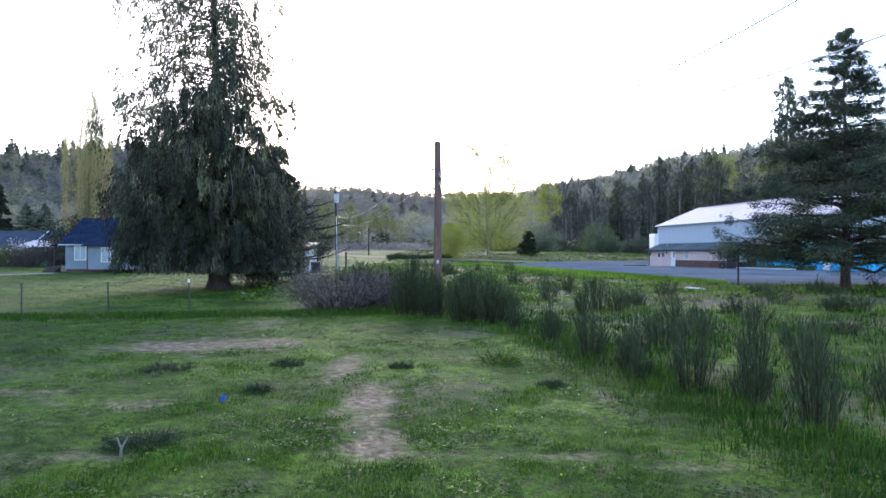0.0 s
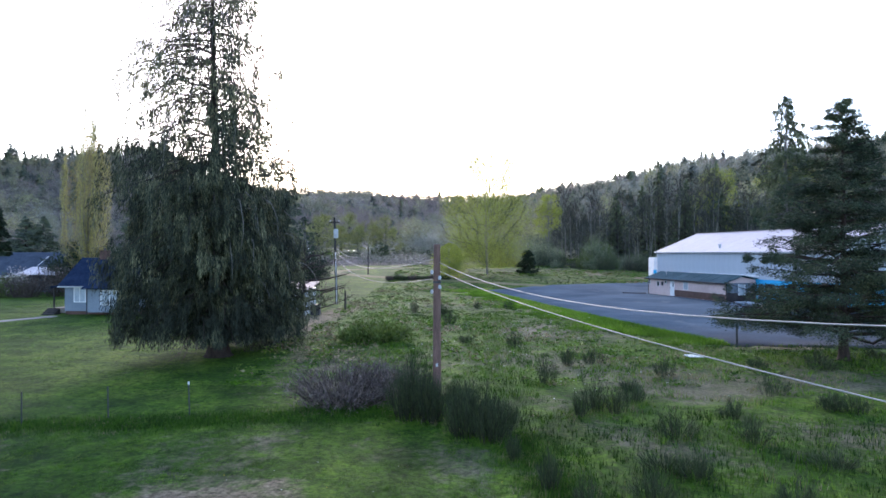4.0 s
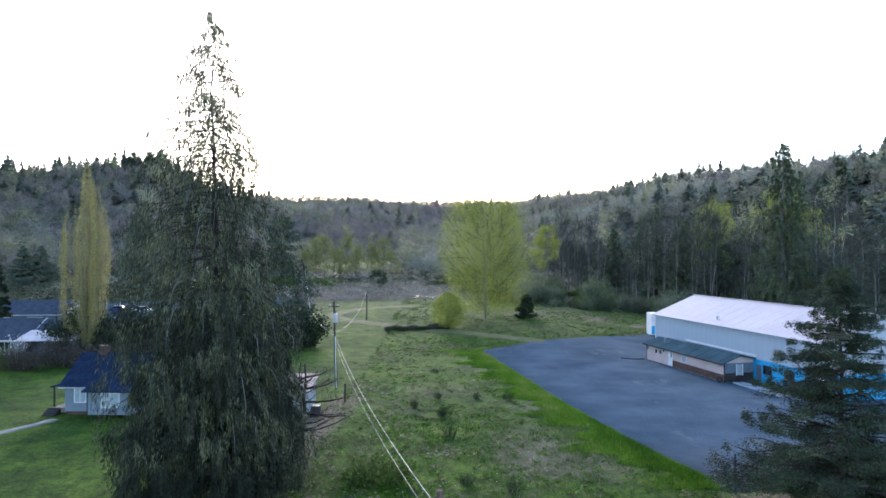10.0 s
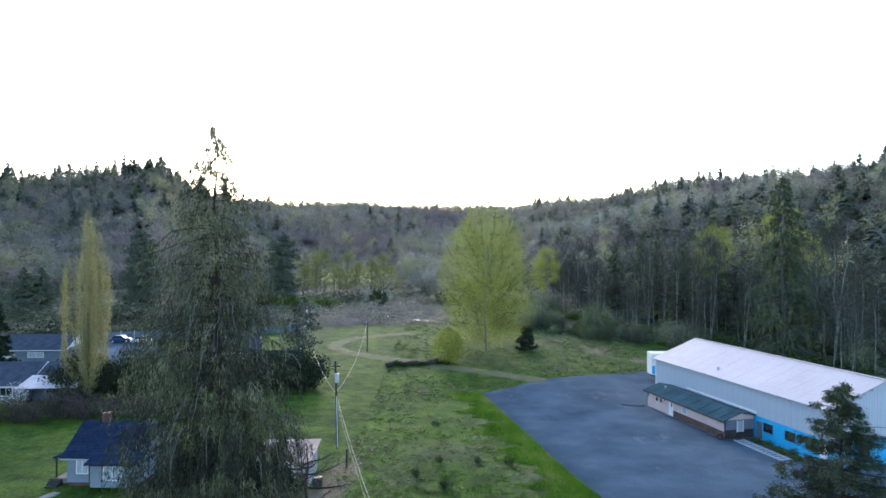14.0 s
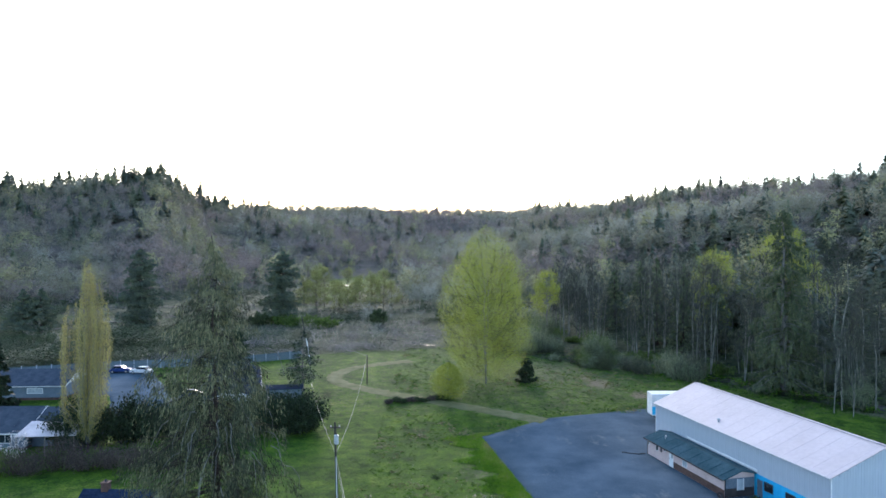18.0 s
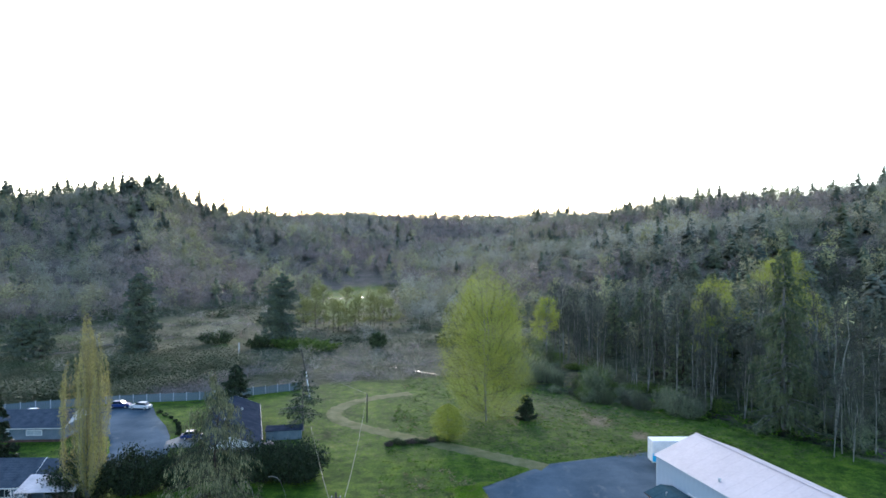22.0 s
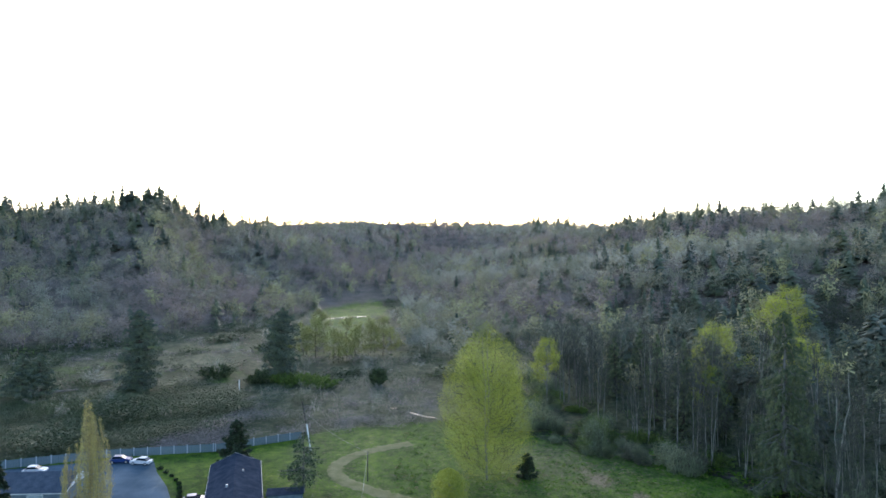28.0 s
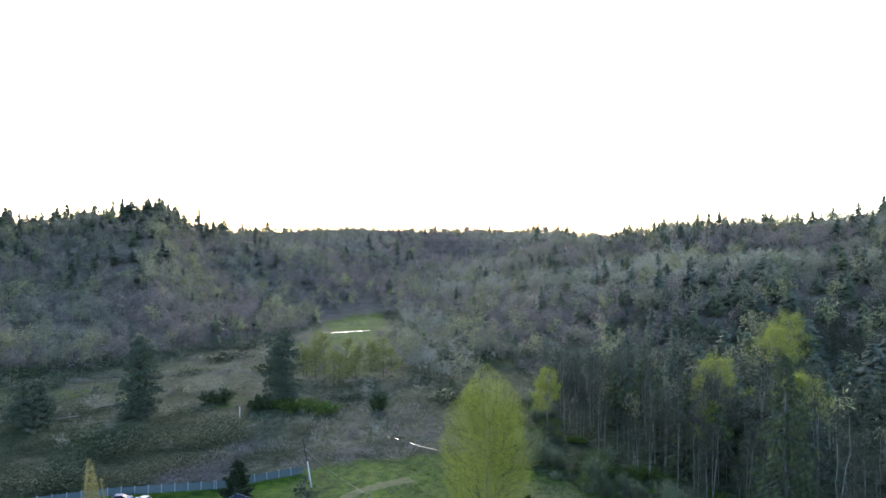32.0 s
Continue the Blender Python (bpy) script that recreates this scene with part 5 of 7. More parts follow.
annex = thing("low_annex", HALL, "low pink-walled annex with a dark green metal roof", "building")
A0, A1, AV = 4.4, 20.5, -3.92
part("wall", prism([(AV, 0), (-0.16, 0), (-0.16, 2.42), (-1.95, 2.78), (AV, 2.15)], A0, A1), M_PINK, annex, "faded pink plank walls", Matrix(((0, 1, 0, 0), (1, 0, 0, 0), (0, 0, 1, 0), (0, 0, 0, 1))))
part("roof", slab((A0 - 0.3, AV - 0.45, 2.12), (A1 + 0.35, AV - 0.45, 2.12), (A1 + 0.35, -1.95, 2.98), (A0 - 0.3, -1.95, 2.98), 0.1), M_ROOF_GREEN, annex, "dark green metal front slope")
part("roof", slab((A0 - 0.3, -1.95, 2.98), (A1 + 0.35, -1.95, 2.98), (A1 + 0.35, -0.12, 2.62), (A0 - 0.3, -0.12, 2.62), 0.1), M_ROOF_GREEN, annex, "dark green metal back slope")
for i in range(9):
    u = A0 - 0.2 + i * 1.95
    part("roof_seam", slab((u, AV - 0.45, 2.15), (u + 0.04, AV - 0.45, 2.15), (u + 0.04, -1.97, 3.01), (u, -1.97, 3.01), 0.03), M_ROOF_GREEN, annex)
part("fascia", box(A0 - 0.3, A1 + 0.35, AV - 0.5, AV - 0.45, 1.96, 2.13, 0.01), M_DARK, annex, "dark fascia board")
part("flashing", box(A0 + 3.2, A1 + 0.4, -0.13, -0.04, 2.74, 2.96, 0.01), M_WHITE, annex, "white flashing along the hall wall")
# planked front: light to the door, brown skirting past it
for i in range(27):
    u = A0 + 0.02 + i * 0.595
    if 8.9 < u < 10.3:
        continue
    low = 0.05 if u < 9 else 0.85
    part("plank", box(u, u + 0.575, AV - 0.03, AV - 0.002, low, 2.06, 0.006), M_PINK, annex)
    if u > 9:
        part("skirting", box(u, u + 0.575, AV - 0.035, AV - 0.002, 0.03, 0.83, 0.006), M_BROWN, annex)
door = part("door", box(9.6, 10.55, AV - 0.06, AV - 0.004, 0.05, 2.05, 0.012), M_WHITE, annex, "white entrance door with a small window")
part("pane", box(10.2, 10.4, AV - 0.075, AV - 0.062, 1.15, 1.75), M_GLASS, door)
part("door_handle", box(9.68, 9.76, AV - 0.13, AV - 0.06, 0.98, 1.06, 0.01), M_STEEL, door)
for u, w, z0, h, mat, lab in ((6.8, 0.5, 1.15, 0.55, M_GLASS, "small dark window"), (8.6, 0.35, 1.55, 0.3, M_GLASS, "small dark window"), (13.0, 0.9, 1.0, 0.9, M_CURTAIN, "curtained window"), (4.75, 0.3, 1.3, 0.7, M_GLASS, "narrow window")):
    win = part("window", box(u - w / 2, u + w / 2, AV - 0.05, AV - 0.033, z0, z0 + h), mat, annex, lab)
    for a, b, c, d in ((u - w / 2 - 0.05, u - w / 2, z0 - 0.05, z0 + h + 0.05), (u + w / 2, u + w / 2 + 0.05, z0 - 0.05, z0 + h + 0.05), (u - w / 2, u + w / 2, z0 - 0.05, z0), (u - w / 2, u + w / 2, z0 + h, z0 + h + 0.05)):
        part("window_frame", box(a, b, AV - 0.07, AV - 0.032, c, d, 0.005), M_WHITE, win)
part("end_panel", box(A1 + 0.004, A1 + 0.04, AV, -0.2, 0.02, 1.0, 0.005), M_DARK, annex, "dark lower end wall")
part("end_panel", box(A1 + 0.004, A1 + 0.035, AV, -0.2, 1.0, 2.1, 0.005), M_WALL_GREY, annex, "grey glazed end wall")
win = part("window", box(A1 + 0.036, A1 + 0.06, -2.3, -1.6, 0.75, 1.95), M_CURTAIN, annex, "curtained end window")
part("window_frame", box(A1 + 0.036, A1 + 0.075, -2.38, -2.3, 0.7, 2.0, 0.005), M_WHITE, win)
part("window_frame", box(A1 + 0.036, A1 + 0.075, -1.6, -1.52, 0.7, 2.0, 0.005), M_WHITE, win)
part("post", box(A1 + 0.05, A1 + 0.15, AV - 0.05, AV + 0.05, 0, 2.1, 0.01), M_DARK, annex)

part("roof_pipe", mesh_of("roof_pipe", *tube_arrays([(7.2, -3.0, 2.6), (7.2, -3.0, 3.05), (7.3, -3.0, 3.15), (7.45, -3.0, 3.12)], [0.07, 0.07, 0.07, 0.07], 8), M_GREYPAINT), None, annex, "bent grey vent pipe")
part("meter_box", box(7.7, 8.0, AV - 0.14, AV - 0.03, 1.25, 1.7, 0.01), M_STEEL, annex, "dark meter box")
part("corner_post", box(A0 - 0.03, A0 + 0.09, AV - 0.06, AV + 0.04, 0, 2.1, 0.01), M_DARK, annex)
tyre = thing("old_tyre", HALL @ pose(20.4, AV - 0.5, 0.33, 90, 0, 35), "black tyre leaning by the annex corner", "tyre")
bm = bmesh.new()
bmesh.ops.create_circle(bm, segments=10, radius=0.11, matrix=Matrix.Translation((0.24, 0, 0)) @ Matrix.Rotation(math.pi / 2, 4, "X"))
bmesh.ops.spin(bm, geom=bm.verts[:] + bm.edges[:], cent=(0, 0, 0), axis=(0, 0, 1), angle=2 * math.pi, steps=20)
bmesh.ops.remove_doubles(bm, verts=bm.verts[:], dist=0.001)
part("tread", bm, M_DARK, tyre)

# ---- poles and lines ----
def pole(x, y, top, r, mat, name, label, lean=(0, 0), hardware=True):
    z = gz(x, y)
    e = thing(name, pose(x, y, z - 0.1), label, "utility pole")
    h = top - z + 0.1
    zs = np.linspace(0, h, 9)
    tube("shaft", np.stack([lean[0] * zs / h, lean[1] * zs / h, zs], -1), np.linspace(r, r * 0.78, 9), mat, e, 14)
    bm = bmesh.new()
    bmesh.ops.create_cone(bm, cap_ends=True, segments=14, radius1=r * 0.8, radius2=r * 0.6, depth=0.03, matrix=Matrix.Translation((lean[0], lean[1], h + 0.014)))
    part("cap", bm, mat, e)
    return e, h


def insulator(e, x, y, z):
    bm = bmesh.new()
    for k, rr in enumerate((0.05, 0.07, 0.05)):
        bmesh.ops.create_cone(bm, cap_ends=True, segments=10, radius1=rr, radius2=rr * 0.8, depth=0.05, matrix=Matrix.Translation((x, y, z + 0.045 * k)))
    part("insulator", bm, M_GREYPAINT, e, "grey insulator")


p1, h1 = pole(-0.3, 23.2, 5.72, 0.16, M_POLE, "utility_pole", "weathered red-brown wooden pole among the broom")
insulator(p1, -0.18, -0.05, 5.25)
insulator(p1, -0.18, -0.05, 4.55)
insulator(p1, 0.1, -0.14, 5.05)
insulator(p1, 0.1, -0.14, 4.72)
part("bolt_band", mesh_of("bolt_band", *tube_arrays([(0, 0, 4.9), (0, 0, 4.97)], [0.15, 0.15], 14), M_STEEL), None, p1)
part("tin_tag", box(-0.04, 0.04, -0.165, -0.15, 1.9, 2.02, 0.004), M_GREYPAINT, p1, "small tin tag")
p2, h2 = pole(-11.5, 67.9, 9.2, 0.13, M_POLE_DARK, "utility_pole", "tarred utility pole with a grey transformer", (-0.25, 0))
bm = bmesh.new()
bmesh.ops.create_cone(bm, cap_ends=True, segments=16, radius1=0.24, radius2=0.24, depth=0.95, matrix=Matrix.Translation((-0.02, -0.38, 7.6)))
bmesh.ops.bevel(bm, geom=[e for e in bm.edges if len({round(v.co.z, 3) for v in e.verts}) == 1], offset=0.04, segments=2, affect="EDGES")
can = part("transformer", bm, M_GREYPAINT, p2, "light grey transformer can")
part("bushing", mesh_of("bushing", *tube_arrays([(-0.02, -0.38, 8.07), (-0.02, -0.38, 8.3)], [0.05, 0.03], 8), M_STEEL), None, can)
part("conduit", mesh_of("conduit", *tube_arrays([(0.02, -0.17, 0.2), (-0.1, -0.15, 5.6)], [0.04, 0.04], 8), M_WHITE), None, p2, "white conduit strip")
part("crossarm", box(-0.75, 0.35, -0.2, -0.1, 8.75, 8.86, 0.01), M_POLE_DARK, p2)
for dx in (-0.65, 0.25):
    insulator(p2, dx, -0.15, 8.9)
pole(-15.1, 125.4, 7.0, 0.12, M_POLE_DARK, "utility_pole", "thin dark utility pole beside the track")
lp, lh = pole(-29.5, 141.6, 13.0, 0.13, M_POLE_DARK, "utility_pole", "tall leaning pole with a pale lower half", (-1.9, 0))
part("sleeve", mesh_of("sleeve", *tube_arrays([(-0.05, -0.02, 0.4), (-0.95, -0.02, 6.2)], [0.16, 0.15], 10), M_WHITE), None, lp, "white plastic sleeve")


def cable(a, b, sag, r=0.012, name="overhead_cable", label="thin sagging overhead cable", mat=M_WIRE):
    t = np.linspace(0, 1, 25)[:, None]
    p = np.array(a) * (1 - t) + np.array(b) * t
    p[:, 2] -= sag * 4 * (t * (1 - t))[:, 0]
    ob = tube(name, p, np.full(25, r), mat, None, 5)
    return tagged(ob, label, "cable")


cable((-0.2, 23.1, 4.78), (8.2, -6.9, 4.4), 0.66, 0.0098)
cable((-0.2, 23.1, 5.09), (7.9, -6.9, 6.8), 1.37, 0.0098)
cable((-0.45, 23.2, 5.2), (-11.6, 67.7, 5.6), 0.9, 0.014, label="pale sagging cable between two poles")
cable((-0.45, 23.2, 4.5), (-11.6, 67.7, 5.0), 1.0, 0.009, label="pale sagging cable between two poles")
cable((-11.6, 68.1, 5.6), (-22.5, 108.0, 5.2), 0.8, 0.012)
cable((-11.6, 68.1, 6.0), (-15.1, 125.3, 6.9), 1.6, 0.016)
cable((-15.2, 125.5, 6.9), (-31.2, 141.6, 11.0), 0.8, 0.014)


# ---- houses ----
def gable_house(name, m, w, d, eave, ridge, wall, roof, label, over=0.45, wall_label="", roof_label=""):
    """A house w along x by d along y, ridge along x; returns its Empty."""
    e = thing(name, m, label, "house")
    part("foundation", box(-w / 2 + 0.05, w / 2 - 0.05, -d / 2 + 0.05, d / 2 - 0.05, -0.4, 0.32, 0.02), M_BROWN, e, "dark brick footing")
    part("wall", prism([(-d / 2, 0.3), (d / 2, 0.3), (d / 2, eave), (0, ridge - 0.1), (-d / 2, eave)], -w / 2, w / 2), wall, e, wall_label, Matrix(((0, 1, 0, 0), (1, 0, 0, 0), (0, 0, 1, 0), (0, 0, 0, 1))))
    s = (ridge - eave) / (d / 2)
    for k in (-1, 1):
        sl = part("roof", slab((-w / 2 - over, k * (d / 2 + over), eave - over * s + 0.06), (w / 2 + over, k * (d / 2 + over), eave - over * s + 0.06), (w / 2 + over, 0, ridge + 0.06), (-w / 2 - over, 0, ridge + 0.06), 0.13), roof, e, roof_label)
        # shingle courses
        rows = 12
        for i in range(rows):
            f0, f1 = i / rows, (i + 1) / rows
            y0, y1 = k * (d / 2 + over) * (1 - f0), k * (d / 2 + over) * (1 - f1)
            z0, z1 = (eave - over * s + 0.06) * (1 - f0) + (ridge + 0.06) * f0, (eave - over * s + 0.06) * (1 - f1) + (ridge + 0.06) * f1
            part("shingle_course", slab((-w / 2 - over, y0, z0 + 0.03), (w / 2 + over, y0, z0 + 0.03), (w / 2 + over, y1, z1 + 0.012), (-w / 2 - over, y1, z1 + 0.012), 0.02), roof, sl)
        part("gutter", box(-w / 2 - over, w / 2 + over, k * (d / 2 + over) - 0.05, k * (d / 2 + over) + 0.05, eave - over * s - 0.08, eave - over * s + 0.03, 0.01), M_GREYPAINT if wall is M_HOUSE else M_WHITE, e)
        for sx in (-1, 1):
            x = sx * (w / 2 + over)
            part("bargeboard", slab((x - 0.03, k * (d / 2 + over), eave - over * s + 0.07), (x + 0.03, k * (d / 2 + over), eave - over * s + 0.07), (x + 0.03, 0, ridge + 0.09), (x - 0.03, 0, ridge + 0.09), 0.22), M_WHITE if wall is not M_HOUSE else M_SHINGLE_BLUE, e)
    return e


def house_window(e, x, y, z0, w, h, mat=M_GLASS, axis="x", label="", side=-1):
    """A framed window on a wall; axis is the way it runs."""
    def bx(a, b, c0, c1, d, o):
        lo, hi = sorted((y + side * c0, y + side * c1))
        return box(a, b, lo, hi, d, o, 0.005) if axis == "x" else box(lo, hi, a, b, d, o, 0.005)
    win = part("window", bx(x - w / 2, x + w / 2, 0.0, 0.03, z0, z0 + h), mat, e, label)
    for a, b, c, d in ((x - w / 2 - 0.08, x - w / 2, z0 - 0.08, z0 + h + 0.08), (x + w / 2, x + w / 2 + 0.08, z0 - 0.08, z0 + h + 0.08), (x - w / 2, x + w / 2, z0 - 0.08, z0), (x - w / 2, x + w / 2, z0 + h, z0 + h + 0.08), (x - 0.025, x + 0.025, z0, z0 + h)):
        part("window_frame", bx(a, b, -0.01, 0.055, c, d), M_WHITE, win)
    return win


def siding(e, x0, x1, y, z0, z1, mat, side=-1):
    n = int((z1 - z0) / 0.2)
    for i in range(n):
        z = z0 + i * 0.2
        lo, hi = sorted((y + side * 0.003, y + side * 0.028))
        part("board", box(x0, x1, lo, hi, z, z + 0.185, 0.006), mat, e)


# the blue-roofed cottage beside the cedar
cz = gz(-31, 61)
cot = gable_house("cottage", pose(-30.4, 60.1, cz, 0, 0, -2), 6.6, 6.6, 2.75, 4.95, M_HOUSE, M_SHINGLE_BLUE, "small pale blue cottage with a deep blue shingle roof", 0.4, "pale blue board walls", "deep blue shingle slope")
siding(cot, -3.28, -0.55, -3.3, 0.34, 2.6, M_HOUSE)
house_window(cot, -1.9, -3.33, 1.15, 0.95, 1.2, M_CURTAIN, label="window with a pale blind")
# projecting room
part("bay_wall", box(-0.5, 3.3, -4.5, -3.3, 0.3, 2.5, 0.01), M_HOUSE, cot, "pale blue projecting room")
siding(cot, -0.5, 3.3, -4.5, 0.34, 2.42, M_HOUSE)
house_window(cot, 1.5, -4.53, 1.0, 1.5, 1.15, M_CURTAIN, label="wide window with pale curtains")
part("bay_roof", slab((-0.85, -4.95, 2.42), (3.65, -4.95, 2.42), (3.65, -3.2, 2.98), (-0.85, -3.2, 2.98), 0.1), M_SHINGLE_BLUE, cot, "blue shingle lean-to roof")
part("downpipe", mesh_of("downpipe", *tube_arrays([(-0.55, -4.56, 2.4), (-0.55, -4.56, 0.1)], [0.04, 0.04], 8), M_STEEL), None, cot)
ch = part("chimney", box(-1.9, -1.25, -0.3, 0.35, 4.2, 5.6, 0.02), M_BROWN, cot, "dark brick chimney")
part("chimney_cap", box(-1.96, -1.19, -0.36, 0.41, 5.6, 5.7, 0.02), M_BROWN, ch)
part("flue", mesh_of("flue", *tube_arrays([(-1.58, 0.02, 5.7), (-1.58, 0.02, 5.9)], [0.1, 0.1], 10), M_STEEL), None, ch)
# porch with steps on the west side
part("porch_roof", slab((-4.75, -3.1, 2.45), (-3.3, -3.1, 2.75), (-3.3, -0.4, 2.75), (-4.75, -0.4, 2.45), 0.12), M_SHINGLE_BLUE, cot, "blue porch roof")
part("porch_deck", box(-4.6, -3.32, -3.0, -0.5, 0.1, 0.55, 0.02), M_WOOD, cot)
for y in (-2.95, -0.6):
    part("porch_post", box(-4.6, -4.48, y, y + 0.12, 0.55, 2.4, 0.01), M_POLE_DARK, cot)
for i in range(4):
    part("step", box(-5.0, -3.9, -3.95 + i * 0.25, -3.68 + i * 0.25, -0.1, 0.12 + i * 0.14, 0.01), M_POLE_DARK, cot, "dark wooden step")
part("satellite_dish", mesh_of("satellite_dish", *tube_arrays([(-3.6, -2.6, 2.9), (-3.6, -2.66, 2.9)], [0.24, 0.05], 12), M_WHITE), None, cot, "small white dish")

# grey bungalow with a translucent carport
gb = gable_house("bungalow", pose(-67.0, 92.4, gz(-62, 92), 0, 0, 2), 18, 9.0, 2.6, 4.9, M_WALL_GREY, M_SHINGLE_GREY, "dark grey bungalow with white trim", 0.5, "slate grey walls", "grey shingle slope")
for x in (-6.5, -2.5, 2.5, 6.4):
    house_window(gb, x, -4.53, 1.0, 1.6, 1.1, M_GLASS, label="dark window with white trim")
for k in (-1, 1):
    part("wing_roof", slab((9.5, k * 3.4, 3.25), (14.6, k * 3.4, 3.25), (14.6, 0, 4.85), (9.5, 0, 4.85), 0.13), M_SHINGLE_GREY, gb, "grey shingle slope of the side wing")
part("wing_wall", box(9.0, 14.2, -2.9, 2.9, -0.2, 3.3, 0.02), M_WALL_GREY, gb, "slate grey wall of the side wing")
cp = thing("carport", pose(-54.3, 88.2, gz(-55, 89), 0, 0, 6), "open carport with a pale translucent roof", "carport")
part("roof", slab((-3.4, -2.6, 2.6), (4.4, -2.6, 2.6), (4.4, 2.4, 3.6), (-3.4, 2.4, 3.6), 0.06), M_CARPORT, cp, "pale corrugated roof sheet")
for x in (-3.2, 0.4, 4.1):
    for y, h in ((-2.4, 2.55), (2.2, 3.45)):
        part("post", box(x - 0.05, x + 0.05, y - 0.05, y + 0.05, -0.1, h, 0.01), M_WOOD, cp)
for i in range(9):
    x = -3.25 + i * 0.94
    part("rafter", slab((x, -2.5, 2.54), (x + 0.05, -2.5, 2.54), (x + 0.05, 2.35, 3.5), (x, 2.35, 3.5), 0.1), M_WOOD, cp)

# second bungalow on the street
sb = gable_house("bungalow", pose(-79.6, 118.3, gz(-80, 118), 0, 0, 3), 23, 9.0, 2.6, 4.6, M_WALL_GREY, M_SHINGLE_GREY, "blue-grey bungalow with a wide shingle roof", 0.5, "blue-grey siding", "blue-grey shingle slope")
for x in (-6, 1, 6.5):
    house_window(sb, x, -4.53, 1.1, 2.2 if x < 5 else 2.6, 0.8, M_CURTAIN, label="wide window with white trim")

part("gable_panel", prism([(-4.4, 2.55), (4.4, 2.55), (0, 4.4)], 11.51, 11.56), M_WHITE, sb, "white gable board", Matrix(((0, 1, 0, 0), (1, 0, 0, 0), (0, 0, 1, 0), (0, 0, 0, 1))))

# long house with its gable to the hedge
lhz = gz(-38, 116)
lo = gable_house("long_house", pose(-37.8, 115.0, lhz, 0, 0, 106.5), 29, 8.6, 2.9, 4.7, M_WALL_GREY, M_SHINGLE_DARK, "long low house with a grey shingle roof", 0.5, "blue siding", "grey shingle slope with a darker back")
part("gable_panel", prism([(-4.2, 2.75), (4.2, 2.75), (0, 4.5)], -14.56, -14.51), M_WHITE, lo, "white gable board", Matrix(((0, 1, 0, 0), (1, 0, 0, 0), (0, 0, 1, 0), (0, 0, 0, 1))))
part("vent", box(-3.0, -2.6, 1.0, 1.4, 4.2, 4.7, 0.02), M_GREYPAINT, lo)
part("vent", box(5.0, 5.3, -1.6, -1.3, 4.0, 4.5, 0.02), M_GREYPAINT, lo)

# shed by the pole
sh = thing("garden_shed", pose(-14.6, 58.8, gz(-15, 61), 0, 0, 2), "small grey shed with a faded tan metal roof", "shed")
part("wall", box(-2.3, 2.3, -2.6, 2.6, -0.1, 2.2, 0.02), M_GREYPAINT, sh, "pale grey boarded wall")
part("roof", slab((-2.6, -2.9, 2.25), (2.6, -2.9, 2.25), (2.6, 2.9, 2.75), (-2.6, 2.9, 2.75), 0.1), M_TAN, sh, "faded tan metal roof")
part("door", box(0.2, 1.2, -2.66, -2.58, 0, 1.95, 0.01), M_WHITE, sh, "white shed door")
for i in range(12):
    part("board", box(-2.28 + i * 0.2, -2.1 + i * 0.2, -2.63, -2.602, 0, 2.15, 0.005), M_GREYPAINT, sh)
ac = thing("air_conditioner", pose(-11.4, 56.4, gz(-12, 59)), "dark boxy air conditioner beside the shed", "air conditioner")
part("casing", box(-0.4, 0.4, -0.35, 0.35, 0.02, 0.95, 0.03), M_STEEL, ac)
part("grille", box(-0.32, 0.32, -0.37, -0.352, 0.15, 0.85, 0.01), M_DARK, ac)

# ---- fences and posts ----
post = bpy.data.meshes.new("post")
_bm = box(-0.07, 0.07, -0.09, 0.05, 0, 1.95, 0.012)
_bm.to_mesh(post)
_bm.free()
post.materials.append(M_CURTAIN)
wf = thing("garden_fence", pose(0, 0, 0), "blue-grey board fence behind the houses", "fence")
FL = ((-95, 130.2), (-72.3, 138), (-50.3, 141.7), (-33.3, 150.8))
for (ax, ay), (bx_, by_) in zip(FL, FL[1:]):
    n = int(math.hypot(bx_ - ax, by_ - ay) / 0.45)
    ang = math.degrees(math.atan2(by_ - ay, bx_ - ax))
    board = box(-0.21, 0.21, -0.015, 0.015, 0, 1.75, 0.01)
    me = bpy.data.meshes.new("board")
    board.to_mesh(me)
    board.free()
    me.materials.append(M_FENCE)
    for i in range(n):
        x, y = ax + (bx_ - ax) * i / n, ay + (by_ - ay) * i / n
        part("board", me, None, wf, "", pose(x, y, gz(x, y) - 0.05, 0, 0, ang))
        if i % 6 == 0:
            part("post", post, None, wf, "pale fence post", pose(x - 0.22 * math.cos(math.radians(ang)), y - 0.22 * math.sin(math.radians(ang)), gz(x, y) - 0.05, 0, 0, ang))
for k, (x, y) in enumerate(((-14.5, 21.9), (-12.0, 22.8), (-9.3, 23.3), (-17.2, 21.0))):
    e = thing("fence_post", pose(x, y, gz(x, y) - 0.1, 2, 1 - k, 0), "thin steel fence post in long grass", "fence post", "posts of the wire fence")
    part("stake", box(-0.02, 0.02, -0.015, 0.015, 0, 1.25, 0.004), M_STEEL, e)
    if k == 2:
        part("cap", box(-0.03, 0.03, -0.025, 0.025, 1.2, 1.32, 0.006), M_WHITE, e, "white plastic cap")
e = thing("fence_post", pose(17.5, 38.6, gz(17.5, 38.6) - 0.1), "tall dark steel post at the yard's edge", "fence post")
tube("stake", [(0, 0, 0), (0, 0, 2.55)], [0.06, 0.055], M_STEEL, e, 10)
e = thing("fence_post", pose(-9.6, 61.5, gz(-9.6, 61.5) - 0.1), "dark wooden post in the meadow", "fence post")
tube("stake", [(0, 0, 0), (0.02, 0, 1.9)], [0.09, 0.08], M_POLE_DARK, e, 10)

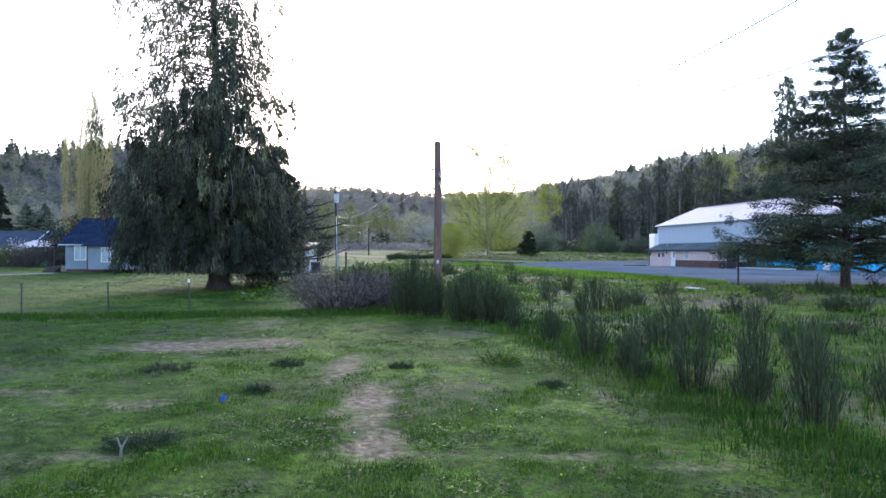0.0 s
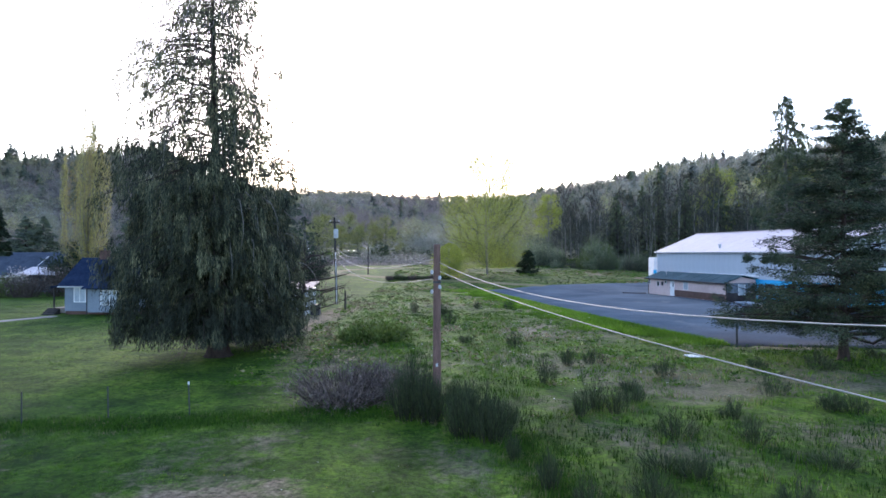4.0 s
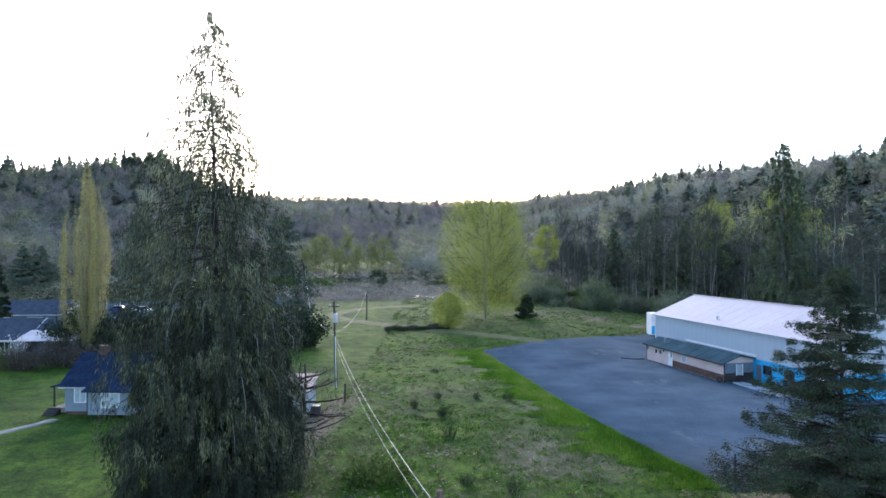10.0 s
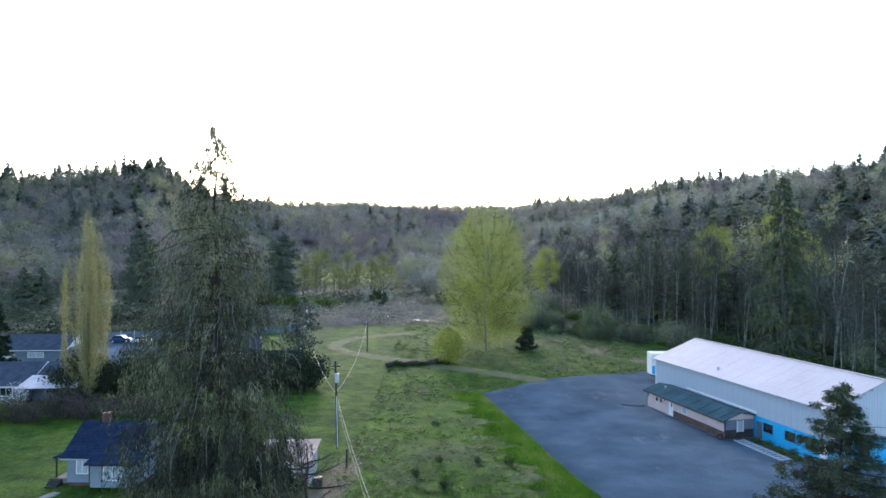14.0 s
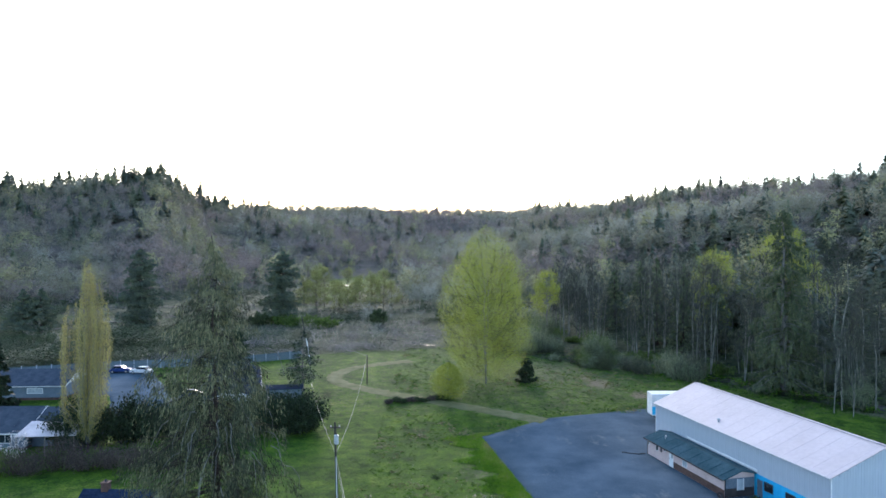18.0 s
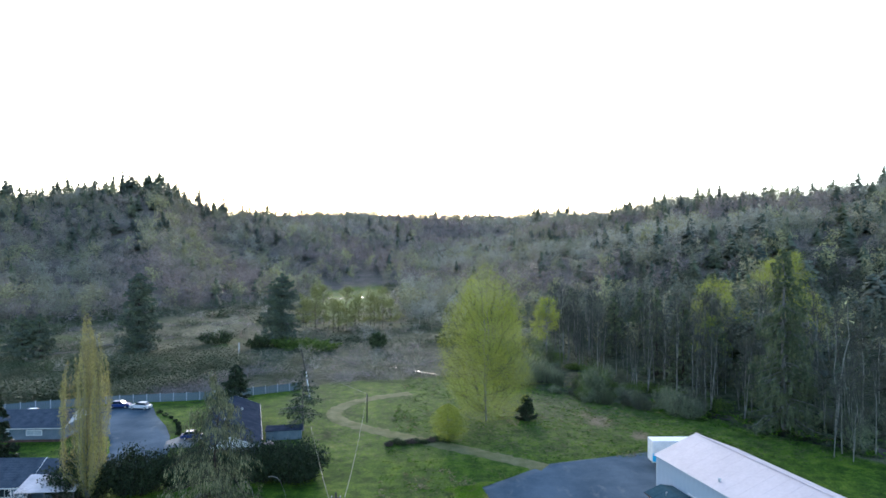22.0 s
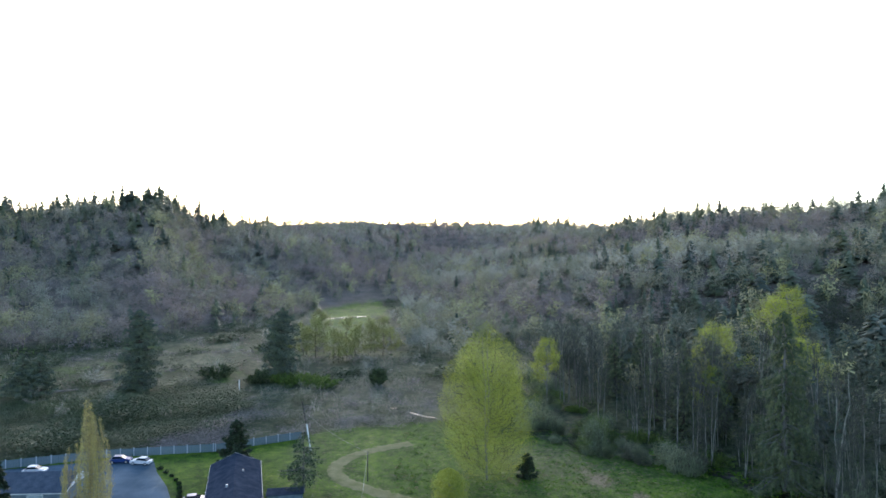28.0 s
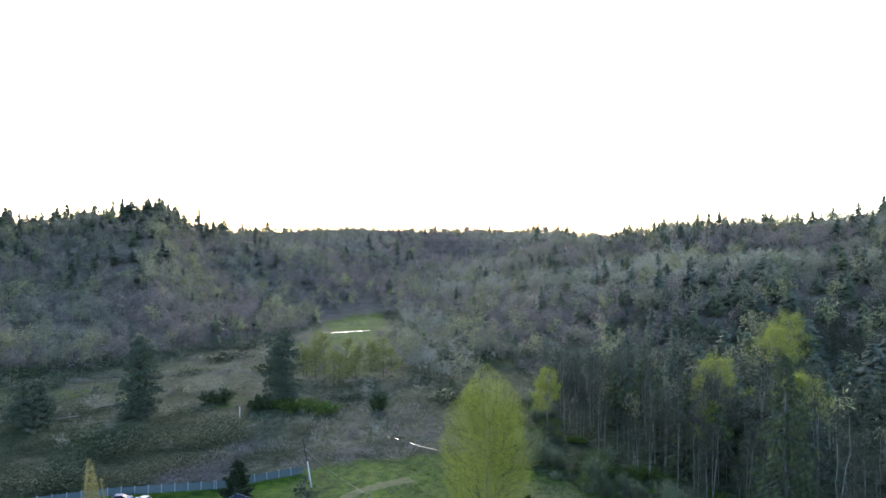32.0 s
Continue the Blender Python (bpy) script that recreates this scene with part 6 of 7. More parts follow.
# ---- shrubs ----
rng0 = np.random.default_rng(77)
BROOM = ((-1.3, 22.9, 2.0, 1.5), (-0.5, 22.4, 1.7, 1.2), (-1.0, 23.6, 2.3, 1.4), (0.5, 23.4, 1.5, 1.0), (0.6, 20.7, 1.7, 1.2), (1.4, 20.2, 1.5, 1.3), (1.1, 21.4, 1.9, 1.2), (1.9, 20.9, 1.2, 1.0), (4.5, 28.5, 1.4, 1.3), (5.6, 24.0, 1.5, 1.5), (6.3, 23.6, 1.1, 1.2), (4.9, 23.2, 1.0, 0.9), (7.3, 25.0, 0.9, 1.2), (2.6, 16.1, 1.15, 0.8), (3.1, 13.8, 1.25, 1.0), (3.8, 13.2, 1.0, 0.8), (4.05, 10.6, 1.3, 1.0), (5.3, 11.1, 1.4, 0.75), (4.85, 8.4, 1.45, 0.8), (4.9, 15.2, 1.0, 1.3), (6.6, 11.6, 0.95, 1.0), (6.4, 9.2, 1.0, 0.9), (2.0, 18.4, 0.8, 0.7), (3.5, 12.2, 0.8, 0.7), (4.6, 9.7, 0.9, 0.8), (3.4, 11.4, 0.55, 0.6), (8.0, 14.5, 0.9, 1.2), (7.4, 20.5, 1.1, 1.8), (9.6, 20.0, 0.9, 1.4), (6.6, 16.8, 0.8, 1.2))
for k, (x, y, h, w) in enumerate(BROOM):
    shrub("broom_bush", x, y, h, w * (1 if k < 8 else 0.72), L_BROOM, "dark green wiry broom bush", "bush", 200 + k, stems=90 if k < 8 else 32, cards=2200 if k < 8 else 720, size=0.0115, upright=0.62, group="broom bushes along the lawn", long=20.0, wood=L_BROOM, bare=0.3, stray=0.2)
shrub("bramble_thicket", -4.0, 25.0, 1.75, 3.9, L_BRAMBLE, "tangled purple-brown bramble thicket", "bramble", 260, stems=240, cards=5200, size=0.022, upright=0.5, long=13.0, wood=M_BARK, stray=0.7)
shrub("bramble_thicket", -2.3, 26.4, 1.6, 2.6, L_BRAMBLE, "tangled brown bramble thicket", "bramble", 261, stems=120, cards=2600, size=0.022, upright=0.5, long=13.0, stray=0.7)
shrub("green_bush", -4.3, 40.8, 1.4, 3.6, L_GREEN, "low yellow-green bush in the meadow", "bush", 262, stems=60, cards=1500, size=0.14, upright=0.6)
shrub("green_bush", -5.7, 40.1, 1.0, 2.0, L_GREEN, "low yellow-green bush in the meadow", "bush", 263, stems=40, cards=700, size=0.14, upright=0.6)
for k, (x, y, h, w, d) in enumerate(((-50.5, 89.5, 7.4, 8, 6), (-44.5, 92.5, 6.8, 7.5, 6), (-39, 95.5, 5.8, 7, 6), (-22.6, 97.3, 6.3, 7.5, 6.5), (-27.6, 97.8, 5.8, 7, 6), (-33, 97, 5.2, 7, 5))):
    shrub("evergreen_bush", x, y, h, w, L_HEDGE, "large dark evergreen bush in the hedgerow", "bush", 270 + k, stems=120, cards=11000, size=0.19, upright=0.5, group="bushes of the evergreen hedgerow", depth=d)
for k in range(12):
    x = -72 + k * 3.4
    y = 79.5 + rng0.uniform(-1, 1) + 0.12 * (x + 50)
    shrub("bramble_hedge", x, y, rng0.uniform(2.2, 3.4) * (1.25 if k > 5 else 1.0), 5.2, L_HEDGEROW if k != 5 else L_GREEN, "brown bramble hedge along the lawn" if k != 5 else "green bush in the bramble hedge", "hedge", 290 + k, stems=90, cards=3600, size=0.09, upright=0.4, group="bushes of the bramble hedge", depth=3.5)
shrub("flowering_tree", -56.8, 84.8, 4.2, 3.0, L_BLOSSOM, "small tree in white blossom by the carport", "tree", 310, stems=26, cards=420, size=0.13, upright=0.6)

strip_sheet("pavement_driveway", [(111.2, -48.6, -44.2), (114.6, -49.6, -43.6), (118.2, -47.5, -44.0)], M_CONCRETE, "pale concrete driveway beside the long house", "driveway", lift=0.05)
for k in range(8):
    s = k / 7
    shrub("flower_bush", -58.2 + 9.2 * s + 1.6 * math.sin(s * 3.1), 131.5 - 13.5 * s, 0.7, 1.0, L_HEDGE, "small dark bush in the bed round the turning circle", "bush", 330 + k, stems=20, cards=260, size=0.13, upright=0.6, group="bushes round the turning circle")

# ---- cars ----
def car(x, y, rz, paint, label):
    z = gz(x, y) + 0.03
    e = thing("car", pose(x, y, z, 0, 0, rz), label, "car")
    body = [(-2.15, 0.32), (-2.2, 0.7), (-1.9, 0.9), (-1.0, 0.96), (0.9, 0.98), (1.9, 0.86), (2.2, 0.62), (2.18, 0.3)]
    bm = prism(body, -0.86, 0.86)
    bmesh.ops.bevel(bm, geom=bm.edges[:], offset=0.05, segments=2, affect="EDGES")
    part("body", bm, paint, e)
    cab = [(-1.75, 0.92), (-1.15, 1.38), (0.3, 1.42), (1.1, 0.95)]
    bm = prism(cab, -0.72, 0.72)
    bmesh.ops.bevel(bm, geom=bm.edges[:], offset=0.05, segments=2, affect="EDGES")
    part("glasshouse", bm, M_GLASS, e, "dark windows")
    bm = box(-1.2, 0.35, -0.66, 0.66, 1.39, 1.46, 0.03)
    part("roof", bm, paint, e)
    for wx in (-1.35, 1.35):
        for wy in (-0.84, 0.84):
            bm = bmesh.new()
            bmesh.ops.create_cone(bm, cap_ends=True, segments=18, radius1=0.32, radius2=0.32, depth=0.2, matrix=Matrix.Translation((wx, wy, 0.32)) @ Matrix.Rotation(math.pi / 2, 4, "X"))
            wheel = part("wheel", bm, M_DARK, e)
            bm = bmesh.new()
            bmesh.ops.create_cone(bm, cap_ends=True, segments=14, radius1=0.2, radius2=0.17, depth=0.22, matrix=Matrix.Translation((wx, wy, 0.32)) @ Matrix.Rotation(math.pi / 2, 4, "X"))
            part("rim", bm, M_GREYPAINT, wheel)
    for wy in (-0.6, 0.6):
        part("headlight", box(2.12, 2.2, wy - 0.16, wy + 0.16, 0.6, 0.72, 0.02), M_WHITE, e)
        part("tail_light", box(-2.22, -2.15, wy - 0.16, wy + 0.16, 0.66, 0.8, 0.02), M_BRICK, e)
    return e


M_CAR_BLUE = surface("blue_car_paint", (0.02, 0.045, 0.16), (0.025, 0.055, 0.19), 1.0, 0.3)
M_CAR_WHITE = surface("white_car_paint", (0.62, 0.63, 0.65), (0.7, 0.7, 0.72), 1.0, 0.3)
car(-68.2, 135.2, 8, M_CAR_BLUE, "dark blue car parked on the street")
car(-63.4, 134.3, 172, M_CAR_WHITE, "white car parked beside the blue one")
car(-82.6, 129.6, 6, M_CAR_WHITE, "white car parked before the far fence")
car(-45.3, 115.9, 12, M_CAR_BLUE, "blue van parked in the driveway")


# ---- bare alders along the foot of the slope ----
def alder_edge():
    rng = np.random.default_rng(91)
    kinds = [broadleaf("alder_tree", 0, 0, 16.0 + 2 * k, 7.5 + 0.8 * k, L_LICHEN if k % 2 else L_ALDER, "tall leafless alder with a pale grey trunk", "tree", 400 + k, limbs=26, cards=1700, size=0.035, long=7.0, low=0.22, twig=9, upright=0.6, trunk_r=0.125, limb_r=0.0035, bark=M_BARK_PALE, limb_bark=M_BARK_DULL, group="alders at the foot of the slope", stems=1 + k % 2) for k in range(4)]
    n = 0
    for _ in range(900):
        y = rng.uniform(104, 205)
        edge = np.interp(y, (104, 109, 120, 136, 152, 180, 210), (66, 63, 58, 51, 44, 34, 30))
        x = edge + rng.uniform(0, 1) ** 1.3 * 32 + 0.5
        if math.hypot(x - 63.7, y - 120.4) < 6.5 or (abs(x / y - 0.529) < 0.055 and y < 121) or field_noise(x, y, 6, 51) < -0.9:
            continue
        src = kinds[n % 4]
        s = rng.choice([0.5, 0.65, 0.8, 1.0, 1.1]) * rng.uniform(0.85, 1.1)
        m = pose(x, y, gz(x, y) - 0.2, 0, 0, rng.uniform(0, 360)) @ Matrix.Diagonal((s * rng.uniform(0.85, 1.1), s, s, 1))
        if n < 4:
            src.matrix_basis = m
        else:
            made = copy_thing(src, m)
            made.matrix_basis = m
        n += 1
        if n >= 150:
            break


alder_edge()
rng1 = np.random.default_rng(95)
for k in range(9):
    y = rng1.uniform(108, 200)
    x = np.interp(y, (104, 109, 120, 136, 152, 180, 210), (66, 63, 58, 51, 44, 34, 30)) + rng1.uniform(6, 26)
    conifer("fir_tree", x, y, rng1.uniform(14, 25), rng1.uniform(3.4, 5.0), L_MOSSY, "mid-green fir among the bare alders", "tree", 600 + k, branches=110, cards=46, size=0.25, droop=0.5, clear=0.06, power=0.7, long=3.0, clump=5, group="firs among the alders")


# ---- lone trees and bushes of the valley ----
BEDS = ((32, 190, 8), (46, 150, 8), (52, 145, 6), (56, 134, 8), (64, 126, 7), (36, 174, 5))


def bud_row():
    rng = np.random.default_rng(93)
    for k in range(14):
        x, y = -57 + k * 2.7 + rng.uniform(-2, 2), 252 + rng.uniform(-13, 13)
        broadleaf("aspen_tree", x, y, rng.uniform(11, 18), 11.0, L_ASPEN, "slender yellow-green budding aspen in the scrub", "tree", 430 + k, limbs=40, cards=5200, size=0.14, low=0.08, twig=4, upright=0.5, bark=M_BARK, trunk_r=0.1, limb_r=0.003, group="aspens of the valley grove")
    for k, (x, y, h, w) in enumerate(((71, 167, 20, 15), (84, 150, 18, 13), (28.5, 178, 20, 9), (98, 190, 19, 15), (110, 205, 20, 16), (62, 150, 15, 9))):
        broadleaf("budding_maple", x, y, h, w, L_BUD, "budding yellow-green maple in the woods", "tree", 440 + k, limbs=40, cards=9000, size=0.15, low=0.3, twig=5, upright=0.4, shape=1.6)
    for k, (x, y, h, w) in enumerate(((-46, 206, 3.2, 11), (-38, 203, 2.8, 9), (-52, 209, 3.0, 8), (-21, 205, 5.5, 5), (-70, 268, 2.5, 16), (-60, 208, 4, 7), (-76, 216, 4.5, 9))):
        shrub("green_bush", x, y, h, w, L_GREEN if k < 3 else L_BROOM, "spreading green bush in the valley scrub", "bush", 460 + k, stems=40, cards=1500, size=0.4, upright=0.5)
    for k in range(9):
        x, y = -9.8 + k * 1.25, 112.5 + 0.25 * k + rng.uniform(-0.5, 0.5)
        shrub("broom_bush", x, y, rng.uniform(0.6, 1.3), rng.uniform(1.4, 2.4), L_BROOM if k % 3 else L_HEDGEROW, "dark green broom bush beside the track" if k % 3 else "dead brown broom bush beside the track", "bush", 480 + k, stems=40, cards=1500, size=0.045, long=6.0, upright=0.8, group="broom bushes beside the track")
    # twiggy growth between the meadow and the woods, copied from a few kinds
    kinds = [shrub("creek_bush", 0, 0, 3.6 + 0.5 * k, 4.2, (L_WILLOW, L_ALDER, L_LICHEN, L_GREEN, L_WILLOW, L_WILLOW)[k], ("grey-green twiggy bush on the creek bank", "grey-brown twiggy bush on the creek bank", "grey-green twiggy bush on the creek bank", "fresh green bush on the creek bank", "pale lichened willow bush on the creek bank", "pale lichened willow bush on the creek bank")[k], "bush", 500 + k, stems=80, cards=3200, size=0.05, upright=0.7, group="bushes on the creek bank", long=7.0, wood=M_BARK_DULL) for k in range(6)]
    n = 0
    for k in range(700):
        y = rng.uniform(108, 215)
        x = np.interp(y, (104, 112, 119, 131, 142, 152, 165, 215), (78, 67, 59, 45, 30, 17, 13, 10)) + rng.uniform(-1.5, 1.5) + rng.uniform(0, 1) ** 1.6 * 24
        if any(math.hypot((x - bx) / 6, (y - by + 5) / 9) < 1 for bx, by, _ in BEDS) or math.hypot(x - 8.2, y - 126) < 9 or field_noise(x, y, 8, 67) < -0.7 or track_gap(x, y) < 4:
            continue
        sc = rng.uniform(0.35, 1.05) * rng.choice([0.5, 0.9, 1.5])
        m = pose(x, y, gz(x, y) - 0.1, 0, 0, rng.uniform(0, 360)) @ Matrix.Diagonal((sc * rng.uniform(0.8, 1.4), sc, sc * rng.uniform(0.8, 1.2), 1))
        if n < 6:
            kinds[n].matrix_basis = m
        else:
            copy_thing(kinds[n % 6], m).matrix_basis = m
        n += 1
        if n >= 190:
            break
    for k, (x, y, w) in enumerate(BEDS):
        shrub("nettle_bed", x, y, 1.3, w, L_GREEN, "bright green low growth under the bare trees", "plants", 560 + k, stems=60, cards=2600, size=0.2, upright=0.6, group="green beds under the trees")
    for k in range(14):
        x, y = rng.uniform(-4, 12), rng.uniform(34, 88)
        if x > np.interp(y, [p[0] for p in LOT_EDGE], [p[1] for p in LOT_EDGE]) - 2:
            continue
        shrub("meadow_broom", x, y, rng.uniform(0.5, 1.3), rng.uniform(0.7, 1.3), L_BROOM, "small broom bush in the dry meadow", "bush", 520 + k, stems=30, cards=560, size=0.016, upright=0.7, group="small broom bushes in the meadow", long=13.0, wood=L_BROOM, bare=0.3, stray=0.25)
    for k in range(18):
        x, y = rng.uniform(5, 24), rng.uniform(15, 35)
        shrub("meadow_broom", x, y, rng.uniform(0.5, 1.1), rng.uniform(0.7, 1.4), L_BROOM, "small broom bush in the dry meadow", "bush", 540 + k, stems=30, cards=560, size=0.016, upright=0.7, group="small broom bushes in the meadow", long=13.0, wood=L_BROOM, bare=0.3, stray=0.25)


bud_row()


# ---- grass ----
def blades(rng, x, y, h, tint, per=5, spread=0.05, wide=0.012):
    k = len(x)
    bx = np.repeat(x, per) + rng.normal(size=k * per) * spread
    by = np.repeat(y, per) + rng.normal(size=k * per) * spread
    hh = np.repeat(h, per) * rng.uniform(0.5, 1.2, k * per)
    a = rng.uniform(0, 2 * np.pi, k * per)
    lean = rng.uniform(0.1, 0.7, k * per) * hh
    root = np.stack([bx, by, ground_z(bx, by) - 0.01], -1)
    side = np.stack([np.cos(a), np.sin(a), 0 * a], -1) * (wide * rng.uniform(0.6, 1.5, k * per))[:, None]
    tip = root + np.stack([-np.sin(a) * lean, np.cos(a) * lean, hh], -1)
    v = np.stack([root - side, root + side, tip], 1).reshape(-1, 3)
    return v, np.arange(len(v)).reshape(-1, 3), np.repeat(np.repeat(tint, per), 3)


def grass():
    rng = np.random.default_rng(61)
    lot_y, lot_x = [p[0] for p in LOT_EDGE], [p[1] for p in LOT_EDGE]
    # the mown lawn before the camera: thin yellowish grass with lusher clumps in it
    k = 22000
    r, az = 4.2 + 24 * rng.uniform(0, 1, k) ** 1.3, np.radians(rng.uniform(-40, 40, k))
    x, y = r * np.sin(az), r * np.cos(az)
    dirt = covers(x, y)[2]
    ok = (rng.uniform(size=k) > dirt * 1.5) & (y < 24)
    x, y, r = x[ok], y[ok], r[ok]
    tint = np.clip(0.6 + 0.12 * field_noise(x, y, 2.2, 31) + rng.normal(size=len(x)) * 0.14, 0, 1)
    thin = blades(rng, x, y, 0.03 + 0.0006 * r, tint, 4, 0.06, 0.004)
    k = 7000
    r, az = 4.2 + 24 * rng.uniform(0, 1, k) ** 1.2, np.radians(rng.uniform(-40, 40, k))
    x, y = r * np.sin(az), r * np.cos(az)
    n = field_noise(x, y, 1.1, 32) + 0.5 * field_noise(x, y, 4.0, 34)
    ok = (n > -0.1) & (y < 24) & (covers(x, y)[2] < 0.35) & (x < 3.2)
    x, y, n = x[ok], y[ok], n[ok]
    tint = np.clip(0.4 + 0.2 * rng.normal(size=len(x)) + 0.12 * (n < 0.4), 0.02, 0.78)
    lush = blades(rng, x, y, 0.045 + 0.025 * np.clip(n, 0, 1.5), tint, 34, 0.11, 0.005)
    v, f, t = np.concatenate([thin[0], lush[0]]), np.concatenate([thin[1], lush[1] + len(thin[0])]), np.concatenate([thin[2], lush[2]])
    tagged(new("lawn_grass", mesh_of("lawn_grass", v, f, L_GRASS, t)), "short uneven lawn grass with lush clumps and thin patches", "grass", kind="stuff")
    # dark rank grass along the fence, straw round the broom
    k = 2600
    x = rng.uniform(-24, 0.5, k)
    y = 24.0 + 0.17 * x + rng.normal(size=k) * 0.65
    rank = blades(rng, x, y, rng.uniform(0.06, 0.2, k), np.clip(0.2 + rng.normal(size=k) * 0.12 + 0.7 * (rng.uniform(size=k) < 0.05), 0, 1), 16, 0.14, 0.007)
    bx = np.repeat([p[0] for p in BROOM], 60)
    by = np.repeat([p[1] for p in BROOM], 60)
    bx, by = bx + rng.normal(size=len(bx)) * 0.5, by + rng.normal(size=len(by)) * 0.45
    straw = blades(rng, bx, by, rng.uniform(0.1, 0.28, len(bx)), np.clip(0.55 + rng.normal(size=len(bx)) * 0.3, 0, 1), 10, 0.1, 0.005)
    # dark matted grass in which the broom stands
    k = 2600
    y = rng.uniform(5.5, 21, k)
    x = 2.0 + 0.155 * (20 - y) + rng.normal(size=k) * 0.55 + 0.35
    matted = blades(rng, x, y, rng.uniform(0.06, 0.17, k), np.clip(0.15 + 0.1 * rng.normal(size=k) + 0.7 * (rng.uniform(size=k) < 0.06), 0, 1), 14, 0.13, 0.006)
    v, f, t = np.concatenate([rank[0], straw[0], matted[0]]), np.concatenate([rank[1], straw[1] + len(rank[0]), matted[1] + len(rank[0]) + len(straw[0])]), np.concatenate([rank[2], straw[2], matted[2]])
    tagged(new("rank_grass", mesh_of("rank_grass", v, f, L_GRASS, t)), "rank dark grass along the fence and straw round the broom", "grass", kind="stuff")
    # long grass: the fence line, the broom strip, the meadow
    k = 30000
    x, y = rng.uniform(-24, 26, k), rng.uniform(7, 60, k)
    line = np.abs(y - (24.4 + 0.2 * x)) < 0.8 + 0.3 * np.sin(x)
    rough = (x > 2.0 + 0.13 * (22 - y)) & (y < 23)
    field = (y > 23) & (x > -7) & (x < np.interp(y, lot_y, lot_x) - 0.4)
    n = field_noise(x, y, 2.5, 33)
    ok = ((line & (x < 0)) | rough | (field & (n > -0.4)))
    x, y, n = x[ok], y[ok], n[ok]
    h = np.where((y > 23.5) & ~line[ok], 0.2, np.where(line[ok] & (x < 0), 0.2, 0.2)) * (1 + 0.4 * np.clip(n, -1, 1))
    tint = np.clip(0.5 + 0.28 * field_noise(x, y, 4, 35) + rng.normal(size=len(x)) * 0.2 - 0.35 * (line[ok] & (x < 0)) - 0.4 * ((x > 1) & (y < 24)) + 0.45 * ((x > 1) & (y < 24) & (rng.uniform(size=len(x)) < 0.12)), 0, 1)
    v, f, t = blades(rng, x, y, h, tint, 6, 0.1, 0.012)
    tagged(new("long_grass", mesh_of("long_grass", v, f, L_GRASS, t)), "long green and straw-coloured grass", "grass", kind="stuff")
    # lush verge along the yard
    k = 20000
    y = rng.uniform(39.5, 96, k)
    x = np.interp(y, lot_y, lot_x) - 0.2 - rng.uniform(0, 1, k) ** 2.0 * (3.6 + 1.6 * np.sin(y * 0.7) + 1.1 * np.sin(y * 1.9))
    v, f, t = blades(rng, x, y, rng.uniform(0.12, 0.34, k), np.clip(0.5 + 0.22 * field_noise(x, y, 1.3, 45) + rng.normal(size=k) * 0.13 + 0.3 * (rng.uniform(size=k) < 0.08), 0, 1), 6, 0.14, 0.018)
    tagged(new("verge_grass", mesh_of("verge_grass", v, f, L_VERGE, t)), "bright green grass along the edge of the yard", "grass", kind="stuff")
    # tussocks over the wide meadow
    k = 20000
    x, y = rng.uniform(-10, 82, k), rng.uniform(28, 165, k)
    tuss = (x < np.interp(y, lot_y, lot_x, right=999) - 0.6) & (track_gap(x, y) > 2.2)
    behind = (y > 106) & (x < np.interp(y, (104, 109, 120, 136, 152, 180), (80, 78, 68, 54, 44, 34)))
    ok = (tuss & (y < 106)) | (behind & (track_gap(x, y) > 2.2) & (x > -28))
    x, y = x[ok], y[ok]
    n = field_noise(x, y, 6, 37)
    h = rng.uniform(0.12, 0.34, len(x)) * (1 + 0.4 * np.clip(n, -1, 1.5))
    bank = np.abs(x - np.interp(y, (103, 107.7, 111.5, 114.9, 121.4, 126.3, 134), (80, 74.1, 69.1, 64.1, 59.2, 57.1, 50))) < 7
    h = np.where(bank & (y > 103) & (y < 140), h * 2.2, h)
    tint = np.clip(0.42 - 0.04 * bank + 0.34 * n + rng.normal(size=len(x)) * 0.26 - 0.1 * (y > 100), 0, 1)
    v, f, t = scattered([bush_template(rng, 22, 0.15, 1.2) for _ in range(4)], rng, on_ground(x, y), h, h * rng.uniform(1.5, 3.6, len(x)), tint)
    tagged(new("meadow_tussocks", mesh_of("meadow_tussocks", v, f, L_GRASS, t)), "tussocks of green and dry grass over the meadow", "grass", kind="stuff")
    # weeds in the lawn
    k = 5200
    r, az = 4 + 20 * rng.uniform(0, 1, k) ** 1.2, np.radians(rng.uniform(-40, 36, k))
    x, y = r * np.sin(az), r * np.cos(az)
    ok = (x < 2.6 + 0.14 * (20 - y)) & (y < 23) & (covers(x, y)[2] < 0.4) & (field_noise(x, y, 1.0, 48) + rng.normal(size=k) * 0.4 > -0.1)
    x, y = x[ok], y[ok]
    h = rng.uniform(0.03, 0.085, len(x)) * rng.choice([0.7, 1.0, 1.4], len(x))
    v, f, t = scattered([bush_template(rng, 64, 0.085, 0.8) for _ in range(5)], rng, on_ground(x, y, 0.01), h, h * rng.uniform(2.0, 5.5, len(x)), np.clip(0.26 + 0.2 * field_noise(x, y, 1.6, 41) + rng.normal(size=len(x)) * 0.16, 0, 0.72))
    tagged(new("lawn_weeds", mesh_of("lawn_weeds", v, f, L_GRASS, t)), "tufts and dandelion rosettes in the lawn", "weeds", kind="stuff")
    # lawns of the gardens
    k = 20000
    x, y = rng.uniform(-48, -6, k), rng.uniform(26, 84, k)
    ok = (x > -0.75 * y) & ~((np.abs(x + 30.5) < 4.2) & (np.abs(y - 59.3) < 5.2)) & (np.hypot(x + 13.2, y - 37.2) > 1)
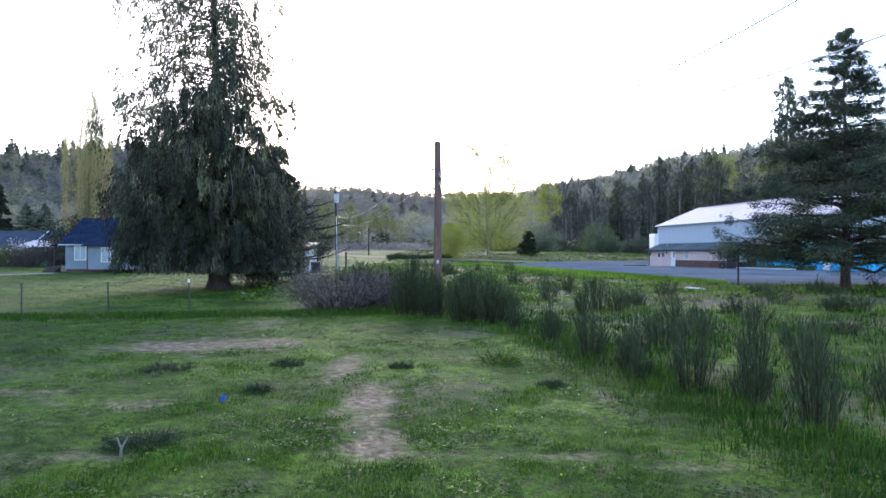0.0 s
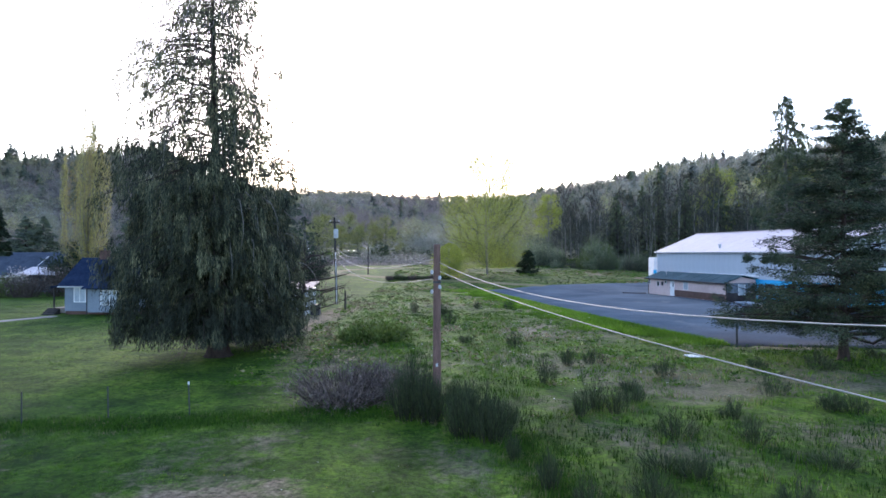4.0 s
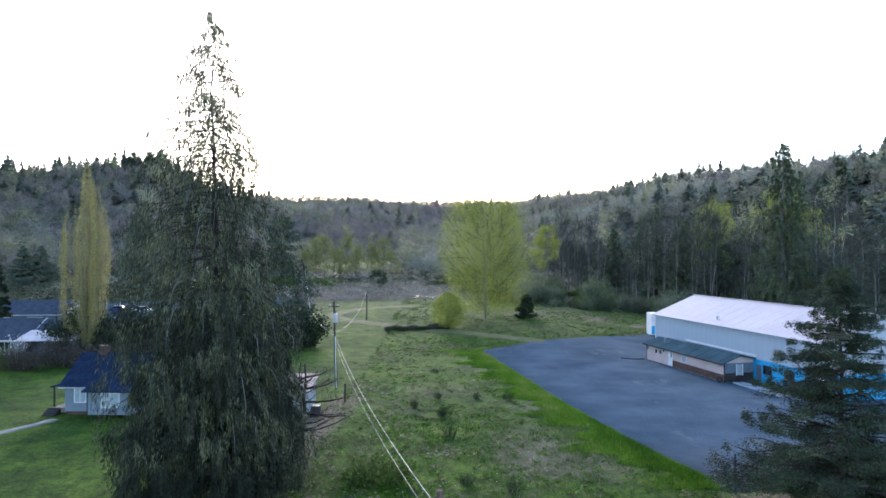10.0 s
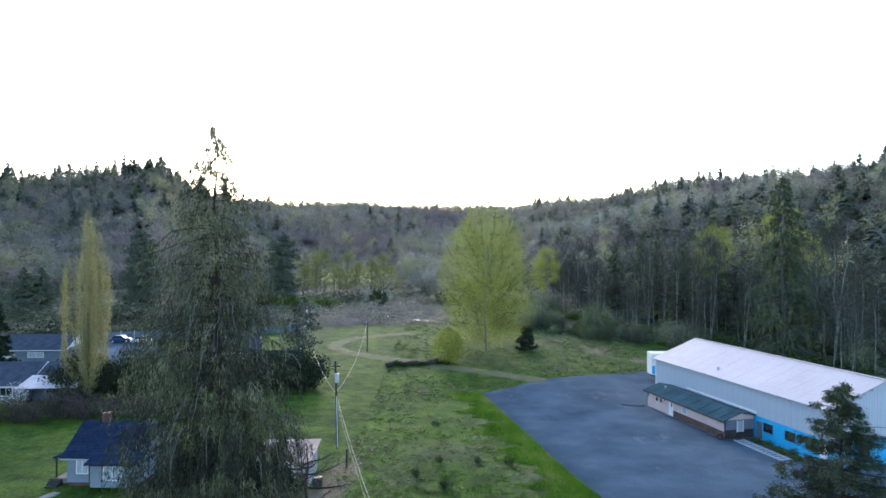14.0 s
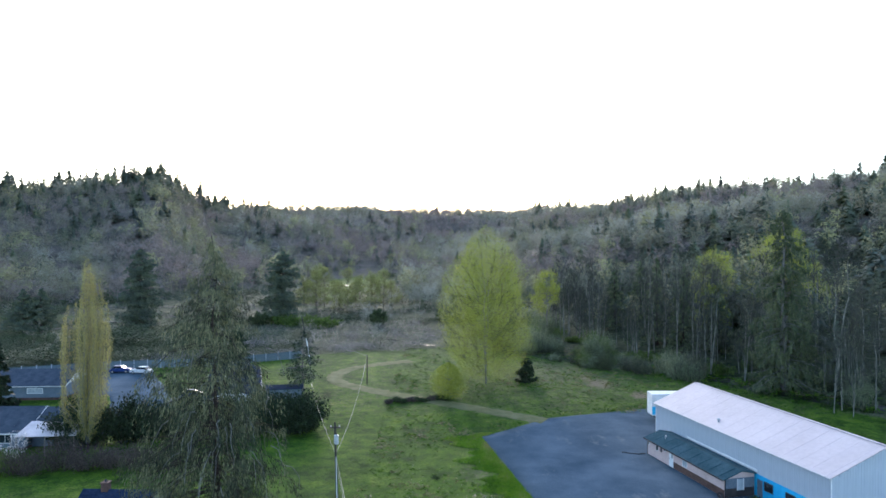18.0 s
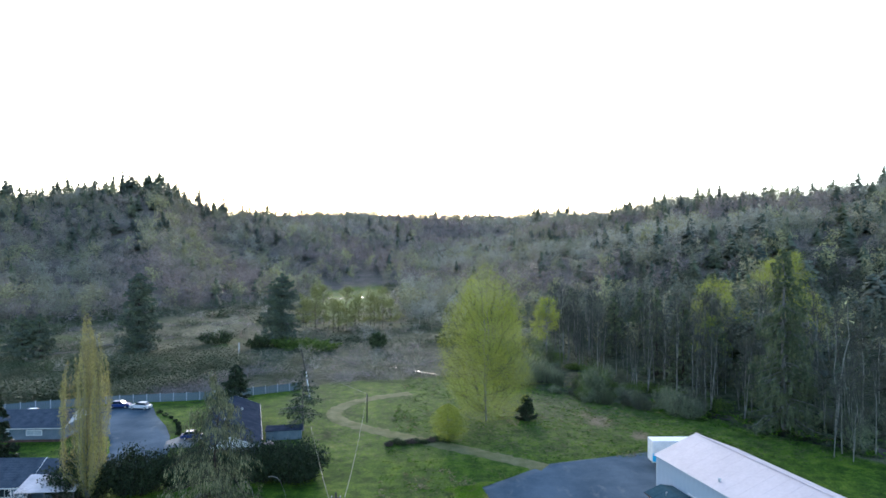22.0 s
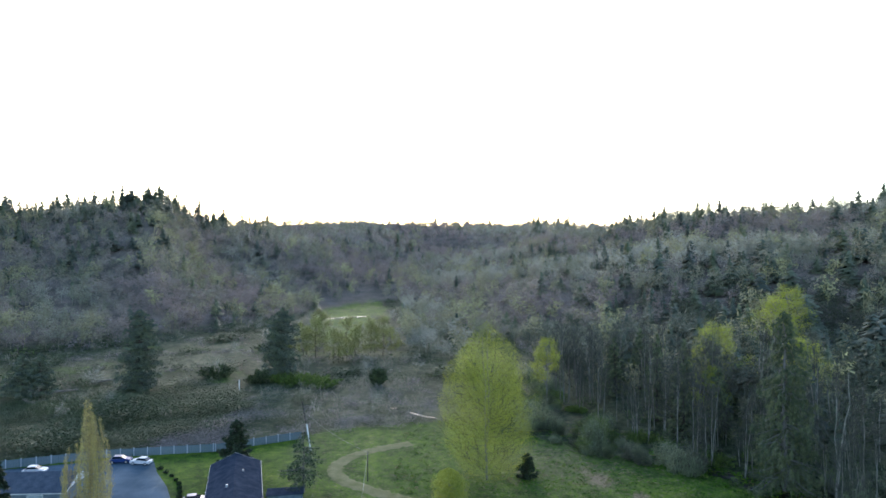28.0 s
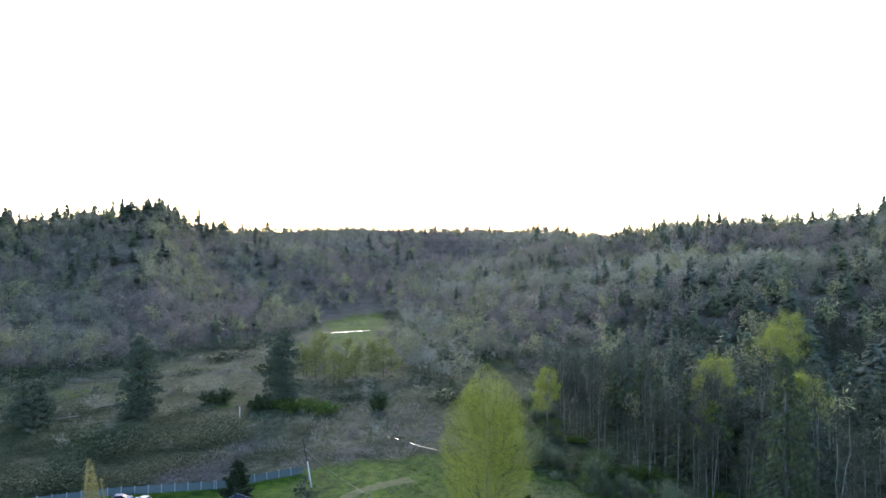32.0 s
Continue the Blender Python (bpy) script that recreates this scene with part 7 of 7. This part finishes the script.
    x, y = x[ok], y[ok]
    n = field_noise(x, y, 3, 39)
    v, f, t = blades(rng, x, y, 0.045 + 0.03 * np.clip(n, 0, 1), np.clip(0.12 + 0.16 * n + 0.24 * field_noise(x, y, 0.9, 43) + rng.normal(size=len(x)) * 0.12, 0, 0.95), 9, 0.28, 0.009)
    tagged(new("garden_grass", mesh_of("garden_grass", v, f, L_GRASS, t)), "green garden grass round the cedar and cottage", "grass", kind="stuff")

    # daisies in the meadow, a few dandelions in the lawn
    k = 420
    x, y = rng.uniform(-7, 12, k), rng.uniform(25, 85, k)
    ok = (x < np.interp(y, lot_y, lot_x) - 1) & (field_noise(x, y, 5, 47) > -0.3)
    x, y = np.concatenate([x[ok], rng.uniform(-7, 3, 60)]), np.concatenate([y[ok], rng.uniform(5, 18, 60)])
    size = np.where(y > 24, 0.026, 0.011)
    a = rng.uniform(0, 6.28, len(x))[:, None] + np.linspace(0, 2 * np.pi, 5, endpoint=False)
    z = ground_z(x, y) + np.where(y > 24, 0.16, 0.07)
    v = np.stack([x[:, None] + np.cos(a) * size[:, None], y[:, None] + np.sin(a) * size[:, None], z[:, None] + 0.3 * size[:, None] * np.sin(a)], -1).reshape(-1, 3)
    i = np.arange(len(x))[:, None] * 5
    f = np.concatenate([i + [[0, 1, 2]], i + [[0, 2, 3]], i + [[0, 3, 4]]], 1).reshape(-1, 3)
    t = np.repeat(np.where((y < 24) & (rng.uniform(size=len(x)) < 0.6), 1.0, 0.3), 5)
    tagged(new("meadow_flowers", mesh_of("meadow_flowers", v, f, L_PETAL, t)), "tiny white and yellow flowers among the grass", "flowers", kind="stuff")


grass()
for k, (x, y, h, w) in enumerate(((-5.4, 12.4, 0.16, 0.85), (-3.2, 12.9, 0.16, 0.5), (-3.6, 7.6, 0.17, 0.75), (-3.1, 10.6, 0.13, 0.4), (-0.9, 12.7, 0.13, 0.4), (1.8, 11.0, 0.12, 0.4), (1.1, 13.3, 0.3, 0.95), (-5.9, 7.4, 0.1, 0.5))):
    shrub("grass_tussock", x, y, h, w, L_BROOM if k != 6 else L_GRASS, "dark coarse tussock of grass in the lawn" if k != 6 else "large pale green tussock of long grass", "grass", 580 + k, stems=60, cards=900, size=0.012, upright=0.4, group="tussocks in the lawn", long=12.0, wood=L_BROOM, stray=0.35)

# ---- small things on the ground ----
e = thing("plastic_cup", pose(-3.4, 9.8, gz(-3.4, 9.8)), "small blue plastic cup lying in the grass", "cup")
tube("cup_wall", [(0, 0, 0.0), (0, 0, 0.09)], [0.03, 0.038], surface("blue_plastic", (0.02, 0.12, 0.5), (0.03, 0.16, 0.6), 5.0, 0.4), e, 14)
e = thing("forked_stick", pose(-3.6, 7.1, gz(-3.6, 7.1) - 0.05), "pale forked stick standing in the lawn", "stick")
tube("stem", [(0, 0, 0), (0.01, 0, 0.16)], [0.016, 0.014], M_WOOD, e, 7)
for dx in (-0.06, 0.07):
    tube("fork", [(0.01, 0, 0.15), (0.01 + dx, 0.01, 0.28)], [0.013, 0.008], M_WOOD, e, 7)
e = thing("white_board", pose(13.6, 35.2, gz(13.6, 35.2), 4, 3, 20), "white board lying in the meadow", "board")
part("sheet", box(-0.45, 0.45, -0.3, 0.3, 0.05, 0.1, 0.01), M_WHITE, e)
rp = thing("timber_ramp", HALL, "pale timber ramp rails lying beside the annex", "ramp")
for v in (-3.3, -2.2):
    part("rail", box(21.2, 28.5, v, v + 0.14, 0.02, 0.16, 0.01), M_CURTAIN, rp)
for i in range(12):
    part("rung", box(21.4 + i * 0.6, 21.56 + i * 0.6, -3.16, -2.2, 0.04, 0.14, 0.008), M_CURTAIN, rp)
hose = tube("drain_hose", [(26.9, 86.4, 0.08), (26.0, 86.1, 0.07), (25.0, 86.5, 0.07), (24.0, 87.0, 0.08)], [0.07] * 4, M_DARK, None, 8)
tagged(hose, "dark hose lying on the asphalt", "hose")
for k in range(9):
    w = HALL @ Vector((21.6 + k * 0.95, -0.9 - 0.5 * (k % 2), 0))
    shrub("wall_weed", w.x, w.y, 0.45 + 0.12 * (k % 3), 1.1, L_GREEN if k % 3 else L_LICHEN, "green weeds growing along the blue wall", "weeds", 600 + k, stems=30, cards=500, size=0.07, upright=0.6, group="weeds along the hall wall")
um = thing("patio_umbrella", pose(-29.5, 108.0, gz(-29.5, 108)), "pink and white patio umbrella in the yard", "umbrella")
tube("mast", [(0, 0, 0), (0, 0, 2.2)], [0.025, 0.025], M_GREYPAINT, um, 8)
bm = bmesh.new()
bmesh.ops.create_cone(bm, cap_ends=False, segments=10, radius1=1.05, radius2=0.03, depth=0.5, matrix=Matrix.Translation((0, 0, 2.1)))
part("canopy", bm, M_PINK, um, "faded pink canopy")
bm = bmesh.new()
bmesh.ops.create_cone(bm, cap_ends=True, segments=12, radius1=0.3, radius2=0.25, depth=0.12, matrix=Matrix.Translation((0, 0, 0.06)))
part("foot", bm, M_CONCRETE, um)
fs = thing("flat_shed", pose(-30.2, 116.5, gz(-30, 116), 0, 0, 10), "low flat-roofed grey shed behind the house", "shed")
part("wall", box(-2.0, 4.2, -1.4, 1.4, -0.1, 1.65, 0.02), M_FENCE, fs)
part("roof", slab((-2.2, -1.6, 1.7), (4.4, -1.6, 1.7), (4.4, 1.6, 1.9), (-2.2, 1.6, 1.9), 0.1), M_SHINGLE_DARK, fs, "grey roofing felt")
mk = thing("marker_post", pose(-62.8, 197.5, gz(-62.8, 197.5) - 0.1), "white marker post in the scrub", "post")
tube("shaft", [(0, 0, 0), (0, 0, 3.4)], [0.14, 0.14], M_WHITE, mk, 8)
for k, (x0, y0, x1, y1) in enumerate(((-112, 205, -106, 211), (-121, 188, -112, 197))):
    lg = tube("fallen_log", [(x0, y0, gz(x0, y0) + 0.5), ((x0 + x1) / 2, (y0 + y1) / 2, gz((x0 + x1) / 2, (y0 + y1) / 2) + 0.8), (x1, y1, gz(x1, y1) + 0.5)], [0.4, 0.35, 0.25], M_WOOD, None, 8)
    tagged(lg, "pale fallen log lying in the scrub", "log")
